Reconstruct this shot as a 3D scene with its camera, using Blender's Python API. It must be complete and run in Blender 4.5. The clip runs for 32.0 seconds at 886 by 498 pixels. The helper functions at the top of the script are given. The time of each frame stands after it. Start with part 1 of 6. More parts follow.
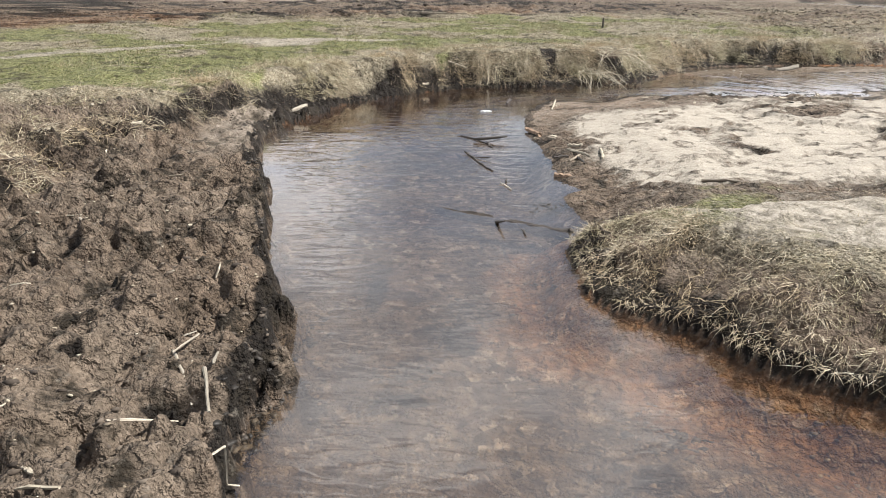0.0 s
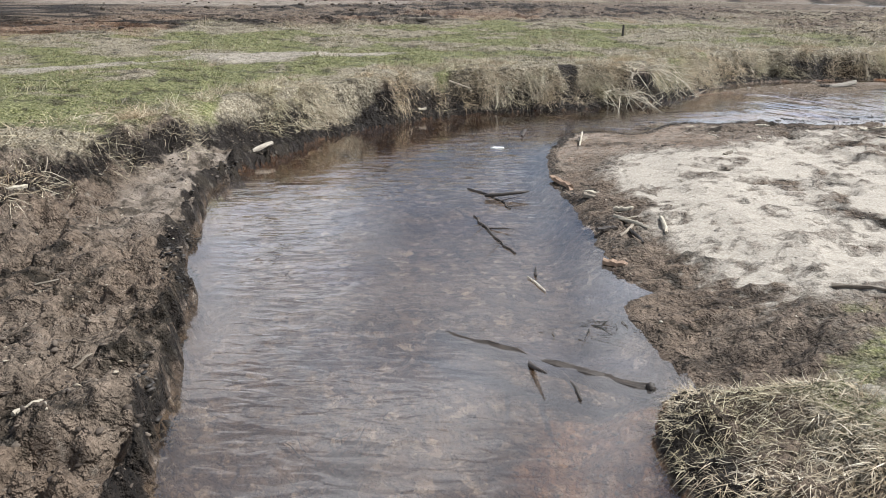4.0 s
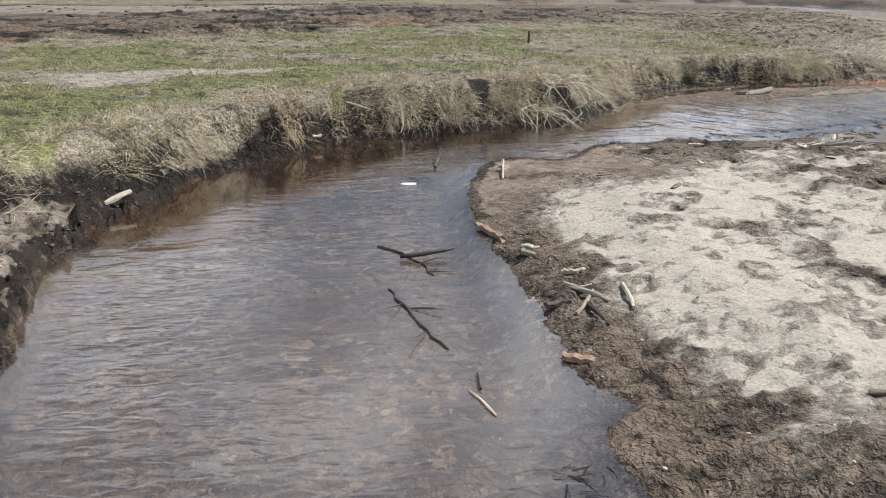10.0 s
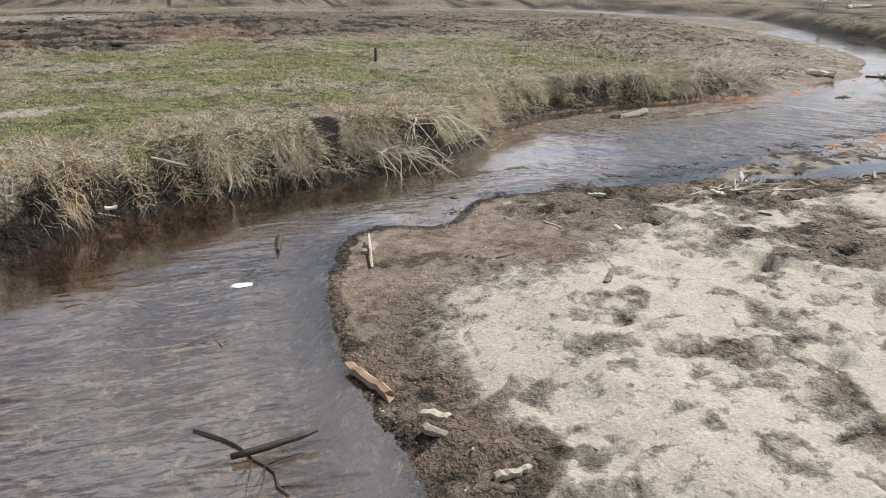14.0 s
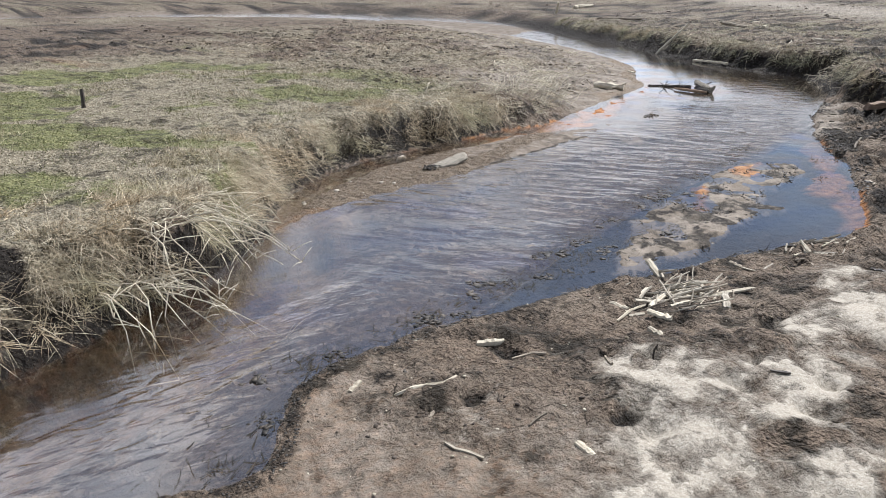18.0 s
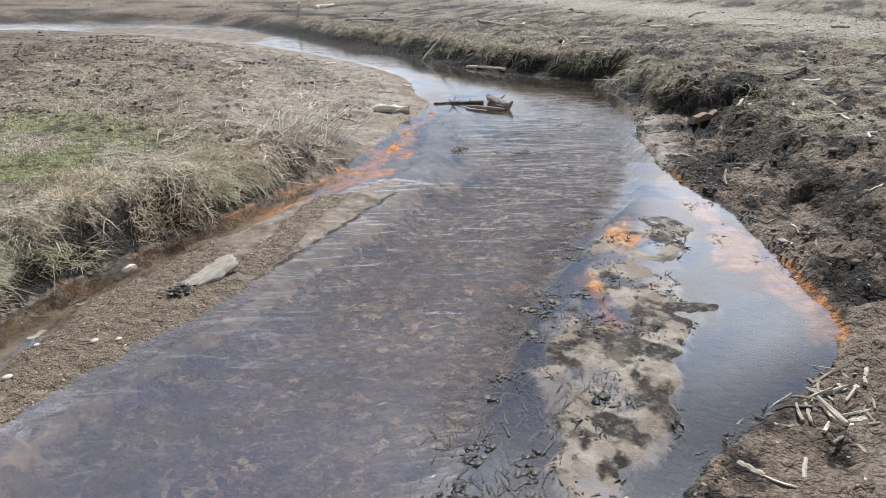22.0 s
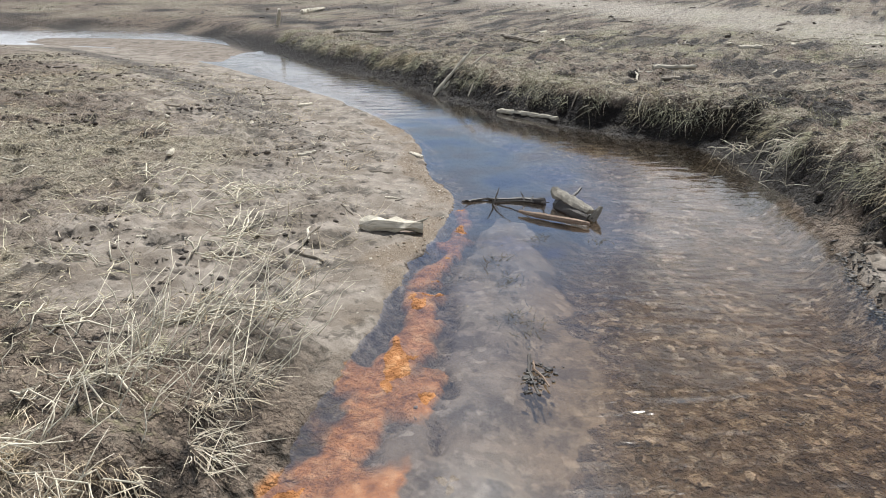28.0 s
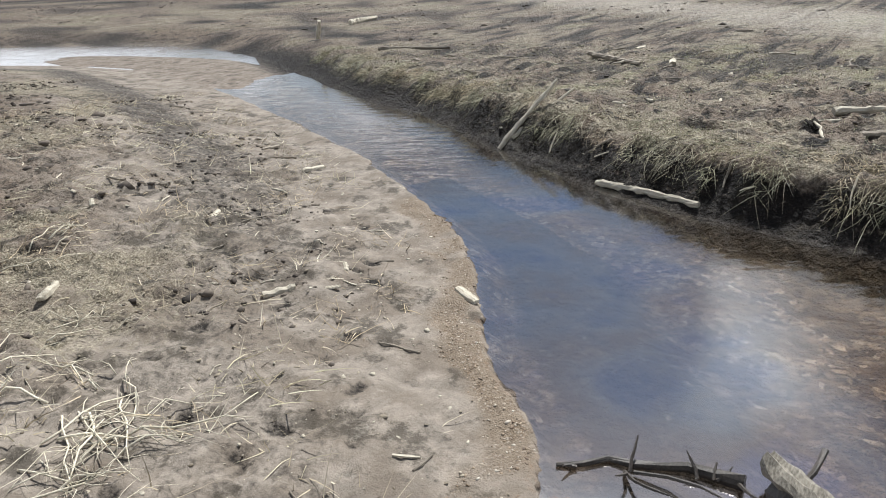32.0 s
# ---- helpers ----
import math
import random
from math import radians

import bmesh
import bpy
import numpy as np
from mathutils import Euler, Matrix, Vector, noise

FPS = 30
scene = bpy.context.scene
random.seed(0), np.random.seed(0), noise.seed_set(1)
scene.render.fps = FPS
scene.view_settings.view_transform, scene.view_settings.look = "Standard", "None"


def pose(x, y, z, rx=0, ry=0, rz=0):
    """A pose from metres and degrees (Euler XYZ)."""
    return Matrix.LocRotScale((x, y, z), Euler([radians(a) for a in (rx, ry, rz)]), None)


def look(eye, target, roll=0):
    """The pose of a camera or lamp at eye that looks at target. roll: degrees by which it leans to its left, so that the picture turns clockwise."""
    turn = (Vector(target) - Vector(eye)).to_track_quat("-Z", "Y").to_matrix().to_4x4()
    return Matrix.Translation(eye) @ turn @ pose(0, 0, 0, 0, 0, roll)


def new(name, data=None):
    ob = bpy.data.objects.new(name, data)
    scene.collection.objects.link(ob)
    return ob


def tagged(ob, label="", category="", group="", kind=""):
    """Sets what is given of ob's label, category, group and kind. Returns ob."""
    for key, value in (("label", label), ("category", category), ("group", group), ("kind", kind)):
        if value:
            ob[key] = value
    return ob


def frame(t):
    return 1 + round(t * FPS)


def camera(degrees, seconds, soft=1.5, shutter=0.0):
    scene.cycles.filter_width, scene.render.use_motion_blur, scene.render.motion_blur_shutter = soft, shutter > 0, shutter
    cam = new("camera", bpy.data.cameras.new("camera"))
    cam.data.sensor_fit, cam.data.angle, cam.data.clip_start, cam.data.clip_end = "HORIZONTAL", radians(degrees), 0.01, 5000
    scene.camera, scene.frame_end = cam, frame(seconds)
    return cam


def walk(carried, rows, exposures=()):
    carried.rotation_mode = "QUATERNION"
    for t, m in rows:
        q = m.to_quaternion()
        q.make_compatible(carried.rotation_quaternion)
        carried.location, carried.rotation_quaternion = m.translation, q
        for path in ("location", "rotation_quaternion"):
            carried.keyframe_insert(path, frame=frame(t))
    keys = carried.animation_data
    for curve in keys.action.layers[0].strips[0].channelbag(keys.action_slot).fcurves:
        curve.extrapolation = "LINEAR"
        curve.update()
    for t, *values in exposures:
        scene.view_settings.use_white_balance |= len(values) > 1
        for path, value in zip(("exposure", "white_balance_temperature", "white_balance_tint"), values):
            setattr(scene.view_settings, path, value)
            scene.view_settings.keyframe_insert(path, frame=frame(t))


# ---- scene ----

# ---------- camera ----------
cam = camera(61.4, 32.0, soft=1.0)
PATH = [
    (0, (0.25, 0.049, 1.64), (0.223, 1.926, 0.949), -0.0),
    (0.5, (0.247, 0.306, 1.638), (0.221, 2.183, 0.948), -0.1),
    (1, (0.239, 0.569, 1.649), (0.213, 2.446, 0.959), -0.1),
    (1.5, (0.222, 0.86, 1.65), (0.197, 2.737, 0.96), -0.1),
    (2, (0.212, 1.151, 1.66), (0.187, 3.027, 0.967), -0.0),
    (2.5, (0.191, 1.406, 1.672), (0.166, 3.284, 0.982), -0.1),
    (3, (0.202, 1.653, 1.663), (0.171, 3.531, 0.975), -0.2),
    (3.5, (0.201, 1.869, 1.663), (0.171, 3.746, 0.974), -0.2),
    (5.5, (0.184, 2.506, 1.651), (0.227, 4.384, 0.965), -0.3),
    (6, (0.17, 2.61, 1.657), (0.257, 4.487, 0.97), -0.3),
    (6.5, (0.162, 2.689, 1.661), (0.291, 4.563, 0.974), -0.3),
    (7, (0.152, 2.767, 1.667), (0.303, 4.639, 0.979), -0.3),
    (7.5, (0.143, 2.843, 1.667), (0.312, 4.714, 0.98), -0.4),
    (8, (0.139, 2.936, 1.663), (0.334, 4.804, 0.977), -0.5),
    (8.5, (0.137, 3.014, 1.667), (0.356, 4.88, 0.98), -0.5),
    (9, (0.16, 3.095, 1.678), (0.387, 4.959, 0.991), -0.6),
    (9.5, (0.168, 3.185, 1.691), (0.396, 5.05, 1.004), -0.6),
    (10, (0.183, 3.293, 1.703), (0.414, 5.158, 1.016), -0.5),
    (10.5, (0.194, 3.414, 1.728), (0.454, 5.274, 1.041), -0.4),
    (11, (0.222, 3.586, 1.727), (0.529, 5.439, 1.04), -0.6),
    (11.5, (0.246, 3.759, 1.765), (0.599, 5.603, 1.076), -0.6),
    (12, (0.263, 3.949, 1.805), (0.662, 5.783, 1.114), -0.4),
    (12.5, (0.278, 4.199, 1.814), (0.725, 6.023, 1.126), -0.2),
    (13, (0.338, 4.485, 1.819), (0.836, 6.297, 1.133), -0.2),
    (13.5, (0.383, 4.774, 1.824), (0.943, 6.567, 1.137), -0.2),
    (14, (0.428, 5.12, 1.795), (1.051, 6.894, 1.113), -0.3),
    (14.5, (0.482, 5.445, 1.796), (1.165, 7.199, 1.118), -0.5),
    (16.5, (0.871, 6.982, 1.833), (1.855, 8.584, 1.151), -0.3),
    (17, (0.976, 7.26, 1.858), (2.028, 8.817, 1.174), -0.3),
    (17.5, (1.085, 7.543, 1.886), (2.208, 9.05, 1.202), -0.5),
    (18, (1.228, 7.83, 1.907), (2.416, 9.285, 1.221), -0.7),
    (18.5, (1.389, 8.113, 1.93), (2.64, 9.515, 1.242), -0.9),
    (19, (1.57, 8.396, 1.945), (2.88, 9.74, 1.254), -1.0),
    (19.5, (1.773, 8.691, 1.949), (3.143, 9.973, 1.256), -1.1),
    (20, (1.994, 8.975, 1.946), (3.42, 10.193, 1.251), -1.1),
    (20.5, (2.246, 9.248, 1.938), (3.723, 10.401, 1.24), -1.2),
    (21, (2.506, 9.502, 1.938), (4.033, 10.587, 1.238), -1.3),
    (21.5, (2.765, 9.754, 1.94), (4.334, 10.775, 1.238), -1.3),
    (22, (3.04, 10.002, 1.953), (4.636, 10.98, 1.248), -1.5),
    (22.5, (3.335, 10.252, 1.958), (4.931, 11.229, 1.251), -1.3),
    (23, (3.642, 10.467, 1.959), (5.237, 11.445, 1.251), -1.2),
    (23.5, (3.947, 10.682, 1.971), (5.541, 11.66, 1.262), -1.1),
    (24, (4.259, 10.883, 1.993), (5.851, 11.863, 1.284), -1.1),
    (24.5, (4.579, 11.091, 2.006), (6.17, 12.073, 1.296), -1.2),
    (25, (4.91, 11.325, 2.013), (6.501, 12.308, 1.303), -1.2),
    (25.5, (5.243, 11.558, 2.028), (6.834, 12.539, 1.316), -1.0),
    (27.5, (6.731, 12.555, 2.063), (8.322, 13.532, 1.346), -1.6),
    (28, (7.128, 12.815, 2.059), (8.72, 13.792, 1.342), -1.7),
    (28.5, (7.526, 13.076, 2.057), (9.119, 14.049, 1.339), -1.7),
    (29, (7.919, 13.326, 2.05), (9.514, 14.296, 1.332), -1.8),
    (29.5, (8.337, 13.569, 2.049), (9.931, 14.54, 1.33), -2.0),
    (30, (8.763, 13.813, 2.044), (10.357, 14.784, 1.325), -2.2),
    (30.5, (9.18, 14.054, 2.043), (10.754, 15.058, 1.326), -2.3),
    (31, (9.601, 14.31, 2.028), (11.111, 15.413, 1.319), -2.6),
    (31.5, (10.02, 14.565, 2.023), (11.527, 15.673, 1.316), -2.9),
    (32, (10.42, 14.838, 2.022), (11.918, 15.96, 1.316), -3.1),
]
walk(cam, [(t, look(eye, target, roll)) for t, eye, target, roll in PATH],
     exposures=[(0, 0.67, 6450, 10), (3, 0.55, 6100, 10), (6, 0.47, 6000, 10), (10, 0.38, 6100, 10), (14, 0.29, 6300, 11), (17, 0.40, 6100, 11), (20, 0.53, 5900, 10), (24, 0.55, 6000, 9), (28, 0.51, 6050, 8), (32, 0.45, 6050, 8)])

# ---------- sky and sun ----------
GAP_AZ, GAP_EL = radians(28), radians(22)
SUN_AZ, SUN_EL = radians(15), radians(54)   # azimuth counter-clockwise from +x


def build_world():
    w = bpy.data.worlds.new("spring_sky")
    scene.world = w
    w.use_nodes = True
    nt = w.node_tree
    nt.nodes.clear()
    out = nt.nodes.new("ShaderNodeOutputWorld")
    bg = nt.nodes.new("ShaderNodeBackground")
    sky = nt.nodes.new("ShaderNodeTexSky")
    sky.sky_type = "NISHITA"
    sky.sun_disc = False
    sky.sun_elevation = SUN_EL
    sky.sun_rotation = radians(90) - SUN_AZ
    sky.air_density, sky.dust_density, sky.ozone_density = 1.0, 1.2, 1.2
    co = nt.nodes.new("ShaderNodeTexCoord")
    nz = nt.nodes.new("ShaderNodeTexNoise")
    nz.inputs["Scale"].default_value = 2.6
    nz.inputs["Detail"].default_value = 6.0
    nz.inputs["Roughness"].default_value = 0.55
    ramp = nt.nodes.new("ShaderNodeValToRGB")
    ramp.color_ramp.elements[0].position = 0.45
    ramp.color_ramp.elements[1].position = 0.58
    body = nt.nodes.new("ShaderNodeValToRGB")
    body.color_ramp.elements[0].position, body.color_ramp.elements[0].color = 0.50, (11.5, 12.0, 12.8, 1)
    body.color_ramp.elements[1].position, body.color_ramp.elements[1].color = 0.72, (18.5, 18.6, 19.2, 1)
    mix = nt.nodes.new("ShaderNodeMix")
    mix.data_type = "RGBA"
    # more cloud low down than overhead
    xyz = nt.nodes.new("ShaderNodeSeparateXYZ")
    low = nt.nodes.new("ShaderNodeMath")
    low.operation = "MULTIPLY_ADD"
    low.inputs[1].default_value, low.inputs[2].default_value = -0.20, 0.105
    cover = nt.nodes.new("ShaderNodeMath")
    cover.operation = "ADD"
    # a blue opening between the clouds, low in the north-east
    gap_dir = nt.nodes.new("ShaderNodeVectorMath")
    gap_dir.operation = "DOT_PRODUCT"
    gap_dir.inputs[1].default_value = (math.cos(GAP_AZ) * math.cos(GAP_EL), math.sin(GAP_AZ) * math.cos(GAP_EL), math.sin(GAP_EL))
    gap = nt.nodes.new("ShaderNodeMapRange")
    gap.interpolation_type = "SMOOTHSTEP"
    gap.inputs["From Min"].default_value, gap.inputs["From Max"].default_value = 0.968, 1.0
    gap.inputs["To Min"].default_value, gap.inputs["To Max"].default_value = 0.0, -0.30
    open_sky = nt.nodes.new("ShaderNodeMath")
    open_sky.operation = "ADD"
    nt.links.new(co.outputs["Generated"], gap_dir.inputs[0])
    nt.links.new(gap_dir.outputs["Value"], gap.inputs["Value"])
    nt.links.new(co.outputs["Generated"], xyz.inputs[0])
    nt.links.new(xyz.outputs["Z"], low.inputs[0])
    nt.links.new(co.outputs["Generated"], nz.inputs["Vector"])
    nt.links.new(nz.outputs["Fac"], cover.inputs[0])
    nt.links.new(low.outputs[0], open_sky.inputs[0])
    nt.links.new(gap.outputs[0], open_sky.inputs[1])
    nt.links.new(open_sky.outputs[0], cover.inputs[1])
    nt.links.new(cover.outputs[0], ramp.inputs["Fac"])
    nt.links.new(ramp.outputs["Color"], mix.inputs[0])
    nt.links.new(cover.outputs[0], body.inputs["Fac"])
    nt.links.new(body.outputs["Color"], mix.inputs[7])
    nt.links.new(sky.outputs["Color"], mix.inputs[6])
    nt.links.new(mix.outputs[2], bg.inputs["Color"])
    bg.inputs["Strength"].default_value = 0.046
    nt.links.new(bg.outputs["Background"], out.inputs["Surface"])


build_world()
sun_data = bpy.data.lights.new("sun", "SUN")
sun_data.energy, sun_data.angle, sun_data.color = 5.0, radians(2.0), (1.0, 0.95, 0.88)
sun = new("sun", sun_data)
sun.matrix_world = look((math.cos(SUN_AZ) * 40 + 6, math.sin(SUN_AZ) * 40 + 10, math.tan(SUN_EL) * 40), (6, 10, 0))

# ---------- materials ----------
def nodes_of(name):
    m = bpy.data.materials.new(name)
    m.use_nodes = True
    nt = m.node_tree
    return m, nt, nt.nodes["Principled BSDF"]


def noise_node(nt, vec, scale, detail=4.0, rough=0.55, stretch=None):
    n = nt.nodes.new("ShaderNodeTexNoise")
    n.inputs["Scale"].default_value = scale
    n.inputs["Detail"].default_value = detail
    n.inputs["Roughness"].default_value = rough
    if stretch:
        mp = nt.nodes.new("ShaderNodeMapping")
        mp.inputs["Scale"].default_value = stretch
        nt.links.new(vec, mp.inputs["Vector"])
        vec = mp.outputs["Vector"]
    nt.links.new(vec, n.inputs["Vector"])
    return n


def ramp_node(nt, fac, stops):
    r = nt.nodes.new("ShaderNodeValToRGB")
    e = r.color_ramp.elements
    while len(e) < len(stops):
        e.new(0.5)
    for k, (p, c) in zip(e, stops):
        k.position, k.color = p, (*c, 1)
    nt.links.new(fac, r.inputs["Fac"])
    return r.outputs["Color"]


def mix_node(nt, fac, a, b, kind="MIX"):
    m = nt.nodes.new("ShaderNodeMix")
    m.data_type, m.blend_type = "RGBA", kind
    for sock, v in ((0, fac), (6, a), (7, b)):
        if isinstance(v, (int, float)):
            m.inputs[sock].default_value = v
        elif isinstance(v, tuple):
            m.inputs[sock].default_value = (*v, 1)
        else:
            nt.links.new(v, m.inputs[sock])
    return m.outputs[2]


def math_node(nt, op, a, b=0.0, c=0.0, clamp=False):
    m = nt.nodes.new("ShaderNodeMath")
    m.operation, m.use_clamp = op, clamp
    for i, v in enumerate((a, b, c)):
        if isinstance(v, (int, float)):
            m.inputs[i].default_value = v
        else:
            nt.links.new(v, m.inputs[i])
    return m.outputs[0]


def bump_node(nt, bsdf, height, strength, dist):
    b = nt.nodes.new("ShaderNodeBump")
    b.inputs["Strength"].default_value, b.inputs["Distance"].default_value = strength, dist
    nt.links.new(height, b.inputs["Height"])
    nt.links.new(b.outputs["Normal"], bsdf.inputs["Normal"])


def ground_material():
    m, nt, bsdf = nodes_of("stream_ground")
    geo = nt.nodes.new("ShaderNodeNewGeometry")
    pos = geo.outputs["Position"]
    za = nt.nodes.new("ShaderNodeAttribute")
    za.attribute_name = "zone"
    zb = nt.nodes.new("ShaderNodeAttribute")
    zb.attribute_name = "cover"
    sa, sb = nt.nodes.new("ShaderNodeSeparateColor"), nt.nodes.new("ShaderNodeSeparateColor")
    nt.links.new(za.outputs["Color"], sa.inputs[0])
    nt.links.new(zb.outputs["Color"], sb.inputs[0])
    rag_a = nt.nodes.new("ShaderNodeSeparateColor")
    rag_b = nt.nodes.new("ShaderNodeSeparateColor")
    nt.links.new(noise_node(nt, pos, 13.0, 8, 0.66).outputs["Color"], rag_a.inputs[0])
    nt.links.new(noise_node(nt, pos, 21.0, 7, 0.66).outputs["Color"], rag_b.inputs[0])

    def ragged(mask, grain, reach, gain):
        """A cover whose border is torn along a fine grain."""
        shifted = math_node(nt, "MULTIPLY_ADD", math_node(nt, "SUBTRACT", grain, 0.5), reach, mask)
        return math_node(nt, "MULTIPLY_ADD", math_node(nt, "SUBTRACT", shifted, 0.5), gain, 0.5, clamp=True)

    gravel, bed = sa.outputs[2], zb.outputs["Alpha"]
    green = ragged(sa.outputs[0], rag_a.outputs[0], 1.3, 1.8)
    sand = ragged(sa.outputs[1], rag_a.outputs[1], 2.0, 1.5)
    rust = ragged(za.outputs["Alpha"], rag_b.outputs[2], 0.5, 1.3)
    straw = ragged(sb.outputs[0], rag_b.outputs[0], 1.4, 1.7)
    peat = ragged(sb.outputs[1], rag_b.outputs[1], 1.5, 2.2)
    silt = ragged(sb.outputs[2], rag_a.outputs[2], 0.8, 1.7)
    big = noise_node(nt, pos, 1.3, 5).outputs["Fac"]
    mid = noise_node(nt, pos, 9.0, 6, 0.62).outputs["Fac"]
    fine = noise_node(nt, pos, 60.0, 5, 0.65).outputs["Fac"]
    grit = noise_node(nt, pos, 230.0, 2, 0.6).outputs["Fac"]
    warp = nt.nodes.new("ShaderNodeVectorMath")
    warp.operation = "ADD"
    wn = noise_node(nt, pos, 14.0, 3)
    nt.links.new(pos, warp.inputs[0])
    sc = nt.nodes.new("ShaderNodeVectorMath")
    sc.operation = "SCALE"
    sc.inputs["Scale"].default_value = 0.09
    nt.links.new(wn.outputs["Color"], sc.inputs[0])
    nt.links.new(sc.outputs[0], warp.inputs[1])
    mud = ramp_node(nt, mid, [(0.30, (0.060, 0.044, 0.031)), (0.46, (0.142, 0.106, 0.077)), (0.68, (0.235, 0.183, 0.138))])
    mud2 = ramp_node(nt, fine, [(0.30, (0.060, 0.044, 0.032)), (0.5, (0.146, 0.110, 0.081)), (0.68, (0.255, 0.201, 0.152))])
    mud = mix_node(nt, 0.55, mud, mud2)
    worn = ramp_node(nt, big, [(0.44, (0, 0, 0)), (0.60, (0.5, 0.5, 0.5))])
    mud = mix_node(nt, worn, mud, ramp_node(nt, fine, [(0.3, (0.135, 0.108, 0.084)), (0.7, (0.26, 0.215, 0.168))]))
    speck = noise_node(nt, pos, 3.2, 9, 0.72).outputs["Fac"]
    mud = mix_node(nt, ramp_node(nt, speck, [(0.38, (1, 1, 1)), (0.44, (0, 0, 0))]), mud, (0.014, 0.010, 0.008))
    siltc = ramp_node(nt, mid, [(0.3, (0.158, 0.135, 0.110)), (0.7, (0.300, 0.258, 0.213))])
    siltc = mix_node(nt, ramp_node(nt, noise_node(nt, pos, 2.6, 6, 0.6).outputs["Fac"], [(0.42, (0.75, 0.75, 0.75)), (0.56, (0, 0, 0))]), siltc, (0.135, 0.108, 0.082))
    col = mix_node(nt, silt, mud, siltc)
    # near-black of leaf mould, also laid on as undercut shade
    peat_shadec = ramp_node(nt, fine, [(0.35, (0.006, 0.0045, 0.0035)), (0.58, (0.018, 0.014, 0.011)), (0.76, (0.062, 0.049, 0.038))])
    col = mix_node(nt, peat, col, peat_shadec)
    strawc = ramp_node(nt, fine, [(0.32, (0.070, 0.056, 0.036)), (0.5, (0.245, 0.212, 0.148)), (0.68, (0.48, 0.435, 0.33))])
    col = mix_node(nt, straw, col, strawc)
    greenc = ramp_node(nt, fine, [(0.32, (0.050, 0.056, 0.018)), (0.5, (0.155, 0.162, 0.062)), (0.68, (0.37, 0.35, 0.20))])
    col = mix_node(nt, green, col, greenc)
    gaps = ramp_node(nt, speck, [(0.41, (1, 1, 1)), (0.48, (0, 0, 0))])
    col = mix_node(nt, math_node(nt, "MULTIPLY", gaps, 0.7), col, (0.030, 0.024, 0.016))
    sandc = ramp_node(nt, fine, [(0.25, (0.24, 0.210, 0.168)), (0.5, (0.365, 0.330, 0.276)), (0.75, (0.46, 0.424, 0.365))])
    col = mix_node(nt, sand, col, sandc)
    # gravel: small stones of many tints
    nub_mask = noise_node(nt, pos, 17.0, 5, 0.6).outputs["Fac"]
    vor = nt.nodes.new("ShaderNodeTexVoronoi")
    vor.inputs["Scale"].default_value = 95.0
    nt.links.new(pos, vor.inputs["Vector"])
    sep = nt.nodes.new("ShaderNodeSeparateColor")
    nt.links.new(vor.outputs["Color"], sep.inputs[0])
    stonec = ramp_node(nt, sep.outputs[0], [(0.0, (0.085, 0.058, 0.038)), (0.35, (0.19, 0.138, 0.090)), (0.7, (0.30, 0.235, 0.165)), (1.0, (0.50, 0.44, 0.36))])
    stonec = mix_node(nt, math_node(nt, "MULTIPLY", vor.outputs["Distance"], 0.75, clamp=True), stonec, (0.07, 0.05, 0.035))
    finer = mix_node(nt, ramp_node(nt, nub_mask, [(0.40, (0.15, 0.15, 0.15)), (0.56, (0.9, 0.9, 0.9))]), stonec, (0.185, 0.145, 0.105))
    col = mix_node(nt, gravel, col, finer)
    cob = nt.nodes.new("ShaderNodeTexVoronoi")
    cob.inputs["Scale"].default_value = 19.0
    nt.links.new(warp.outputs[0], cob.inputs["Vector"])
    cs = nt.nodes.new("ShaderNodeSeparateColor")
    nt.links.new(cob.outputs["Color"], cs.inputs[0])
    cobc = ramp_node(nt, cs.outputs[1], [(0.0, (0.040, 0.029, 0.022)), (0.45, (0.115, 0.086, 0.066)), (0.8, (0.21, 0.165, 0.132)), (1.0, (0.42, 0.37, 0.32))])
    bedc = mix_node(nt, ramp_node(nt, mid, [(0.36, (0.25, 0.25, 0.25)), (0.52, (0.95, 0.95, 0.95))]), stonec, cobc)
    bedc = mix_node(nt, math_node(nt, "MULTIPLY", ramp_node(nt, speck, [(0.42, (1, 1, 1)), (0.56, (0.1, 0.1, 0.1))]), 0.8), bedc, (0.050, 0.033, 0.022))
    col = mix_node(nt, bed, col, bedc)
    rustc = ramp_node(nt, mid, [(0.32, (0.16, 0.060, 0.016)), (0.5, (0.385, 0.165, 0.056)), (0.66, (0.52, 0.285, 0.135))])
    col = mix_node(nt, rust, col, rustc)
    nt.links.new(col, bsdf.inputs["Base Color"])
    rgh = math_node(nt, "MULTIPLY_ADD", mid, 0.3, 0.62)
    nt.links.new(rgh, bsdf.inputs["Roughness"])
    bsdf.inputs["Specular IOR Level"].default_value = 0.2
    lump = noise_node(nt, warp.outputs[0], 11.0, 3, 0.5).outputs["Fac"]
    nub = noise_node(nt, pos, 34.0, 3, 0.55).outputs["Fac"]
    lumps_h = math_node(nt, "ADD", math_node(nt, "MULTIPLY", ramp_node(nt, lump, [(0.42, (0, 0, 0)), (0.58, (1, 1, 1))]), 0.9),
                        math_node(nt, "MULTIPLY", ramp_node(nt, nub, [(0.46, (0, 0, 0)), (0.60, (1, 1, 1))]), 0.32))
    h = math_node(nt, "ADD", math_node(nt, "MULTIPLY", fine, 0.45), math_node(nt, "MULTIPLY", grit, 0.12))
    h = math_node(nt, "ADD", h, math_node(nt, "MULTIPLY", mid, 0.9))
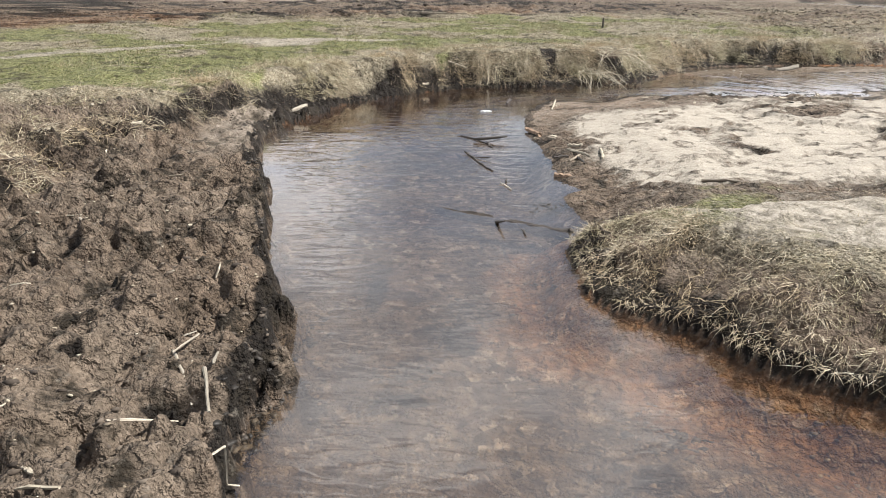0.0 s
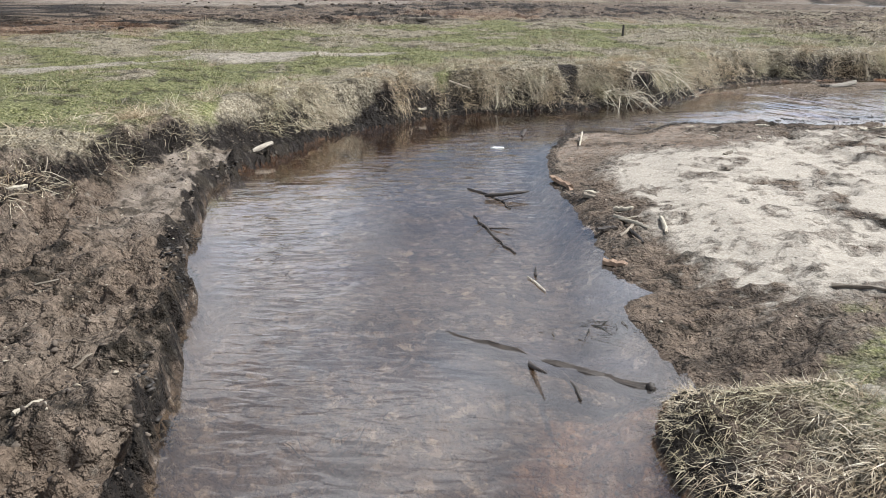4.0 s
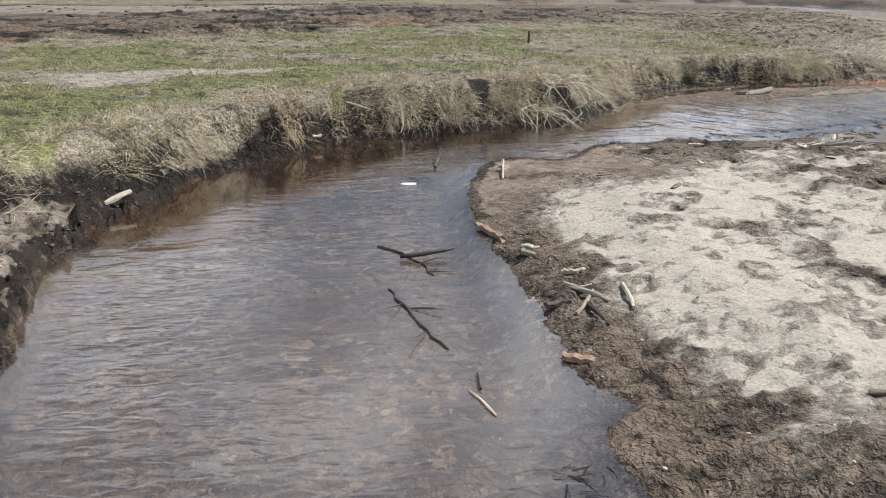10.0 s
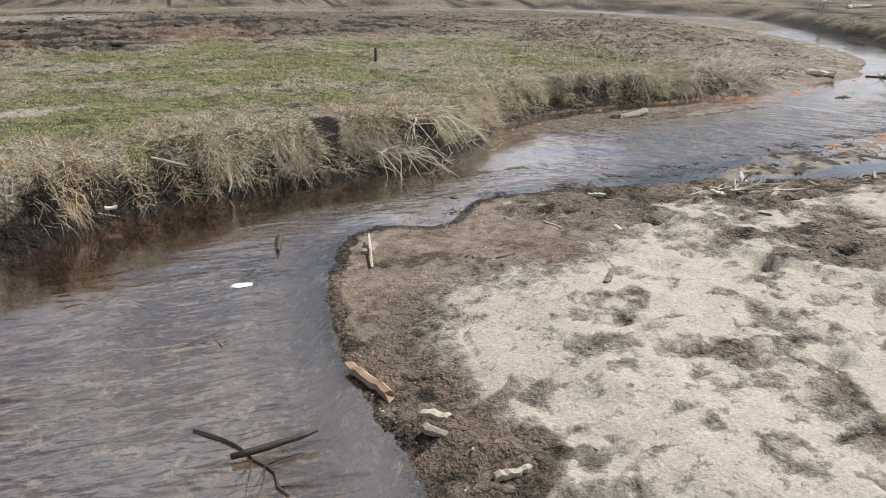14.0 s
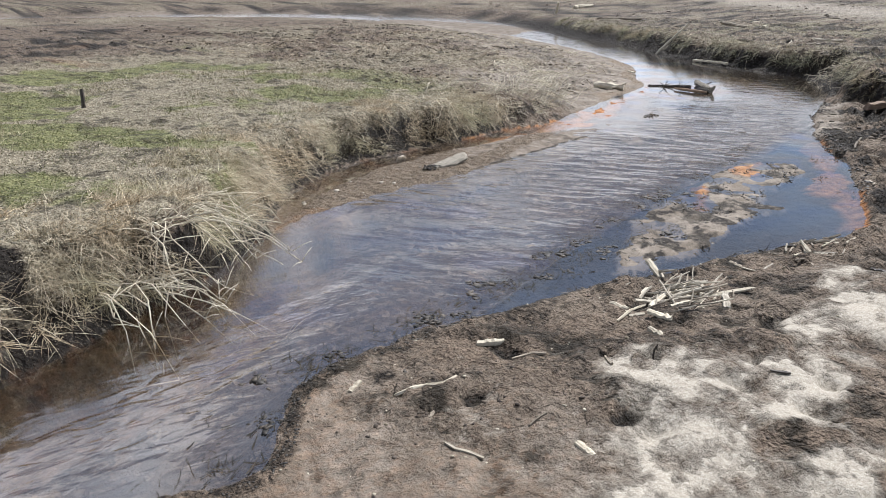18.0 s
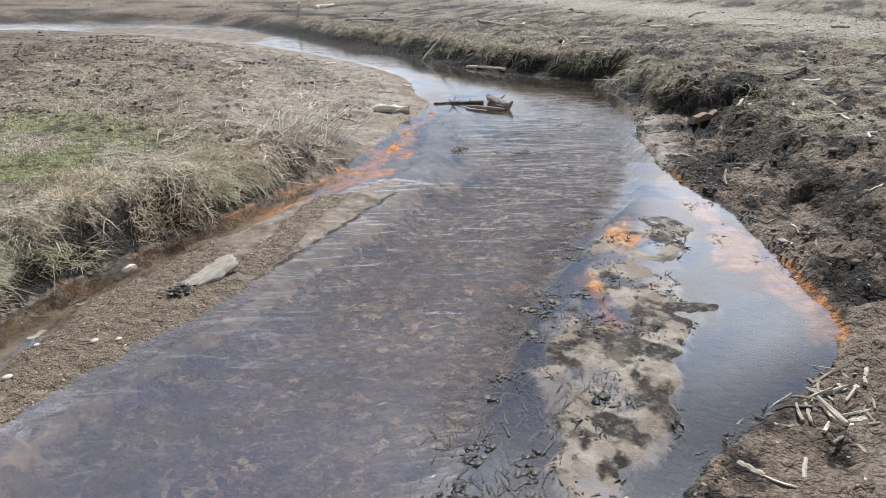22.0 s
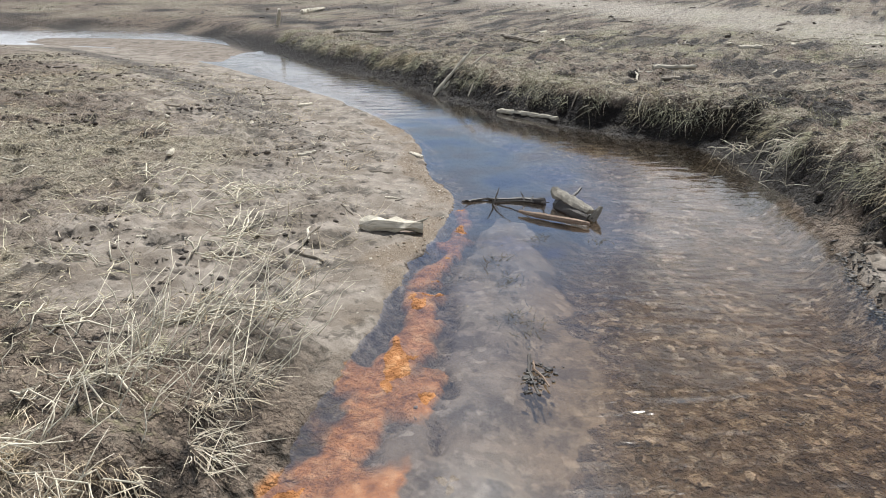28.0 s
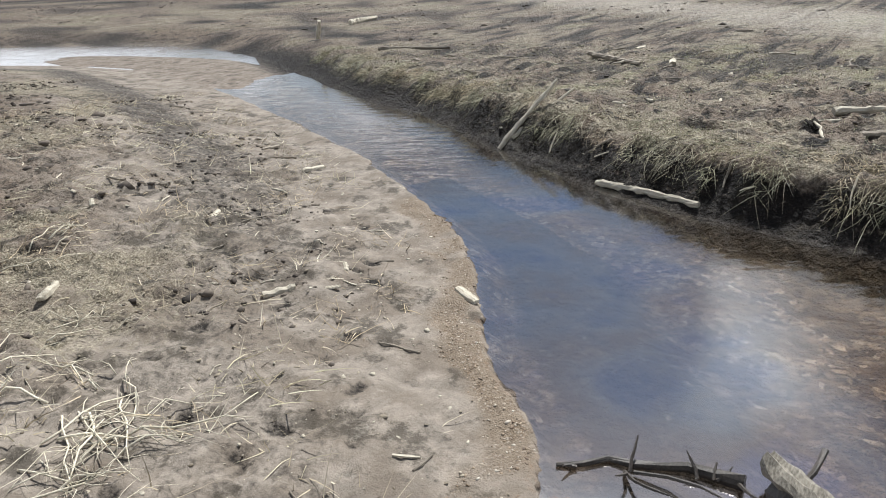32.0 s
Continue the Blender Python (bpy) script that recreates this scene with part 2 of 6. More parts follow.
    h = math_node(nt, "SUBTRACT", h, math_node(nt, "MULTIPLY", gravel, math_node(nt, "MULTIPLY", vor.outputs["Distance"], 0.45)))
    crumb = nt.nodes.new("ShaderNodeTexVoronoi")
    crumb.inputs["Scale"].default_value = 24.0
    nt.links.new(warp.outputs[0], crumb.inputs["Vector"])
    loose = math_node(nt, "SUBTRACT", 1.0, math_node(nt, "ADD", silt, math_node(nt, "MULTIPLY", sand, 0.8)), clamp=True)
    h = math_node(nt, "SUBTRACT", h, math_node(nt, "MULTIPLY", loose, math_node(nt, "MULTIPLY", crumb.outputs["Distance"], 0.12)))
    flake = nt.nodes.new("ShaderNodeTexVoronoi")
    flake.inputs["Scale"].default_value = 13.0
    nt.links.new(warp.outputs[0], flake.inputs["Vector"])
    fl = nt.nodes.new("ShaderNodeSeparateColor")
    nt.links.new(flake.outputs["Color"], fl.inputs[0])
    cr = nt.nodes.new("ShaderNodeSeparateColor")
    nt.links.new(crumb.outputs["Color"], cr.inputs[0])
    plates = math_node(nt, "ADD", math_node(nt, "MULTIPLY", fl.outputs[0], 0.10), lumps_h)
    h = math_node(nt, "ADD", h, math_node(nt, "MULTIPLY", loose, plates))
    h = math_node(nt, "MULTIPLY", h, math_node(nt, "SUBTRACT", 1.0, math_node(nt, "MULTIPLY", sand, 0.55)))
    h = math_node(nt, "MULTIPLY", h, math_node(nt, "SUBTRACT", 1.0, math_node(nt, "MULTIPLY", silt, 0.45)))
    tone = math_node(nt, "MULTIPLY_ADD", math_node(nt, "MULTIPLY", loose, math_node(nt, "ADD", fl.outputs[1], cr.outputs[2])), 0.32, 0.68)
    hs = nt.nodes.new("ShaderNodeHueSaturation")
    nt.links.new(col, hs.inputs["Color"])
    nt.links.new(math_node(nt, "ADD", tone, math_node(nt, "MULTIPLY", math_node(nt, "SUBTRACT", 1.0, loose), 0.38)), hs.inputs["Value"])
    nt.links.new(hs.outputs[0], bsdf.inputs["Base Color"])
    bump_node(nt, bsdf, h, 1.0, 0.03)
    return m


def water_material():
    m, nt, bsdf = nodes_of("stream_water")
    out = nt.nodes["Material Output"]
    nt.nodes.remove(bsdf)
    geo = nt.nodes.new("ShaderNodeNewGeometry")
    pos = geo.outputs["Position"]
    at = nt.nodes.new("ShaderNodeAttribute")
    at.attribute_name = "flow"
    sp = nt.nodes.new("ShaderNodeSeparateColor")
    nt.links.new(at.outputs["Color"], sp.inputs[0])
    ripple, film, sky_murk = sp.outputs[0], sp.outputs[1], sp.outputs[2]
    def crests(heading, scale, detail):
        """Short wave crests across the flow."""
        mp = nt.nodes.new("ShaderNodeMapping")
        mp.vector_type = "TEXTURE"
        mp.inputs["Rotation"].default_value = (0, 0, radians(heading))
        mp.inputs["Scale"].default_value = (0.55, 1.5, 1.0)
        nt.links.new(pos, mp.inputs["Vector"])
        n = noise_node(nt, mp.outputs["Vector"], scale, detail, 0.45)
        n.inputs["Distortion"].default_value = 0.5
        return n.outputs["Fac"]

    run = at.outputs["Alpha"]
    n1 = mix_node(nt, run, crests(95, 3.8, 1.2), crests(28, 3.1, 1.2))
    n2 = mix_node(nt, run, crests(84, 10.0, 1.0), crests(38, 10.0, 1.0))
    n2 = ramp_node(nt, n2, [(0.46, (0, 0, 0)), (0.72, (1, 1, 1))])
    n3 = noise_node(nt, pos, 34.0, 1, 0.5).outputs["Fac"]
    patch = ramp_node(nt, noise_node(nt, pos, 0.8, 3).outputs["Fac"], [(0.36, (0.30, 0.30, 0.30)), (0.64, (1, 1, 1))])
    h = math_node(nt, "ADD", math_node(nt, "MULTIPLY", n1, 1.1), math_node(nt, "MULTIPLY", n2, math_node(nt, "MULTIPLY_ADD", run, -0.11, 0.20)))
    h = math_node(nt, "ADD", h, math_node(nt, "MULTIPLY", n3, 0.035))
    h = math_node(nt, "MULTIPLY", math_node(nt, "MULTIPLY", h, patch), ripple)
    bp = nt.nodes.new("ShaderNodeBump")
    bp.inputs["Strength"].default_value, bp.inputs["Distance"].default_value = 1.0, 0.020
    nt.links.new(h, bp.inputs["Height"])
    clear = nt.nodes.new("ShaderNodeBsdfTransparent")
    dp = nt.nodes.new("ShaderNodeAttribute")
    dp.attribute_name = "depth"
    nt.links.new(ramp_node(nt, dp.outputs["Fac"], [(0.0, (0.985, 0.975, 0.96)), (0.25, (0.95, 0.90, 0.82)), (1.0, (0.89, 0.77, 0.60))]), clear.inputs["Color"])
    # grey diffuse body: silt murk plus sky reflection put into the colour
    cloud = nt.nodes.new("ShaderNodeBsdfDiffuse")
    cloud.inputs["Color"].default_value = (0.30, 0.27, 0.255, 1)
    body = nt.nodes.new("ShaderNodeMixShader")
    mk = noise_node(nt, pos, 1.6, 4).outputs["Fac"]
    nt.links.new(math_node(nt, "MULTIPLY", sky_murk, math_node(nt, "MULTIPLY_ADD", mk, 0.9, 0.25), clamp=True), body.inputs[0])
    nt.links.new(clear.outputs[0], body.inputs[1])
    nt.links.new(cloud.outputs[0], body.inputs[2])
    gloss = nt.nodes.new("ShaderNodeBsdfGlossy")
    gloss.inputs["Roughness"].default_value = 0.09
    # iron film: pink, amber and blue interference tints on the still water
    tint = ramp_node(nt, noise_node(nt, pos, 1.1, 4, 0.5).outputs["Fac"], [(0.36, (0.72, 0.82, 1.0)), (0.46, (1, 1, 1)), (0.58, (1.0, 0.88, 0.80)), (0.66, (0.88, 0.86, 1.0))])
    nt.links.new(mix_node(nt, film, (1.0, 1.0, 1.0), tint), gloss.inputs["Color"])
    fr = nt.nodes.new("ShaderNodeLayerWeight")
    fr.inputs["Blend"].default_value = 0.5
    nt.links.new(bp.outputs[0], fr.inputs["Normal"])
    f0 = math_node(nt, "MULTIPLY_ADD", film, 0.42, 0.038)
    graze = math_node(nt, "POWER", fr.outputs["Facing"], 4.8)
    shine = math_node(nt, "MULTIPLY_ADD", graze, math_node(nt, "SUBTRACT", 1.0, f0), f0, clamp=True)
    nt.links.new(bp.outputs[0], gloss.inputs["Normal"])
    top = nt.nodes.new("ShaderNodeMixShader")
    nt.links.new(shine, top.inputs[0])
    nt.links.new(body.outputs[0], top.inputs[1])
    nt.links.new(gloss.outputs[0], top.inputs[2])
    nt.links.new(top.outputs[0], out.inputs["Surface"])
    return m


def blade_material(name, stops, rough=0.75):
    m, nt, bsdf = nodes_of(name)
    geo = nt.nodes.new("ShaderNodeNewGeometry")
    c = ramp_node(nt, geo.outputs["Random Per Island"], stops)
    n = noise_node(nt, geo.outputs["Position"], 3.4, 5, 0.6).outputs["Fac"]
    c = mix_node(nt, ramp_node(nt, n, [(0.38, (0.65, 0.65, 0.65)), (0.54, (0, 0, 0))]), c, tuple(0.5 * (p + q) for p, q in zip(stops[0][1], stops[1][1])))
    tint = noise_node(nt, geo.outputs["Position"], 1.1, 3).outputs["Fac"]
    c = mix_node(nt, 1.0, c, ramp_node(nt, tint, [(0.38, (0.93, 0.96, 0.86)), (0.5, (1, 1, 1)), (0.62, (1.0, 0.93, 0.84))]), "MULTIPLY")
    nt.links.new(c, bsdf.inputs["Base Color"])
    bsdf.inputs["Roughness"].default_value = rough
    bsdf.inputs["Specular IOR Level"].default_value = 0.2
    return m


def wood_material(name, dark, light, wear=0.5, rough=0.8):
    m, nt, bsdf = nodes_of(name)
    tc = nt.nodes.new("ShaderNodeTexCoord")
    oi = nt.nodes.new("ShaderNodeObjectInfo")
    grain = noise_node(nt, tc.outputs["Object"], 22.0, 5, 0.6, (0.35, 5.0, 5.0)).outputs["Fac"]
    blot = noise_node(nt, tc.outputs["Object"], 9.0, 4).outputs["Fac"]
    c = ramp_node(nt, grain, [(0.32, dark), (0.68, light)])
    c = mix_node(nt, math_node(nt, "MULTIPLY", blot, wear), c, tuple(0.55 * (a + b) * 0.6 for a, b in zip(dark, light)))
    hsv = nt.nodes.new("ShaderNodeHueSaturation")
    nt.links.new(math_node(nt, "MULTIPLY_ADD", oi.outputs["Random"], 0.55, 0.72), hsv.inputs["Value"])
    nt.links.new(c, hsv.inputs["Color"])
    nt.links.new(hsv.outputs[0], bsdf.inputs["Base Color"])
    bsdf.inputs["Roughness"].default_value = rough
    bump_node(nt, bsdf, grain, 0.6, 0.006)
    return m


def speckled_material(name, stops, scale, rough=0.85, depth=0.006):
    m, nt, bsdf = nodes_of(name)
    geo = nt.nodes.new("ShaderNodeNewGeometry")
    c = ramp_node(nt, geo.outputs["Random Per Island"], stops)
    n = noise_node(nt, geo.outputs["Position"], scale, 5, 0.6).outputs["Fac"]
    c = mix_node(nt, math_node(nt, "MULTIPLY", n, 0.5), c, stops[0][1])
    nt.links.new(c, bsdf.inputs["Base Color"])
    bsdf.inputs["Roughness"].default_value = rough
    bump_node(nt, bsdf, n, 0.8, depth)
    return m


GROUND = ground_material()
WATER = water_material()
STRAW = blade_material("dry_straw", [(0.0, (0.21, 0.165, 0.11)), (0.35, (0.43, 0.365, 0.26)), (0.8, (0.63, 0.56, 0.42)), (1.0, (0.74, 0.69, 0.56))])
PALE_STRAW = blade_material("bleached_straw", [(0.0, (0.34, 0.29, 0.21)), (0.35, (0.52, 0.46, 0.35)), (0.8, (0.70, 0.64, 0.51)), (1.0, (0.80, 0.75, 0.63))])
TURF = blade_material("short_turf", [(0.0, (0.055, 0.056, 0.022)), (0.4, (0.135, 0.143, 0.05)), (0.7, (0.25, 0.235, 0.13)), (1.0, (0.40, 0.36, 0.24))])
GREY_TURF = blade_material("grey_turf", [(0.0, (0.085, 0.078, 0.05)), (0.4, (0.29, 0.268, 0.18)), (0.8, (0.52, 0.485, 0.35)), (1.0, (0.68, 0.63, 0.49))])
WEED = blade_material("water_weed", [(0.0, (0.010, 0.010, 0.008)), (0.6, (0.03, 0.026, 0.02)), (1.0, (0.07, 0.055, 0.035))], 0.5)
BLEACHED = wood_material("bleached_wood", (0.33, 0.285, 0.21), (0.66, 0.60, 0.48), 0.3)
STUMP_WOOD = wood_material("stump_wood", (0.10, 0.085, 0.063), (0.40, 0.36, 0.29), 0.45)
DRIFT = wood_material("weathered_drift", (0.17, 0.145, 0.11), (0.56, 0.51, 0.42), 0.45)
GREY_WOOD = wood_material("grey_driftwood", (0.14, 0.115, 0.085), (0.36, 0.31, 0.24), 0.5)
DARK_WOOD = wood_material("soaked_wood", (0.018, 0.014, 0.011), (0.07, 0.055, 0.042), 0.4, 0.55)
RED_WOOD = wood_material("reddish_wood", (0.13, 0.085, 0.055), (0.36, 0.25, 0.17), 0.4)
CLOD = speckled_material("mud_clods", [(0.0, (0.035, 0.026, 0.019)), (0.5, (0.09, 0.070, 0.053)), (1.0, (0.19, 0.155, 0.12))], 40.0)
PEBBLE = speckled_material("pebbles", [(0.0, (0.10, 0.065, 0.04)), (0.4, (0.24, 0.165, 0.10)), (0.75, (0.36, 0.28, 0.19)), (1.0, (0.60, 0.55, 0.46))], 90.0, 0.6, 0.002)
LITTER = speckled_material("black_leaf_litter", [(0.0, (0.012, 0.010, 0.008)), (0.6, (0.04, 0.033, 0.026)), (1.0, (0.13, 0.105, 0.08))], 60.0, 0.6, 0.002)
CHIPS = speckled_material("wood_crumbs", [(0.0, (0.16, 0.13, 0.09)), (0.5, (0.36, 0.31, 0.23)), (1.0, (0.60, 0.55, 0.44))], 60.0)
ROCK = speckled_material("pale_stone", [(0.0, (0.38, 0.33, 0.26)), (1.0, (0.55, 0.50, 0.42))], 30.0, 0.8)
FOAM = speckled_material("white_foam", [(0.0, (0.74, 0.74, 0.72)), (1.0, (0.86, 0.86, 0.84))], 50.0, 0.7)
STALK = wood_material("dry_stalks", (0.46, 0.405, 0.30), (0.74, 0.68, 0.54), 0.15)
BED_STONE = speckled_material("bed_stones", [(0.0, (0.05, 0.036, 0.026)), (0.6, (0.12, 0.085, 0.058)), (1.0, (0.24, 0.185, 0.13))], 90.0, 0.6, 0.002)

# ---------- plan of the stream ----------
# water's edge, upstream to downstream: the outer (left) and the inner (right) shore
LEFT = [(-0.4, -9), (-0.5, -3), (-0.5, 0), (-0.52, 2.1), (-0.49, 2.8), (-0.58, 3.43), (-0.8, 4.0), (-1.03, 4.95), (-1.3, 5.9),
        (-1.52, 6.8), (-1.72, 7.6), (-1.74, 8.3), (-1.45, 9.4), (-1.0, 10.4), (-0.12, 11.25), (0.8, 11.7), (1.7, 11.92),
        (2.5, 12.25), (3.2, 12.65), (3.75, 13.1), (4.3, 13.9), (5.2, 14.5), (6.1, 14.7), (7.2, 14.75), (8.1, 14.88),
        (8.75, 14.78), (9.4, 15.0), (10.0, 15.2), (10.75, 15.48), (11.4, 15.7), (12.4, 15.98), (12.95, 16.25), (13.5, 16.85),
        (14.2, 17.4), (15.0, 18.1), (16.3, 20.0), (17.2, 21.6), (18.65, 24.7), (20.3, 29), (21.3, 34), (19, 42), (8, 52), (-20, 60)]
RIGHT = [(4.6, -9), (4.0, -3), (3.4, 0), (2.7, 1.8), (1.98, 2.68), (1.65, 2.92), (1.31, 3.39), (1.0, 3.75), (0.98, 4.35),
         (1.06, 4.72), (1.24, 4.9), (1.14, 5.3), (1.12, 5.7), (1.36, 5.88), (1.19, 6.14), (1.17, 6.8), (1.12, 7.5), (1.07, 8.5),
         (1.15, 9.2), (1.3, 9.9), (1.5, 10.28), (1.82, 10.44), (2.25, 10.3), (2.7, 10.78), (3.15, 10.88), (3.9, 10.84),
         (4.7, 10.68), (5.4, 10.5), (6.3, 10.28), (7.0, 10.08), (7.55, 10.15), (8.6, 10.66), (9.25, 10.95), (9.95, 11.5),
         (10.45, 11.88), (11.5, 12.45), (12.5, 12.85), (13.2, 13.05), (14.2, 13.5), (15.3, 14.15), (15.9, 14.75), (16.2, 16.0),
         (16.6, 17.3), (17.6, 19.2), (19.1, 21.5), (20.2, 24), (22.3, 27.7), (25.3, 33.5), (26, 41), (18, 54), (-20, 70)]
# bank profiles by corner number: lip, flat shelf, height of the bank, width of its rise
LEFT_BANK = [(0, .19, 2.0, .10, 1.5), (7, .17, 1.5, .15, 1.0), (10, .12, .75, .34, .5), (12, .08, .18, .42, .38), (13, .06, .02, .44, .26),
             (19, .07, .0, .44, .26), (22, .05, .02, .38, .30), (25, .03, .05, .28, .5), (27, .02, .1, .2, .9), (29, .02, .3, .15, 1.8),
             (33, .03, .5, .15, 2.5), (36, .04, .5, .25, 2.5), (42, .05, .5, .3, 3)]
RIGHT_BANK = [(0, .09, 0, .34, .75), (7, .08, 0, .30, .70), (9, .05, 0, .24, .70), (10.5, .03, .05, .16, .8), (13, .03, .1, .13, 1.0),
              (19, .02, .25, .10, 1.2), (24, .02, .35, .11, 1.0), (29, .04, .2, .2, 1.2), (31, .07, .12, .3, 1.0), (34, .06, .35, .3, 1.2),
              (36, .06, .85, .35, .5), (37, .05, .2, .38, .45), (38, .05, .06, .40, .4), (40, .04, .04, .40, .35), (43, .04, .05, .38, .45), (46, .03, .1, .35, .8), (50, .03, .3, .3, 2)]
BAR_FRONT = [(3.80, 13.14), (4.8, 13.38), (5.5, 13.44), (6.4, 13.53), (7.6, 13.72), (8.5, 13.86), (9.4, 14.05)]
FLAT = np.array([(8.35, 11.9), (8.8, 11.45), (8.3, 11.2), (7.8, 11.12), (7.4, 10.8), (6.7, 10.72), (6.0, 10.72), (5.3, 10.78), (5.5, 11.0), (6.1, 11.25), (6.7, 11.5), (7.2, 11.45), (7.62, 11.6)])   # mud flat in the pool
STREAK = np.array([(8.75, 14.62), (9.0, 14.74), (9.25, 14.71), (9.55, 14.80), (9.9, 14.93), (10.23, 14.98), (10.64, 15.13), (11.1, 15.38), (11.62, 15.54), (12.1, 15.70), (12.35, 15.82), (12.6, 16.0)])   # orange iron floc
SILT_DELTA = np.array([(8.95, 14.42), (9.2, 14.54), (9.31, 14.43), (9.67, 14.48), (9.75, 14.24), (10.07, 14.26), (10.85, 14.72), (11.52, 15.24), (12.26, 15.70), (12.34, 15.53), (11.41, 14.79), (10.65, 14.19), (10.28, 14.10), (9.83, 14.08), (9.2, 13.98)])
GRAVEL_RIB = np.array([(6.5, 13.72), (7.2, 13.96), (7.8, 14.18), (8.3, 14.36)])
ORANGE_SPOTS = [np.array([(7.46, 11.60), (7.25, 11.44), (7.02, 11.30), (6.85, 11.20)]), np.array([(8.9, 11.78), (8.66, 11.66), (8.42, 11.72), (8.26, 11.56)]), np.array([(10.2, 11.80), (9.85, 11.62), (9.55, 11.45)])]
BAR_BACK = [(9.3, 14.3), (8.7, 14.38), (8.1, 14.48), (7.2, 14.42), (6.2, 14.34), (5.3, 14.12), (4.6, 13.75)]
TABLE = np.random.RandomState(7).rand(256, 256)


def lattice(x, y, k=0):
    ix, iy = np.floor(x).astype(np.int64), np.floor(y).astype(np.int64)
    fx, fy = x - ix, y - iy
    fx, fy = fx * fx * (3 - 2 * fx), fy * fy * (3 - 2 * fy)
    a = lambda i, j: TABLE[(i + 37 * k) & 255, (j + 91 * k) & 255]
    return (a(ix, iy) * (1 - fx) + a(ix + 1, iy) * fx) * (1 - fy) + (a(ix, iy + 1) * (1 - fx) + a(ix + 1, iy + 1) * fx) * fy


def fbm(x, y, scale, octaves=3, k=0):
    """Noise of about -1 to 1; scale: metres of its largest waves."""
    x, y = x * 0.8 + y * 0.6, y * 0.8 - x * 0.6
    wx, wy = lattice(x * 1.7 / scale, y * 1.7 / scale, k + 3), lattice(x * 1.7 / scale + 9.2, y * 1.7 / scale, k + 4)
    x, y = x + 0.55 * scale * (wx - 0.5), y + 0.55 * scale * (wy - 0.5)
    v, a, f, s = 0.0, 1.0, 1.0 / scale, 0.0
    for o in range(octaves):
        v = v + a * (2 * lattice(x * f + 13.7 * o, y * f + 5.1 * o, k + o) - 1)
        s, a, f = s + a, a * 0.5, f * 2.03
    return v / s * 1.6


def pocks(x, y, cell, radius, chance, k=0):
    """Hoof prints and pits: 0 outside, 1 in the middle of each."""
    v = np.zeros_like(x)
    ix, iy = np.floor(x / cell).astype(np.int64), np.floor(y / cell).astype(np.int64)
    for dx in (-1, 0, 1):
        for dy in (-1, 0, 1):
            i, j = (ix + dx + 31 * k) & 255, (iy + dy + 17 * k) & 255
            px = (ix + dx + TABLE[i, j]) * cell
            py = (iy + dy + TABLE[j, (i + 5) & 255]) * cell
            live = TABLE[(i + 77) & 255, (j + 3) & 255] < chance
            r = radius * (0.5 + TABLE[(i + 9) & 255, (j + 50) & 255])
            sq = 1 + 0.8 * (TABLE[(i + 19) & 255, (j + 51) & 255] - 0.5)
            q = np.sqrt(((x - px) * sq) ** 2 + ((y - py) / sq) ** 2) / r
            v = np.maximum(v, np.where(live, np.clip(1 - q, 0, 1), 0))
    return v * v * (3 - 2 * v)


def chunks(x, y, size, k=0):
    """Broken plates: one random level, 0 to 1, for each irregular cell."""
    wx, wy = lattice(x * 2.3 / size, y * 2.3 / size, k + 3), lattice(x * 2.3 / size + 7, y * 2.3 / size, k + 6)
    x, y = x / size + 0.5 * wx, y / size + 0.5 * wy
    ix, iy = np.floor(x).astype(np.int64), np.floor(y).astype(np.int64)
    best, v = np.full(x.shape, 9.0), np.zeros_like(x)
    for dx in (-1, 0, 1):
        for dy in (-1, 0, 1):
            i, j = (ix + dx + 31 * k) & 255, (iy + dy + 17 * k) & 255
            q = (x - ix - dx - TABLE[i, j]) ** 2 + (y - iy - dy - TABLE[j, (i + 5) & 255]) ** 2
            m = q < best
            best[m], v[m] = q[m], TABLE[(i + 77) & 255, (j + 3) & 255][m]
    return v


def ramp(v, a, b):
    u = np.clip((v - a) / (b - a), 0, 1)
    return u * u * (3 - 2 * u)


def spline(points, steps=4):
    p = np.array(points, float)
    p = np.vstack([2 * p[0] - p[1], p, 2 * p[-1] - p[-2]])
    out = []
    for i in range(1, len(p) - 2):
        for s in range(steps):
            t = s / steps
            out.append(0.5 * (2 * p[i] + (p[i + 1] - p[i - 1]) * t + (2 * p[i - 1] - 5 * p[i] + 4 * p[i + 1] - p[i + 2]) * t * t
                              + (3 * p[i] - p[i - 1] - 3 * p[i + 1] + p[i + 2]) * t ** 3))
    out.append(p[-2])
    return np.array(out)


LEFT_LINE, RIGHT_LINE = spline(LEFT), spline(RIGHT)


def near(x, y, line):
    """Distance to a line of points, and where along it (in points)."""
    best, where = np.full(x.shape, 1e9), np.zeros(x.shape)
    for i in range(len(line) - 1):
        (ax, ay), (bx, by) = line[i], line[i + 1]
        ux, uy = bx - ax, by - ay
        t = np.clip(((x - ax) * ux + (y - ay) * uy) / (ux * ux + uy * uy), 0, 1)
        d = (x - ax - t * ux) ** 2 + (y - ay - t * uy) ** 2
        m = d < best
        best[m], where[m] = d[m], i + t[m]
    return np.sqrt(best), where


def inside(x, y, loop):
    c = np.zeros(x.shape, bool)
    for i in range(len(loop)):
        (ax, ay), (bx, by) = loop[i - 1], loop[i]
        if ay != by:
            c ^= ((ay > y) != (by > y)) & (x < (bx - ax) * (y - ay) / (by - ay) + ax)
    return c


WATER_LOOP = np.vstack([LEFT_LINE, RIGHT_LINE[::-1]])
BAR_LOOP = np.vstack([spline(BAR_FRONT, 3), spline(BAR_BACK, 3)])


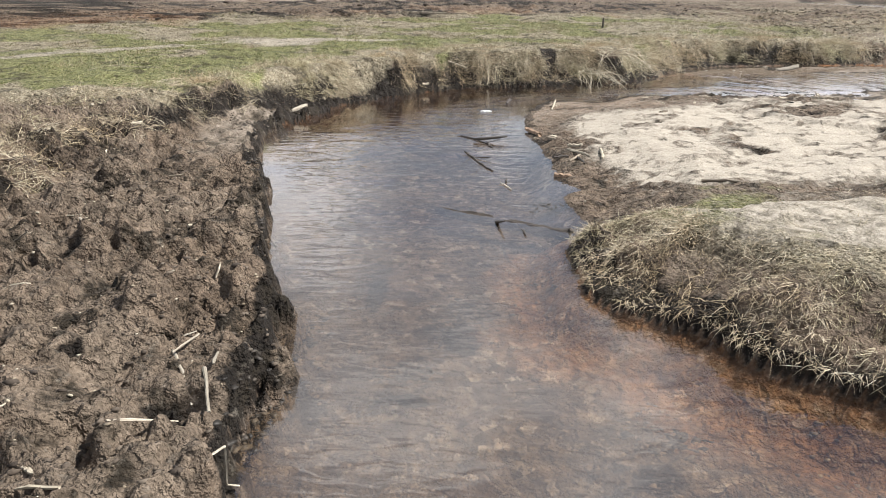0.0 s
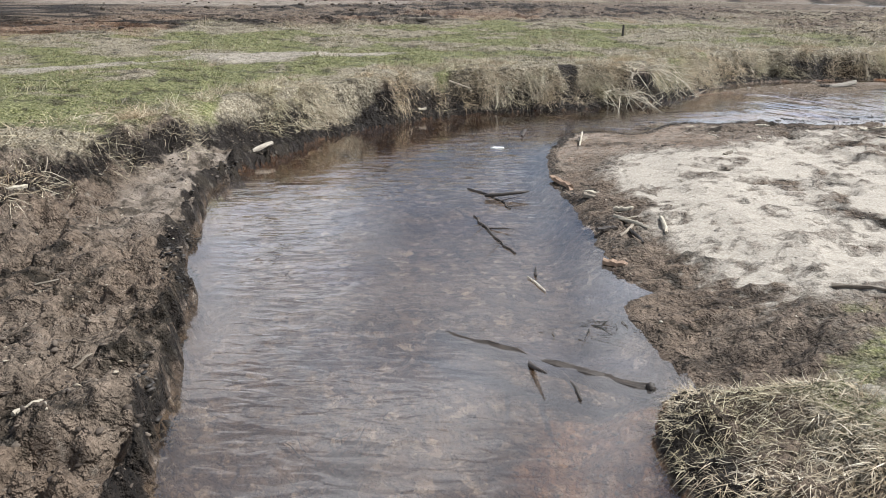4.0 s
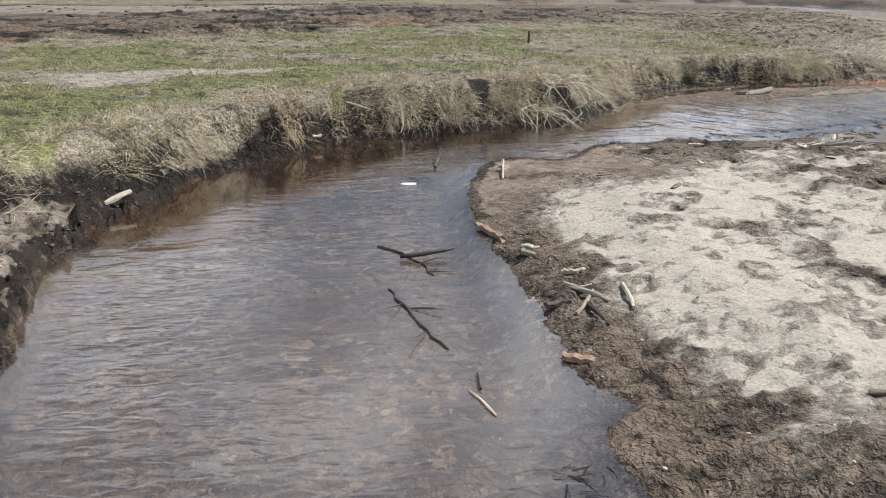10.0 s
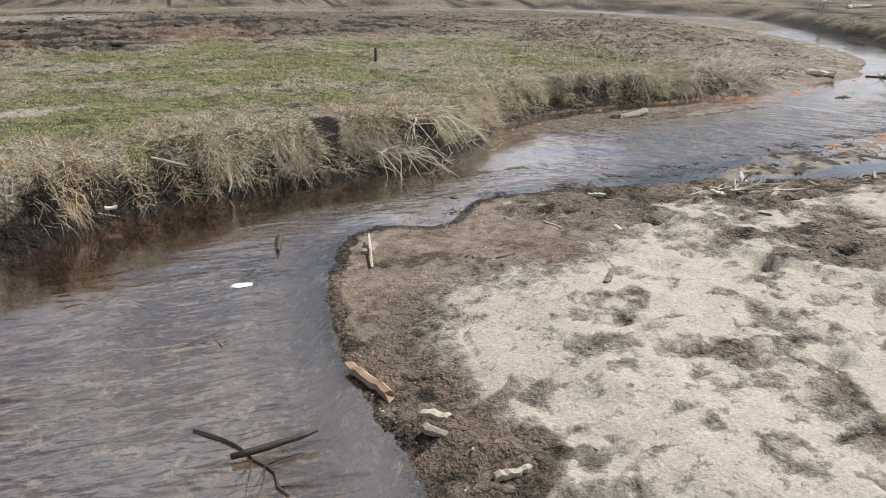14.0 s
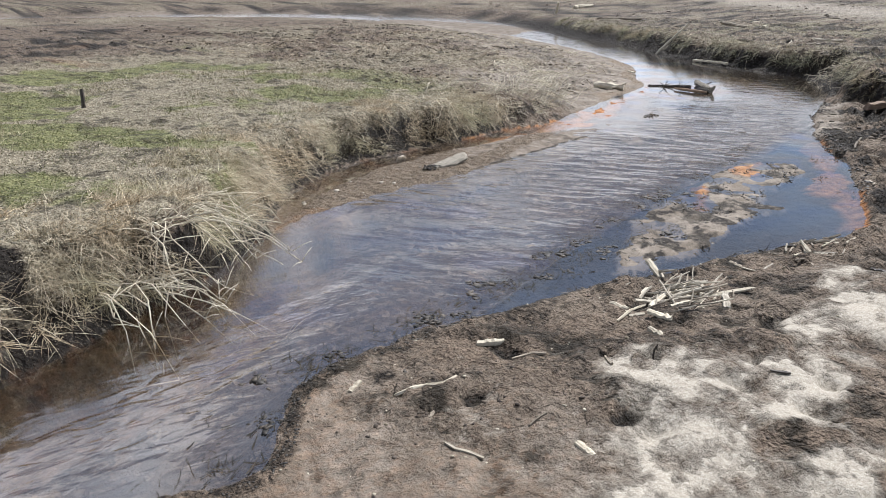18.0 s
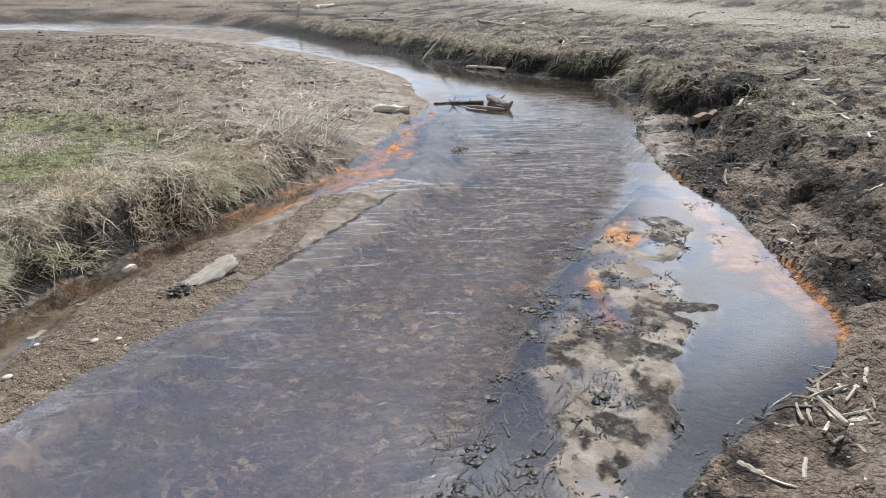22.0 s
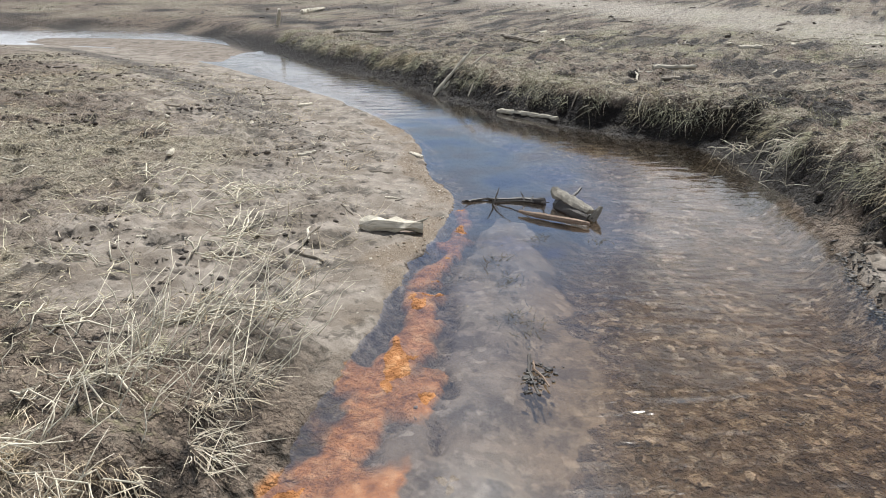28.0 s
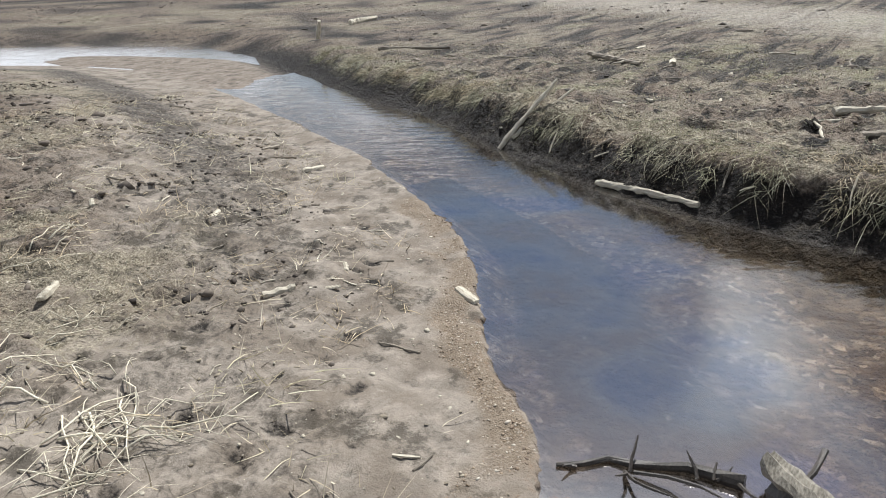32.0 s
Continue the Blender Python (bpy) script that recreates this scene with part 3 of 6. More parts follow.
def survey(x, y):
    """All that the plan says of places: distance from the shore (land positive), shore, place along it."""
    dl, wl = near(x, y, LEFT_LINE)
    dr, wr = near(x, y, RIGHT_LINE)
    wet = inside(x, y, WATER_LOOP)
    left = dl < dr
    d = np.where(left, dl, dr) * np.where(wet, -1, 1)
    return d, left, wl / 4, wr / 4, dl, dr


def ground(x, y):
    """Height of the ground and its covers."""
    d0, left, wl, wr, dl, dr = survey(x, y)
    rag = fbm(x, y, 0.35, 3, 2)
    mudside = left & (wl < 12)
    d = d0 + rag * np.where(mudside, 0.065, 0.035) + fbm(x, y, 0.10, 2, 8) * np.where(mudside, 0.035, 0.012)
    row = lambda keys, w, c: np.interp(w, [k[0] for k in keys], [k[c] for k in keys])
    lip, shelf, high, wide = (np.where(left, row(LEFT_BANK, wl, c), row(RIGHT_BANK, wr, c)) for c in (1, 2, 3, 4))
    wob = fbm(x, y, 1.1, 3, 5)
    rise = ramp(d + 0.12 * wob, shelf, shelf + wide)
    back = np.clip(d - shelf - wide, 0, None)
    land = lip * ramp(d, -0.01, 0.05) + 0.02 * ramp(d, 0, shelf + 0.3) + high * rise + 0.014 * np.minimum(back, 25)
    land += 0.06 * fbm(x, y, 3.5, 2, 9) * ramp(back, 0, 2) * ramp(np.hypot(x - 6, y - 9), 24, 13)
    deep = 0.17 + 0.05 * fbm(x, y, 1.4, 2, 3)
    # shallow pool beside the main stream, and the far shallows
    ax, ay = np.array([4.0, 5.1, 6.0, 7.2, 8.3, 9.4, 10.6]), np.array([10.95, 11.3, 11.52, 11.82, 11.9, 12.0, 12.3])
    pool = ramp(np.interp(x, ax, ay, left=-9, right=-9) - y, -0.12, 0.12) * (x > 3.6) * (x < 10.6)
    isl = fbm(x, y, 0.55, 4, 12)
    shoal = ramp(dl, 1.25, 0.75) * (wl > 25) * (wl < 33)
    fd, _ = near(x, y, np.vstack([FLAT, FLAT[:1]]))
    fd = fd * np.where(inside(x, y, FLAT), 1, -1) + 0.17 * isl
    flat = ramp(fd, -0.14, -0.06) * pool
    am, _ = near(x, y, np.array([(9.6, 11.42), (9.2, 11.2), (8.8, 10.98), (8.2, 10.72)]))
    amber = ramp(am + 0.10 * isl + 0.07 * fbm(x, y, 0.14, 3, 16), 0.16, 0.06)
    deep = deep * (1 - pool) + pool * (0.028 - 0.020 * amber - (0.031 + 0.016 * fbm(x, y, 0.22, 3, 14)) * flat - 0.036 * ramp(isl, 0.30, 0.5) * ramp(x, 6.8, 6.2) * ramp(-d, 0.1, 0.25))
    sd, _ = near(x, y, np.vstack([SILT_DELTA, SILT_DELTA[:1]]))
    delta = ramp(sd * np.where(inside(x, y, SILT_DELTA), 1, -1) + 0.07 * fbm(x, y, 0.28, 3, 18) + 0.03 * fbm(x, y, 0.09, 2, 15), -0.32, -0.24) * ramp(near(x, y, STREAK)[0] + 0.08 * fbm(x, y, 0.25, 2, 20), 0.12, 0.22) * ramp(fbm(x, y, 0.32, 3, 22), 0.75, 0.55) * ramp(dl, 1.6, 1.3) * ramp(x, 8.6, 8.9) * (wl > 25) * (wl < 33)
    deep = deep * (1 - shoal) + shoal * (0.060 - 0.052 * delta)
    outer = left & (wl > 11.2) & (wl < 19.6)
    deep = deep + 0.16 * outer * ramp(dl, 0.9, 0.4)
    far_shallow = ramp(y, 21, 27)
    deep = deep * (1 - far_shallow) + far_shallow * (0.045 - 0.060 * ramp(fbm(x, y, 2.6, 4, 19) + 0.5 * ramp(y, 27, 32), -0.1, 0.35) * ramp(dl, 4.0, 1.8))
    bedz = -deep * ramp(-d, 0.0, np.where(pool + shoal > 0.5, 0.12, np.where(outer | mudside, 0.10, 0.30))) - 0.004
    z = np.where(d > 0, land, bedz)
    # gravel bar
    bd, _ = near(x, y, np.vstack([BAR_LOOP, BAR_LOOP[:1]]))
    bd = bd * np.where(inside(x, y, BAR_LOOP), 1, -1) + 0.02 * rag
    tail = ramp(x, 9.3, 7.4)
    barz = np.where(bd > 0, 0.008 + 0.022 * ramp(bd, 0, 0.2) * tail + 0.006 * tail * wob - 0.02 * (1 - tail), -0.17 * ramp(-bd, 0, 0.35) - 0.004)
    chan = (d < 0) & left & (wl > 19) & (wl < 27)
    back_channel = chan & (bd < 0) & (dl < 0.55)
    barz = np.where(back_channel, np.maximum(barz, -0.05), barz)
    z = np.where((d < 0.02) & (bd > -0.35) & (x > 3.7), np.maximum(z, barz), z)
    z = np.where(back_channel, np.maximum(z, -0.055), z)
    # sand spit and covers
    spit = (~left) & (wr > 9) & (wr < 28)
    sn = fbm(x, y, 0.7, 4, 21)
    sx = ramp(x, 1.25, 1.75) * ramp(y, 5.0, 5.9) * ramp(y, 10.25, 9.7) * ramp(x, 7.2, 5.6)
    wetcorner = ramp(y - 0.22 * (x - 1.3) + 0.25 * sn, 8.35, 9.05) * ramp(x + 0.3 * sn, 3.9, 2.7)
    sand = spit * sx * (1 - wetcorner) * ramp(sn + 0.85 - 0.85 * ramp(x, 3.5, 4.8) - 0.55 * ramp(y, 9.0, 9.9), -0.15, 0.22) * ramp(d + 0.25 * rag + 0.12 * fbm(x, y, 0.08, 2, 34), 0.22, 0.5)
    sand *= 1 - 0.52 * ramp(fbm(x, y, 0.24, 5, 31) + 0.5 * fbm(x, y, 0.07, 2, 33), 0.10, 0.9)
    hump = (~left) & (wr < 10.5)
    gn = fbm(x, y, 0.9, 4, 41)
    top = ramp(d, shelf + 0.35 * wide, shelf + 0.9 * wide)
    field_l = left & (wl > 9.3) & (wl < 26)
    fade_l = ramp(x, 10.0, 6.5) * ramp(wl, 9.2, 10.6)
    straw = np.where(hump, top * ramp(wr, 10.3, 9.4) * ramp(d + 0.4 * gn, 3.0, 1.8), 0) + np.where(left, top * fade_l, 0)
    green = np.where(hump, ramp(d + 0.4 * gn, 3.2, 2.0) * top * ramp(gn + 0.15 * ramp(d, 0.3, 0.9), 0.2, 0.6) * 0.7, 0)
    green += np.where(left, top * fade_l * ramp(gn + 0.45 * ramp(back, 0.2, 0.9) - 0.35 * ramp(x, 3.0, 7.0) - 0.9 * ramp(back, 6, 9.5) + 0.1, 0.1, 0.6) * 0.95, 0)
    sand = np.maximum(sand, np.where(hump, 0.75 * ramp(back + 0.25 * gn, -0.2, 0.2) * ramp(rise, 0.72, 0.95) * (1 - 0.6 * green) * ramp(d + 0.4 * gn, 2.6, 1.5) * ramp(wr, 10.5, 9.3), 0))
    # trodden pale track over the meadow
    tr, _ = near(x, y, np.array([(-14.0, 6.2), (-6.1, 10.6), (-4.2, 12.0), (-2.4, 13.0), (-0.6, 13.7)]))
    track = ramp(tr + 0.5 * gn, 0.8, 0.1)
    green *= 1 - 0.8 * track
    sand = np.maximum(sand, track * 0.58 * left)
    tr2, _ = near(x, y, np.array([(14.0, 3.0), (23.3, 12.4), (29.3, 18.2), (35.0, 25.0), (60, 52)]))
    track2 = ramp(tr2 + 0.5 * gn, 2.6, 1.2)
    turf_r = (~left) & (wr > 30)
    straw = np.where(turf_r, 0.62 * ramp(d, shelf + 0.4 * wide, shelf + wide) * ramp(fbm(x, y, 0.5, 4, 51), -0.55, 0.25), straw)
    green = np.where(turf_r, 0.42 * ramp(d, shelf + 0.4 * wide, shelf + wide) * ramp(fbm(x, y, 1.3, 4, 52), -0.1, 0.6), green)
    sand = np.maximum(sand, np.where(turf_r, track2 * 0.50, 0))
    point = left & (wl >= 24)
    pn = fbm(x, y, 1.2, 4, 61)
    straw = np.where(point, np.maximum(straw * ramp(x, 10, 7), 0.65 * ramp(pn, -0.3, 0.3) * ramp(d, 1.2, 2.8)), straw)
    far = np.where(left, ramp(back + 1.5 * pn, 6.5, 9.5), 0.6 * ramp(back + 2 * pn, 14, 22))
    green *= 1 - 0.8 * far
    straw = straw * (1 - 0.85 * far)
    # dark turned earth, leaf mould, and the painted shade of undercut banks
    peat = ramp(fbm(x, y, 0.4, 4, 71), 0.12, 0.5) * np.where(left & (wl < 12), 0.36, 0.5) * (d > 0)
    peat = np.where(point, 0.45 * peat, peat)
    peat = np.maximum(peat, far * 0.9 * ramp(fbm(x, y * 2.5, 1.6, 4, 73), -0.15, 0.35) * (d > 0)) * (1 - 0.8 * track2 * turf_r)
    peat = np.where((~left) & (wr > 30) & (wr < 40), np.maximum(peat, ramp(d + 0.3 * wob, 2.1, 1.2) * ramp(d, 0.0, 0.1) * ramp(fbm(x, y, 0.5, 4, 75), -0.25, 0.35) * 0.85), peat)
    # bank faces: bare dark earth, with overhang shade put into the colour
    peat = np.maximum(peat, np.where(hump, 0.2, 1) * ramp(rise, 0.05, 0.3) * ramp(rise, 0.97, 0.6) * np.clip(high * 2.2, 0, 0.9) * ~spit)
    # wet mud of the cut bank, with its overhang's shade painted along the lip
    peat = np.maximum(peat, np.where(mudside, ramp(d + 0.06 * rag, 0.10, 0.03) * (d > -0.04), 0))
    peat = np.maximum(peat, np.where(spit & (wr > 16), 0.6 * ramp(d + 0.12 * rag, 0.16, 0.03), 0))
    # foot of the overhanging banks, undercut shade painted black
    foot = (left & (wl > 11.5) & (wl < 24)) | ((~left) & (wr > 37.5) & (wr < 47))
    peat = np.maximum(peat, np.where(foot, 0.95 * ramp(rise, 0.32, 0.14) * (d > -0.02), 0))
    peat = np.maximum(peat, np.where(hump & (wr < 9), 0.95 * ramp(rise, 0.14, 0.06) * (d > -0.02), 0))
    # hoof marks in the pasture, coloured darker inside
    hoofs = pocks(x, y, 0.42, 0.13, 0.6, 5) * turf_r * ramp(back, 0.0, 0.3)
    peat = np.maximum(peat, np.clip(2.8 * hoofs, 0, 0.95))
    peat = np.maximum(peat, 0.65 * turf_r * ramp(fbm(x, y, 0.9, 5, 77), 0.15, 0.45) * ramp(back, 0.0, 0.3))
    # mud pits, darker towards the middle
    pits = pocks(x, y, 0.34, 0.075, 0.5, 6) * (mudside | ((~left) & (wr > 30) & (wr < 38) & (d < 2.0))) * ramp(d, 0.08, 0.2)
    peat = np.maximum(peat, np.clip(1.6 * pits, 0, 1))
    scar = ramp(np.hypot(x - 1.75, y - 12.28) + 0.08 * gn, 0.16, 0.07)
    straw, green, peat = straw * (1 - scar), green * (1 - scar), np.maximum(peat, scar)
    # bed along the banks blackened to stand for their dark reflection and shade
    peat = np.where(d < 0, np.maximum(pool * np.maximum(0.85 * (1 - flat), 0.7 * ramp(fbm(x, y, 0.10, 4, 74) + 0.5 * fbm(x, y, 0.4, 3, 76), -0.2, 0.35)), np.where(left & (wl < 19.6), 0.9 * ramp(dl, 0.75, 0.15) * (1 - 0.6 * (wl < 11)), np.where(left & (wl > 25.2) & (wl < 35), (0.5 + 0.35 * ramp(x, 11.4, 12.4)) * (1 - delta) * ramp(dl, 1.5, 0.9) * np.where(x > 11.6, ramp(dl, 0.1, 0.3), 1), np.where((~left) & (wr > 38), 0.85 * ramp(dr, 0.8, 0.2), 0)))), peat * (1 - sand))
    # black rotten patches on the bed
    for bx, by, bw, bl in ((0.30, 3.55, .10, .17), (0.05, 2.95, .10, .07), (1.05, 2.45, .12, .09), (-0.20, 4.10, .08, .40), (-0.36, 2.85, .08, .20), (0.92, 5.46, .20, .12)):
        rot = ramp(np.hypot((x - bx) / bw, (y - by) / bl) + 0.5 * isl, 1.5, 0.6)
        peat = np.where(d < 0, np.maximum(peat, 0.95 * rot), peat)
    silt = np.where(left, (1 - 0.5 * ramp(d + 0.6 * pn, 1.4, 3.2)) * ramp(d + 0.9 * pn, 6.0, 2.0) * (d > 0) * ramp(wl, 25, 28) + 0.66 * ramp(d, 0.9, 0.5) * (d > 0) * ramp(wl, 7.5, 9.5) * ramp(wl, 13, 11.5), ramp(d, 0.5, 0.2) * (wr > 34) * (wr < 36.5) * (d > 0))
    silt = np.maximum(silt, np.maximum(far_shallow, flat) * (d < 0))
    silt = np.maximum(silt, 0.6 * wetcorner * spit * (d > 0.1))
    silt = np.maximum(silt, np.maximum(0.9 * delta, 0.42 * shoal * ramp(x, 12.2, 11.2)) * (d < 0))
    rib, _ = near(x, y, GRAVEL_RIB)
    rib = np.where(x > 6.3, ramp(rib + 0.05 * rag, 0.17, 0.10), 1.0)
    gravel = np.where((bd > -0.1) & (d < 0.05) & (x > 3.7), np.maximum(ramp(x, 7.3, 6.5) * ramp(fbm(x, y, 0.6, 3, 81) + 0.8 * tail - 0.7 * ramp(bd, 0.3, 0.45) * ramp(x, 5.9, 6.4), 0.0, 0.5), rib), 0)
    silt = np.where((bd > -0.2) & (d < 0.05) & (x > 3.7), 1 - gravel, silt)
    edge = left & (wl > 27.5) & (wl < 34.5)
    gravel = np.where(edge, np.maximum(gravel, ramp(d + 0.1 * rag, 0.34, 0.14) * ramp(d, -0.02, 0.05) * ramp(fbm(x, y, 0.5, 3, 82), -0.5, 0.1)), gravel)
    peat = np.where((x > 3.9) & (x < 8.6) & (y < 13.14 + 0.16 * (x - 3.8) + 0.1), np.maximum(peat, 0.9 * ramp(np.abs(bd - 0.01), 0.03, 0.012)), peat)
    bed = np.where(d < 0, 1 - 0.6 * silt, 0) * (1 - pool * 0.9) * (1 - gravel) * (1 - np.where(d < 0, peat, 0))
    # iron-stained bottom: back channel, seep along the point, margin of the pool
    ru = fbm(x, y, 0.45, 4, 91)
    rust = np.where(back_channel, np.clip(0.28 * ramp(ru, -0.4, 0.4) * ramp(x, 4.2, 5.2) + 0.75 * ramp(x, 6.9, 7.5) * ramp(ru, -0.75, -0.1), 0, 1), 0)
    seep = left & (d < 0.03) & (wl > 25.2) & (wl < 32)
    st, sw = near(x + 0.05 * fbm(x, y, 0.22, 2, 92), y + 0.05 * fbm(x, y, 0.22, 2, 93), STREAK)
    floc = ramp(st + 0.045 * ru, np.interp(sw, [0, 3, 7, 11], [0.15, 0.14, 0.13, 0.07]), np.interp(sw, [0, 3, 7, 11], [0.08, 0.08, 0.06, 0.03]))
    floc *= 1 - 0.9 * ramp(fbm(x, y, 0.2, 2, 94), 0.55, 0.75)
    rust = np.where(seep, np.maximum(rust, 0.95 * floc), rust)
    spots = np.zeros_like(x)
    for line in ORANGE_SPOTS:
        sp, _ = near(x, y, line)
        spots = np.maximum(spots, ramp(sp + 0.08 * ru, 0.13, 0.05))
    rust = np.where((d < 0.02) & (pool > 0.2), np.maximum(rust, 0.6 * spots), rust)
    rust = np.where((d < 0.02) & (pool > 0.4), np.maximum(rust, np.maximum(np.maximum(0.9 * amber, 0.8 * ramp(dr + 0.08 * ru, 0.24, 0.08) * ramp(x, 7.0, 7.4) * ramp(x, 8.6, 8.2)), 0.0)), rust)
    z = np.where(seep & (rust > 0.25), np.maximum(z, -0.03 + 0.026 * rust), z)
    z = np.where(back_channel & (x > 7.8), np.maximum(z, -0.03 + 0.02 * rust), z)
    rust = np.where(outer & (d < 0), np.maximum(rust, 0.24 * ramp(dl, 1.0, 0.5)), rust)
    rust = np.where(hump & (d < 0) & (wr < 9), np.maximum(rust, 0.36 * ramp(dr + 0.2 * isl, 0.78, 0.36)), rust)
    rust = np.maximum(rust, 0.15 * wetcorner * spit * (d > 0.10))
    peat = peat * (1 - 0.75 * wetcorner * spit * (d > 0.1))
    rust = np.where(edge & (d > 0), ramp(d, 0.14, 0.02) * 0.12 * ramp(ru, -0.3, 0.3), rust)
    rust = np.maximum(rust, 0.22 * ramp(fbm(x, y, 2.5, 3, 96), -0.2, 0.4) * ramp(back, 5.5, 7.5) * ramp(back, 15, 10) * (left & (wl > 9) & (x < 6)))
    straw, green = straw * (1 - 0.95 * peat * turf_r), green * (1 - 0.95 * peat * turf_r)
    # relief
    mudr = (d > 0) * np.clip(1 - 0.75 * straw - 0.7 * green, 0, 1) * (1 - 0.7 * silt) * (1 - 0.65 * sand) * np.where(spit, 0.6, 1)
    f = ramp(np.hypot(x - 6, y - 9), 30, 18)
    near_shore = ramp(d, 0.0, 0.12)
    z = z + f * near_shore * (mudr * (0.04 * fbm(x, y, 0.34, 3, 101) * (0.5 + ramp(d, 0.1, 0.8)) + np.where(mudside, 0.13, 0.075) * np.abs(fbm(x, y, 0.24, 3, 104)) * ramp(fbm(x, y, 0.9, 2, 105), -0.5, 0.3) - 0.02 + np.where(mudside, 0.045, 0.040) * (chunks(x, y, 0.19, 1) - 0.5) + np.where(mudside, 0.018, 0.020) * (chunks(x, y, 0.085, 2) - 0.5) + np.where(mudside, 0.050, 0.02) * ramp(fbm(x, y, 0.20, 3, 108), 0.0, 0.3) + np.where(mudside, 0.022, 0.01) * ramp(fbm(x, y, 0.085, 2, 109), 0.1, 0.4) - np.where(mudside, 0.09, 0.03) * ramp(fbm(x, y, 0.30, 3, 111), 0.35, 0.6)) + 0.02 * (d > 0) * fbm(x, y, 0.8, 2, 107))
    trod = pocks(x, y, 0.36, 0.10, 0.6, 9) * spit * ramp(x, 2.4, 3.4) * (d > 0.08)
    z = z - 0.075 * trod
    # trodden holes get the dark colour too
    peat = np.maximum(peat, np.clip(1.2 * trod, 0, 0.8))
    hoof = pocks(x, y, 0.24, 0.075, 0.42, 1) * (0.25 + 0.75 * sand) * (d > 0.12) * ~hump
    z = z - f * hoof * np.where(left, 0.04, 0.022) * (1 - 0.6 * straw)
    z = z - f * (0.07 * pits + 0.05 * hoofs)
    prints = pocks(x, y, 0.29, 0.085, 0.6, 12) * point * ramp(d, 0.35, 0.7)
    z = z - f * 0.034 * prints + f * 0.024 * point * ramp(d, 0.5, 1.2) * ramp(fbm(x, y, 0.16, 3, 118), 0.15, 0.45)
    # prints on the point, darkened within
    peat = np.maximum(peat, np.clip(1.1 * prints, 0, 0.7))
    slump = (~left) & (wr > 30) & (wr < 38) & (d > 0)
    z = z + f * np.where(slump, ramp(d, 0.05, 0.3) * ramp(d, 2.4, 1.6) * (0.10 * (chunks(x, y, 0.42, 7) - 0.5) + 0.05 * fbm(x, y, 0.25, 3, 115)), 0)
    z = z + f * np.where(d > 0, straw * 0.02 * fbm(x, y, 0.22, 3, 110), 0.012 * fbm(x, y, 0.16, 3, 113) * (1 - 0.6 * pool))
    # the cut edge of the muddy left bank
    cut = left & (wl < 13)
    z = z + f * np.where(cut & (d > 0), 0.09 * ramp(d, 0.35, 0.04) * fbm(x, y, 0.16, 3, 120), 0)
    sand = sand * (1 - 0.5 * hoof)
    z = np.where(d > 0.03, np.maximum(z, 0.012), z)
    # far flooded flat: pale silt colour painted in place of reflecting water
    flood = ramp(np.hypot((x + 9.0) / 9.0, (y - 31.0) / 3.4) + 0.25 * fbm(x, y, 3.0, 3, 98), 1.10, 0.70)
    silt, peat = np.maximum(silt, 0.95 * flood), peat * (1 - 0.8 * flood)
    return dict(z=z, d=d, left=left, wl=wl, wr=wr, dl=dl, dr=dr, green=np.clip(green, 0, 1), sand=np.clip(sand, 0, 1), gravel=np.clip(gravel, 0, 1),
                rust=np.clip(rust, 0, 1), straw=np.clip(straw, 0, 1), peat=np.clip(peat, 0, 1), silt=np.clip(silt, 0, 1), bed=np.clip(bed, 0, 1),
                pool=pool, shoal=shoal, back=back, rise=rise, bar=bd, track=track, scar=scar)


def axis(a, b, step, ends, growth=1.12):
    core = list(np.arange(a, b, step))
    s = step
    while core[-1] < ends[1]:
        s *= growth
        core.append(core[-1] + s)
    s = step
    while core[0] > ends[0]:
        s *= growth
        core.insert(0, core[0] - s)
    return np.array(core)


def sheet(name, x, y, z, keep, material, layers):
    """A mesh over the grid x by y; keep: which of its faces."""
    ny, nx = z.shape
    gx, gy = np.meshgrid(x, y)
    co = np.stack([gx, gy, z], -1).reshape(-1, 3)
    i = np.arange(nx * ny).reshape(ny, nx)
    quads = np.stack([i[:-1, :-1], i[:-1, 1:], i[1:, 1:], i[1:, :-1]], -1)[keep]
    used = np.zeros(nx * ny, bool)
    used[quads.ravel()] = True
    renum = np.cumsum(used) - 1
    quads = renum[quads]
    me = bpy.data.meshes.new(name)
    me.vertices.add(int(used.sum()))
    me.vertices.foreach_set("co", co[used].ravel())
    me.loops.add(quads.size)
    me.loops.foreach_set("vertex_index", quads.ravel().astype(np.int32))
    me.polygons.add(len(quads))
    me.polygons.foreach_set("loop_start", np.arange(0, quads.size, 4, dtype=np.int32))
    me.polygons.foreach_set("use_smooth", np.ones(len(quads), bool))
    for key, cols in layers.items():
        at = me.attributes.new(key, "FLOAT_COLOR", "POINT")
        at.data.foreach_set("color", np.stack([c.reshape(-1)[used] for c in cols], -1).astype(np.float32).ravel())
    me.update()
    me.materials.append(material)
    return new(name, me)


GX = axis(-4.2, 18.0, 0.037, (-300, 330))
GX = np.unique(np.concatenate([GX, np.arange(-2.4, -0.4, 0.037) + 0.0185 + (GX[np.searchsorted(GX, -2.4)] + 2.4)]))
GY = axis(0.6, 21.5, 0.037, (-60, 420))
GY = np.unique(np.concatenate([GY, np.arange(1.3, 5.8, 0.037) + 0.0185 + (GY[np.searchsorted(GY, 1.3)] - 1.3)]))
gx, gy = np.meshgrid(GX, GY)
G = ground(gx.ravel(), gy.ravel())
G = {k: v.reshape(gx.shape) for k, v in G.items()}
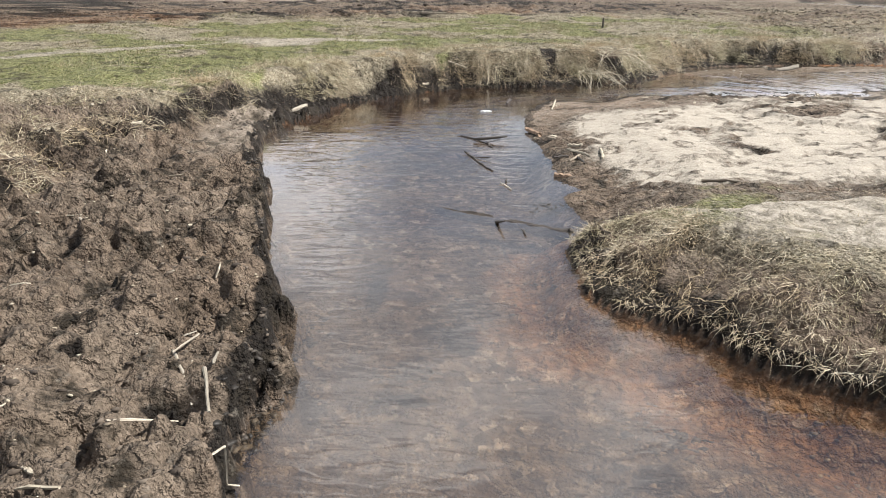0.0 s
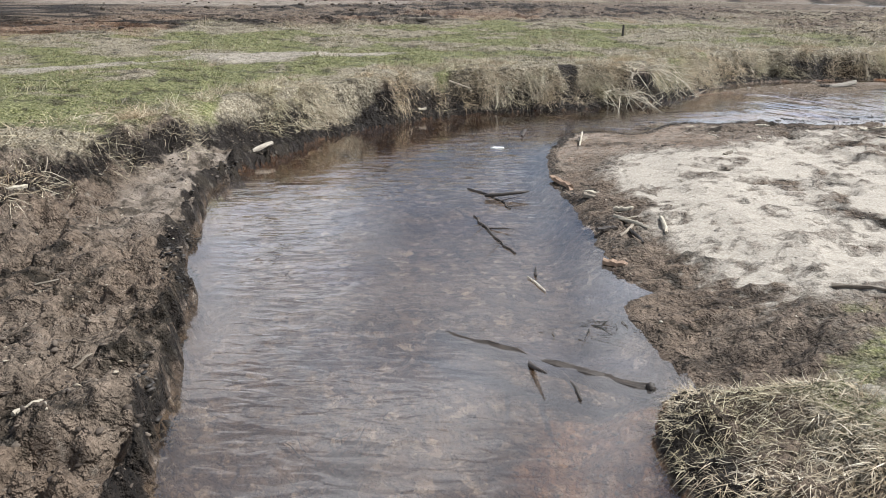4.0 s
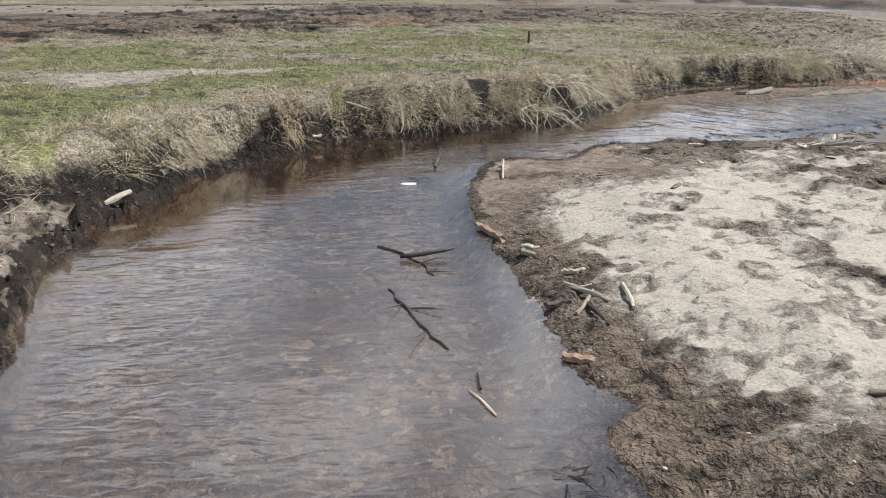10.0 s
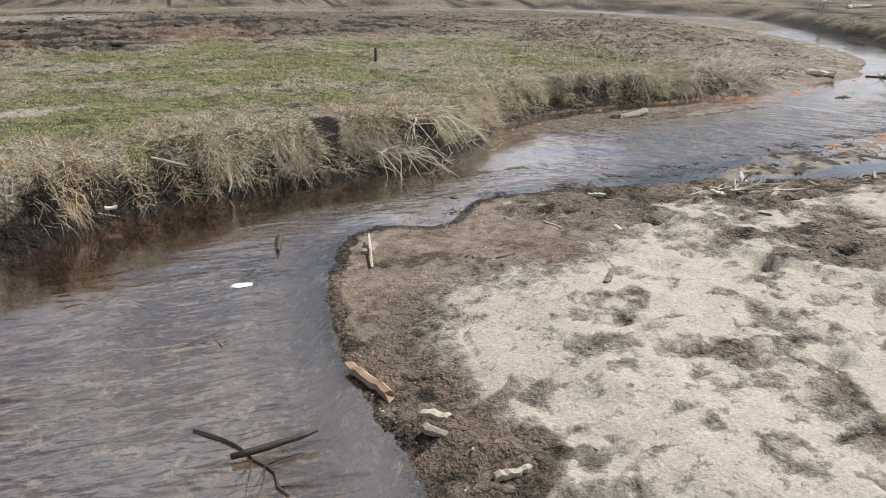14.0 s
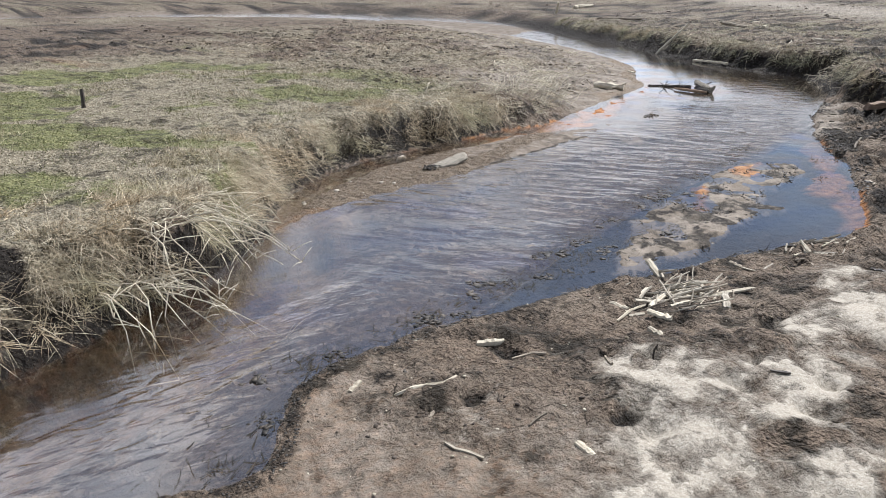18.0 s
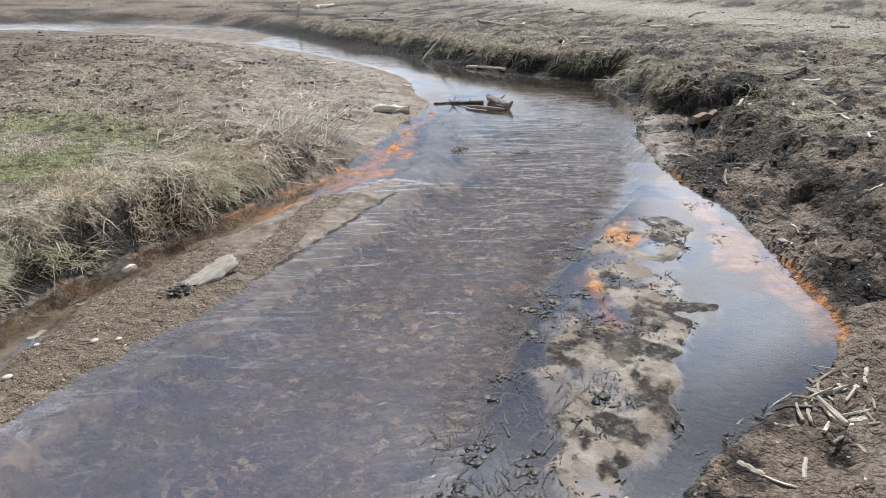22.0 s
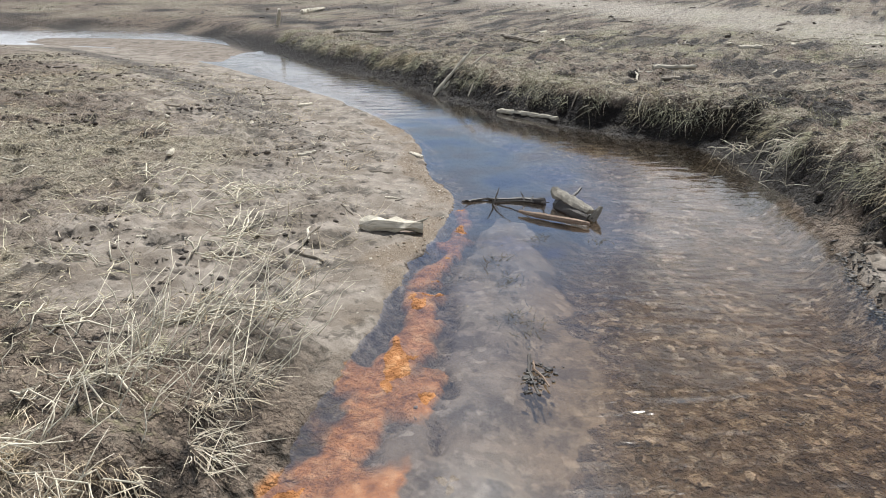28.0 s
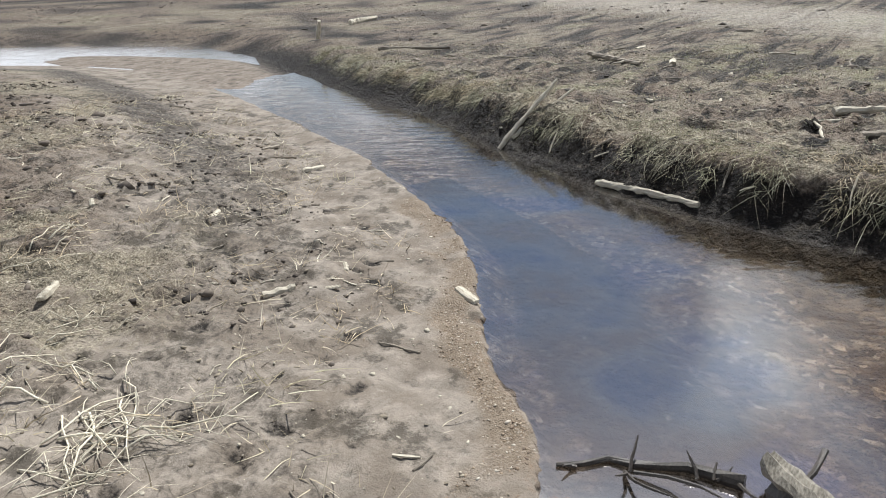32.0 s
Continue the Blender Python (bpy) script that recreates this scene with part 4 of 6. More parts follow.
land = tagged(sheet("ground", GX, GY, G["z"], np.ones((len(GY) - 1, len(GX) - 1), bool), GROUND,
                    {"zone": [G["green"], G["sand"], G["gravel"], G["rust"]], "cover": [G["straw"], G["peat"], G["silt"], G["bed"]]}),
              "muddy meadow with pale sand, dry grass and a gravelly stream bed", "ground", kind="structure")


def spot(x, y, key="z"):
    """What the finished ground has at one place."""
    i = min(max(int(np.searchsorted(GX, x)) - 1, 0), len(GX) - 2)
    j = min(max(int(np.searchsorted(GY, y)) - 1, 0), len(GY) - 2)
    a = G[key]
    if key == "left":
        return bool(a[j, i])
    u, v = (x - GX[i]) / (GX[i + 1] - GX[i]), (y - GY[j]) / (GY[j + 1] - GY[j])
    return float((a[j, i] * (1 - u) + a[j, i + 1] * u) * (1 - v) + (a[j + 1, i] * (1 - u) + a[j + 1, i + 1] * u) * v)


def height(x, y):
    return spot(x, y)


WX = axis(-3.0, 17.5, 0.09, (-30, 40), 1.1)
WY = axis(0.5, 21.5, 0.09, (-12, 90), 1.1)
wx, wy = np.meshgrid(WX, WY)
wd, wleft, wwl, wwr, wdl, wdr = (a.reshape(wx.shape) for a in survey(wx.ravel(), wy.ravel()))
wpool = ramp(np.interp(wx, [4.0, 5.1, 6.0, 7.2, 8.3, 9.4, 10.6], [10.95, 11.3, 11.52, 11.82, 11.9, 12.0, 12.3], left=-9, right=-9) - wy, -0.10, 0.15)
pool_gap = wy - np.interp(wx, [4.0, 5.1, 6.0, 7.2, 8.3, 9.4, 10.6], [10.95, 11.3, 11.52, 11.82, 11.9, 12.0, 12.3], left=-9, right=-9)
wseep = ramp(wdl + 0.15 * fbm(wx, wy, 0.6, 3, 23) - 0.35 * ramp(wx, 11.2, 13.0), 1.7, 0.9) * (wwl > 25) * ramp(wwl, 35.2, 34.2)
wback = ramp(wdl, 0.6, 0.45) * (wwl > 19.5) * (wwl < 27)
calm = np.clip(wpool + wseep + wback, 0, 1)
bend_l = wleft & (wwl > 11)
ripple = (1 - 0.93 * calm) * ramp(-wd, 0.0, 0.4) * np.where(bend_l & (wwl < 19.5), 0.15 + 0.6 * ramp(wdl, 0.4, 1.2), 1) * (1 - 0.45 * ramp(wx, 3.0, 1.5) * ramp(wy, 7.5, 9.5)) * (1 - 0.72 * ramp(wy, 9, 7) * ramp(wx, -0.9, 0.1)) * (1 + 0.05 * ramp(wx, 3.0, 5.0)) * (1 - 0.5 * ramp(wx, 11.0, 12.5))
# painted sky-grey veil, left out beside banks whose dark reflection shows instead
sky_murk = (0.02 + (0.21 + 0.05 * ramp(wx, 2.5, 1.0) - 0.07 * ramp(wx, 4.5, 7.0) - 0.16 * ramp(wx, 7.5, 10.5)) * np.where(bend_l, np.where(wwl < 17.5, ramp(wdl + 0.22 * fbm(wx, wy, 0.5, 3, 7), 0.85, 1.35), 1), np.where(~wleft, 1 - ramp(wwr, 8.5, 6.0) * ramp(wdr + 0.15 * fbm(wx, wy, 0.5, 3, 7), 0.74, 0.40), 1) * ramp(-wd, 0.0, 0.12))) * (1 - calm) * np.where((wx > 3.8) & (wx < 10.6), ramp(pool_gap + 0.12 * fbm(wx, wy, 0.5, 3, 9), 0.05, 0.30), 1) + 0.1 * ramp(wy, 19.5, 24.0)
wdepth = np.clip(-ground(wx.ravel(), wy.ravel())["z"].reshape(wx.shape) / 0.25, 0, 1)
wk = wd.reshape(wx.shape)
keep = (wk[:-1, :-1] < 0.25) | (wk[1:, 1:] < 0.25) | (wk[1:, :-1] < 0.25) | (wk[:-1, 1:] < 0.25)
stream = tagged(sheet("stream_water", WX, WY, np.zeros(wx.shape), keep, WATER, {"flow": [ripple, np.maximum(calm * (0.7 - 0.30 * wseep * ramp(wx, 12.0, 11.2) + 0.08 * wseep * ramp(wx, 11.8, 12.6)) * (1 - 0.55 * wpool * ramp(wx, 7.4, 6.0)), (0.31 + 0.27 * ramp(wy, 8.5, 10.5) * ramp(wx, 7.0, 4.5)) * ramp(wx, 9.0, 5.0) * (0.6 + 0.45 * ramp(wy, 3.0, 6.0))), sky_murk, ramp(wx, 2.5, 4.5)], "depth": [wdepth] * 4}),
                "shallow rippled brown stream water reflecting a cloudy sky", "stream", kind="structure")

# ---------- makers ----------
def part(name, bm, material, parent=None, label=""):
    me = bpy.data.meshes.new(name)
    bm.to_mesh(me)
    bm.free()
    for p in me.polygons:
        p.use_smooth = True
    me.materials.append(material)
    ob = new(name, me)
    if parent:
        ob.parent = parent
    if label:
        ob["label"] = label
    return ob


def ribbons(name, root, way, length, width, droop, material, label, category, stray=1.0):
    """Many blades in one mesh: roots, headings (with lift), lengths; droop bends them down."""
    n = len(root)
    rng = np.random.RandomState(n)
    ts = np.array([0.0, 0.35, 0.7, 1.0])
    side = np.stack([-way[:, 1], way[:, 0], np.zeros(n)], -1)
    side /= np.maximum(np.linalg.norm(side, axis=1, keepdims=True), 1e-6)
    turn = rng.uniform(-0.9, 0.9, (n, 1)) * stray
    side = side + np.array([0, 0, 1.0]) * turn
    bend = rng.normal(0, 0.36, (n, 3))
    bend[:, 2] *= stray
    verts = np.zeros((n, 7, 3))
    for j, t in enumerate(ts):
        c = root + way * (length * t)[:, None] + bend * (length * t * t)[:, None]
        c[:, 2] -= droop * length * t * t
        w = width * (1 - 0.75 * t) * 0.5
        if j < 3:
            verts[:, 2 * j] = c - side * w[:, None]
            verts[:, 2 * j + 1] = c + side * w[:, None]
        else:
            verts[:, 6] = c
    base = (np.arange(n) * 7)[:, None]
    quads = np.concatenate([base + np.array([0, 1, 3, 2]), base + np.array([2, 3, 5, 4])], 0)
    tris = base + np.array([4, 5, 6])
    me = bpy.data.meshes.new(name)
    me.vertices.add(n * 7)
    me.vertices.foreach_set("co", verts.ravel())
    loops = np.concatenate([quads.ravel(), tris.ravel()]).astype(np.int32)
    me.loops.add(len(loops))
    me.loops.foreach_set("vertex_index", loops)
    me.polygons.add(len(quads) + len(tris))
    starts = np.concatenate([np.arange(len(quads)) * 4, len(quads) * 4 + np.arange(len(tris)) * 3]).astype(np.int32)
    me.polygons.foreach_set("loop_start", starts)
    me.update()
    me.materials.append(material)
    return tagged(new(name, me), label, category, kind="stuff")


def lumps(name, place, size, material, label, category, flat=0.6, seed=3, jag=0.45):
    """Many small rough stones or clods in one mesh."""
    rng = np.random.RandomState(seed)
    bm = bmesh.new()
    bmesh.ops.create_icosphere(bm, subdivisions=1, radius=1.0)
    v0 = np.array([v.co[:] for v in bm.verts])
    f0 = np.array([[v.index for v in f.verts] for f in bm.faces])
    bm.free()
    n = len(place)
    v = v0[None] * (1 + rng.uniform(-jag, jag, (n, len(v0), 1)))
    v = v * size[:, None, None] * np.stack([rng.uniform(0.7, 1.4, n), rng.uniform(0.6, 1.0, n), rng.uniform(0.5, 1.0, n) * flat], -1)[:, None]
    a = rng.uniform(0, 6.28, n)
    c, s = np.cos(a)[:, None], np.sin(a)[:, None]
    v = np.stack([v[..., 0] * c - v[..., 1] * s, v[..., 0] * s + v[..., 1] * c, v[..., 2]], -1) + place[:, None]
    f = (f0[None] + (np.arange(n) * len(v0))[:, None, None]).reshape(-1, 3)
    me = bpy.data.meshes.new(name)
    me.vertices.add(n * len(v0))
    me.vertices.foreach_set("co", v.ravel())
    me.loops.add(f.size)
    me.loops.foreach_set("vertex_index", f.ravel().astype(np.int32))
    me.polygons.add(len(f))
    me.polygons.foreach_set("loop_start", np.arange(0, f.size, 3, dtype=np.int32))
    me.update()
    me.materials.append(material)
    return tagged(new(name, me), label, category, kind="stuff")


def tube(bm, pts, radii, sides=7, rough=0.12, flat=1.0, rng=random):
    """A knobbly branch through the points, closed at both ends."""
    rings = []
    for i, p in enumerate(pts):
        p = Vector(p)
        a = Vector(pts[min(i + 1, len(pts) - 1)]) - Vector(pts[max(i - 1, 0)])
        a.normalize()
        u = a.cross(Vector((0, 0, 1)))
        u = u.normalized() if u.length > 1e-4 else Vector((1, 0, 0))
        w = u.cross(a).normalized()
        ring = []
        for k in range(sides):
            t = 2 * math.pi * k / sides
            r = radii[i] * (1 + rng.uniform(-rough, rough))
            ring.append(bm.verts.new(p + u * math.cos(t) * r + w * math.sin(t) * r * flat))
        rings.append(ring)
    for a, b in zip(rings, rings[1:]):
        for k in range(sides):
            bm.faces.new((a[k], a[(k + 1) % sides], b[(k + 1) % sides], b[k]))
    bm.faces.new(rings[0][::-1])
    bm.faces.new(rings[-1])
    bmesh.ops.recalc_face_normals(bm, faces=bm.faces)


def bent(p, q, n, wobble, rng):
    p, q = Vector(p), Vector(q)
    side = (q - p).cross(Vector((0, 0, 1)))
    out = []
    b = rng.uniform(-1, 1) * wobble
    for i in range(n + 1):
        t = i / n
        j = (4 * t * (1 - t)) * b + rng.uniform(-0.3, 0.3) * wobble * (0 < i < n)
        out.append(p.lerp(q, t) + side * j)
    return out


def lying_stick(name, a, b, r, material, label, category="stick", group="", wobble=0.06, lift=0.0, tip=0.6, flat=1.0, twigs=0, level=None):
    """A stick on the ground from a to b (plan), with side twigs as parts."""
    rng = random.Random(int(a[0] * 977 + a[1] * 131 + b[0] * 57))
    za, zb = (level, level) if level is not None else (height(*a) + r * 0.7, height(*b) + r * 0.7)
    p, q = Vector((*a, za)), Vector((*b, zb + lift))
    mid = (p + q) / 2
    if level is None:
        q.z = max(q.z, p.z - 0.2)
    span = q - p
    turn = span.to_track_quat("X", "Z")
    n = max(3, int(span.length / 0.07))
    loc = bent((-span.length / 2, 0, 0), (span.length / 2, 0, 0), n, wobble, rng)
    if level is None and r < 0.02:
        for i, v in enumerate(loc):
            w = turn @ v + mid
            v.z += max(0, (height(w.x, w.y) + r * 0.6) - w.z) * 0.8
    bm = bmesh.new()
    radii = [r * (1 - (1 - tip) * i / n) * rng.uniform(0.85, 1.15) for i in range(n + 1)]
    radii[0] *= 0.75
    tube(bm, loc, radii, 7 if r > 0.012 else 5, 0.26, flat, rng)
    ob = part(name, bm, material)
    for p in ob.data.polygons:
        p.use_smooth = False
    ob.matrix_world = Matrix.LocRotScale(mid, turn, None)
    for k in range(twigs):
        i = rng.randint(1, n - 1)
        s = loc[i]
        L = span.length * rng.uniform(0.18, 0.4)
        e = s + Vector((L * 0.6, L * rng.choice((-0.7, 0.7)), L * rng.uniform(0.0, 0.35)))
        bm = bmesh.new()
        tube(bm, bent(s, e, 3, 0.08, rng), [radii[i] * f for f in (0.45, 0.38, 0.3, 0.15)], 5, 0.15, 1, rng)
        part("twig", bm, material, ob)
    tagged(ob, label, category, group)
    return ob


def splinter(name, x, y, length, wide, thick, turn, material, label, category="wood", group="", tilt=0.0, z=None):
    """A split piece of wood with torn ends."""
    rng = random.Random(int(x * 7919 + y * 104729))
    bm = bmesh.new()
    n, rows = 8, []
    for i in range(n + 1):
        t = i / n - 0.5
        w = wide * (0.5 - 0.07 * abs(t * 2) ** 3) * rng.uniform(0.8, 1.1)
        o = rng.uniform(-0.10, 0.10) * wide
        h = thick * rng.uniform(0.62, 1.15)
        ring = [(t * length + rng.uniform(-0.09, 0.09) * length * (i in (0, n)), o - w, 0), (t * length + rng.uniform(-0.07, 0.07) * length * (i in (0, n)), o - w * 0.9, h * 0.8),
                (t * length, o + 0.1 * w, h), (t * length, o + w * 0.85, h * 0.7), (t * length + rng.uniform(-0.03, 0.03) * length, o + w, 0)]
        rows.append([bm.verts.new(v) for v in ring])
    for a, b in zip(rows, rows[1:]):
        for k in range(5):
            bm.faces.new((a[k], a[(k + 1) % 5], b[(k + 1) % 5], b[k]))
    bm.faces.new(rows[0][::-1])
    bm.faces.new(rows[-1])
    bmesh.ops.recalc_face_normals(bm, faces=bm.faces)
    ob = part(name, bm, material)
    for p in ob.data.polygons:
        p.use_smooth = False
    zz = height(x, y) - 0.004 if z is None else z
    ob.matrix_world = pose(x, y, zz, 0, tilt, turn)
    return tagged(ob, label, category, group)


# ---------- grass ----------
RNG = np.random.RandomState(11)


def sow(n, x0, x1, y0, y1):
    x, y = RNG.uniform(x0, x1, n), RNG.uniform(y0, y1, n)
    return x, y, ground(x, y)


def shoreward(x, y, left):
    """Unit way from each place towards the water."""
    out = np.zeros((len(x), 2))
    for flag, line in ((True, LEFT_LINE), (False, RIGHT_LINE)):
        m = left == flag
        if m.any():
            _, w = near(x[m], y[m], line)
            i = np.clip(w.astype(int), 0, len(line) - 2)
            c = line[i] + (line[i + 1] - line[i]) * (w - i)[:, None]
            v = c - np.stack([x[m], y[m]], -1)
            out[m] = v / np.maximum(np.linalg.norm(v, axis=1, keepdims=True), 1e-6)
    return out


def grow(name, x, y, g, keep, length, lift, lean, droop, width, material, label, category="grass"):
    x, y, z = x[keep], y[keep], g["z"][keep]
    n = len(x)
    sw = shoreward(x, y, g["left"][keep])
    a = RNG.uniform(0, 2 * np.pi, n)
    way = np.stack([np.cos(a), np.sin(a)], -1) * RNG.uniform(0.3, 1.0, (n, 1)) + sw * lean
    way = np.concatenate([way, RNG.uniform(lift[0], lift[1], (n, 1))], 1)
    way /= np.linalg.norm(way, axis=1, keepdims=True)
    ln = RNG.uniform(length[0], length[1], n)
    return ribbons(name, np.stack([x, y, z - 0.01], -1), way, ln, RNG.uniform(width[0], width[1], n), RNG.uniform(droop[0], droop[1], n), material, label, category)


def bank_sow(line, i0, i1, n, d0, d1):
    """Places along a shore from corner i0 to i1, d0 to d1 metres inland."""
    w = RNG.uniform(i0 * 4, i1 * 4, n * 3)
    i = w.astype(int)
    seg = line[i + 1] - line[i]
    ln = np.linalg.norm(seg, axis=1)
    ok = RNG.uniform(0, ln.max(), n * 3) < ln          # even along the length
    w, i, seg, ln = w[ok][:n], i[ok][:n], seg[ok][:n], ln[ok][:n]
    p = line[i] + seg * (w - i)[:, None]
    out = np.stack([-seg[:, 1], seg[:, 0]], -1) / ln[:, None] * (1 if line is LEFT_LINE else -1)
    p = p + out * RNG.uniform(d0, d1, len(w))[:, None]
    x, y = p[:, 0].copy(), p[:, 1].copy()
    return x, y, ground(x, y)


# matted dead grass draped over the outer bank, its fringe over the water, and the tufts on top
x, y, g = bank_sow(LEFT_LINE, 10.4, 24.2, 78000, 0.0, 1.0)
cl = fbm(x, y, 0.35, 3, 131)
slope = g["left"] & (g["d"] > 0.0) & (g["rise"] > np.where(g["wl"] < 17, 0.13, 0.26)) & (g["scar"] < 0.4)
grow("matted_grass", x, y, g, slope & (g["back"] < 0.25) & (cl > np.where(g["wl"] < 14.5, 0.30, 0.04)), (0.06, 0.24), (-0.15, 0.35), 0.1, (0.0, 0.5), (0.002, 0.005), STRAW,
     "matted dead straw-coloured grass draped over the outer bank")
grow("overhanging_grass", x, y, g, slope & (g["rise"] < 0.8) & (cl > np.where(g["wl"] < 14.5, 0.25, 0.05)), (0.08, 0.24), (-0.1, 0.4), 1.2, (0.4, 1.3), (0.002, 0.0045), STRAW,
     "long dead grass hanging over the outer bank")
grow("grass_curtain", x, y, g, slope & (g["rise"] < 0.85) & (cl > -0.1) & (RNG.rand(len(x)) < 0.25), (0.08, 0.18), (-0.6, 0.1), 0.9, (0.1, 0.6), (0.002, 0.0045), STRAW,
     "curtain of dead grass hanging to the water")
grow("bank_top_grass", x, y, g, slope & (g["rise"] > 0.85) & (cl > 0.3), (0.05, 0.16), (0.2, 1.2), 0.2, (0.2, 0.8), (0.003, 0.006), STRAW,
     "dry tufted grass on top of the outer bank")
x, y, g = bank_sow(LEFT_LINE, 10.2, 23.0, 56000, 0.0, 0.40)
face = g["left"] & (g["d"] > 0.01) & (g["rise"] > 0.02) & (g["rise"] < 0.95) & (fbm(x, y, 0.3, 3, 133) > np.where(g["wl"] < 14.5, 0.22, 0.0)) & (g["scar"] < 0.4)
grow("face_grass", x, y, g, face, (0.08, 0.26), (-0.22, 0.30), 0.22, (0.0, 0.5), (0.0018, 0.004), STRAW,
     "short dead grass matted on the face of the outer bank")
x, y, g = sow(110000, -7.0, 9.0, 9.0, 20.0)
meadow = g["left"] & (g["back"] > 0.15) & (g["straw"] > 0.25) & (g["track"] < 0.4)
patchy = fbm(x, y, 0.8, 4, 141)
grow("meadow_grass", x, y, g, meadow & (patchy + 0.5 * g["green"] > -0.05), (0.02, 0.065), (0.4, 1.5), 0.0, (0.0, 0.6), (0.004, 0.008), TURF,
     "short green and straw-coloured meadow grass")
grow("meadow_tufts", x, y, g, meadow & (patchy > 0.55) & (RNG.rand(len(x)) < 0.5), (0.06, 0.18), (0.6, 1.6), 0.1, (0.1, 0.6), (0.004, 0.007), STRAW,
     "taller straw-coloured tufts in the meadow")
x, y, g = bank_sow(LEFT_LINE, 19.6, 26.4, 30000, 0.05, 1.1)
mat = g["left"] & (g["rise"] > 0.3) & (fbm(x, y, 0.26, 3, 138) > 0.0)
grow("bleached_grass", x, y, g, mat, (0.06, 0.22), (-0.2, 0.35), 0.5, (0.1, 0.8), (0.002, 0.005), PALE_STRAW,
     "bleached matted grass hanging over the rusty channel")
# tangled dead grass on the slope behind the silt shelf
x, y, g = bank_sow(LEFT_LINE, 7.6, 11.4, 26000, 0.3, 2.6)
tangle = g["left"] & (g["rise"] > 0.12) & (g["back"] < 0.6) & (fbm(x, y, 0.28, 3, 136) > -0.05)
grow("tangled_grass", x, y, g, tangle, (0.06, 0.24), (-0.1, 0.5), 0.3, (0.0, 0.8), (0.002, 0.005), STRAW,
     "tangled dead grass on the slope behind the silt shelf")
# the grassy hump at the inner bank
x, y, g = bank_sow(RIGHT_LINE, 2.0, 9.6, 76000, 0.0, 0.9)
hump = (~g["left"]) & (g["d"] > 0.0)
hc = fbm(x, y, 0.3, 3, 151)
grow("hump_grass", x, y, g, hump & (g["d"] > 0.03) & (g["rise"] < 0.97) & (hc > -0.7), (0.02, 0.09), (-0.2, 0.4), 0.3, (0.0, 0.8), (0.0018, 0.0042), STRAW,
     "dead matted grass draped over the inner bank")
x, y, g = sow(26000, 1.2, 4.8, 0.6, 6.2)
hump = (~g["left"]) & (g["wr"] < 12) & (g["back"] > 0.05)
grow("hump_turf", x, y, g, hump & (g["green"] > 0.2) & (RNG.rand(len(x)) < 0.6), (0.012, 0.045), (0.3, 1.4), 0.0, (0.0, 0.6), (0.003, 0.006), TURF,
     "short worn turf on the inner bank")
grow("hump_straw", x, y, g, hump & (g["green"] <= 0.3) & (RNG.rand(len(x)) < 0.35), (0.015, 0.05), (-0.1, 0.6), 0.0, (0.0, 0.6), (0.003, 0.006), STRAW,
     "short worn straw-coloured turf on the inner bank")
# rough grey grass on the far inner bank
x, y, g = bank_sow(RIGHT_LINE, 35.0, 46.0, 60000, 0.0, 1.7)
rough_bank = (~g["left"]) & (g["rise"] > 0.45) & (g["d"] > 0.02)
rc = fbm(x, y, 0.4, 3, 161)
grow("bank_grass", x, y, g, rough_bank & (g["back"] < 0.5) & (rc > -0.1), (0.06, 0.24), (-0.2, 0.5), 0.5, (0.1, 0.9), (0.0025, 0.006), GREY_TURF,
     "rough greyish dead grass hanging over the cut bank")
grow("bank_fringe", x, y, g, rough_bank & (g["rise"] > 0.4) & (g["rise"] < 0.99) & (rc > 0.0) & (RNG.rand(len(x)) < 0.7), (0.10, 0.26), (-0.5, 0.15), 1.5, (0.2, 0.8), (0.0025, 0.005), GREY_TURF,
     "fringe of greyish dead grass hanging from the cut bank")
x, y, g = bank_sow(RIGHT_LINE, 35.5, 45.0, 26000, 0.1, 1.0)
lip_r = (~g["left"]) & (g["rise"] > 0.75) & (g["back"] < 0.35) & (fbm(x, y, 0.35, 3, 165) > 0.0)
grow("bank_lip_grass", x, y, g, lip_r, (0.06, 0.20), (-0.1, 0.5), 0.7, (0.3, 1.0), (0.002, 0.005), STRAW,
     "bleached tufts of dead grass along the lip of the cut bank")
x, y, g = sow(90000, 12.0, 24.0, 8.0, 27.0)
rough_bank = (~g["left"]) & (g["wr"] > 34) & (g["back"] > 0.2)
grow("trodden_turf", x, y, g, rough_bank & (fbm(x, y, 0.5, 4, 163) > 0.0), (0.025, 0.08), (0.1, 1.0), 0.0, (0.2, 0.8), (0.005, 0.011), GREY_TURF,
     "trodden greyish turf of the pasture")
# dead grass strewn on the muddy point
x, y, g = sow(56000, 8.5, 19.0, 15.2, 27.0)
pt = g["left"] & (g["d"] > 0.45) & (fbm(x, y, 0.6, 4, 171) > -0.02)
grow("strewn_straw", x, y, g, pt, (0.05, 0.25), (0.0, 0.25), 0.0, (0.0, 0.4), (0.003, 0.008), STRAW,
     "dead grass and straw strewn over the muddy point")

# ---------- driftwood and stones, upstream to downstream ----------
BANK_STICK = "sun-bleached stick lying on the trampled mud bank"
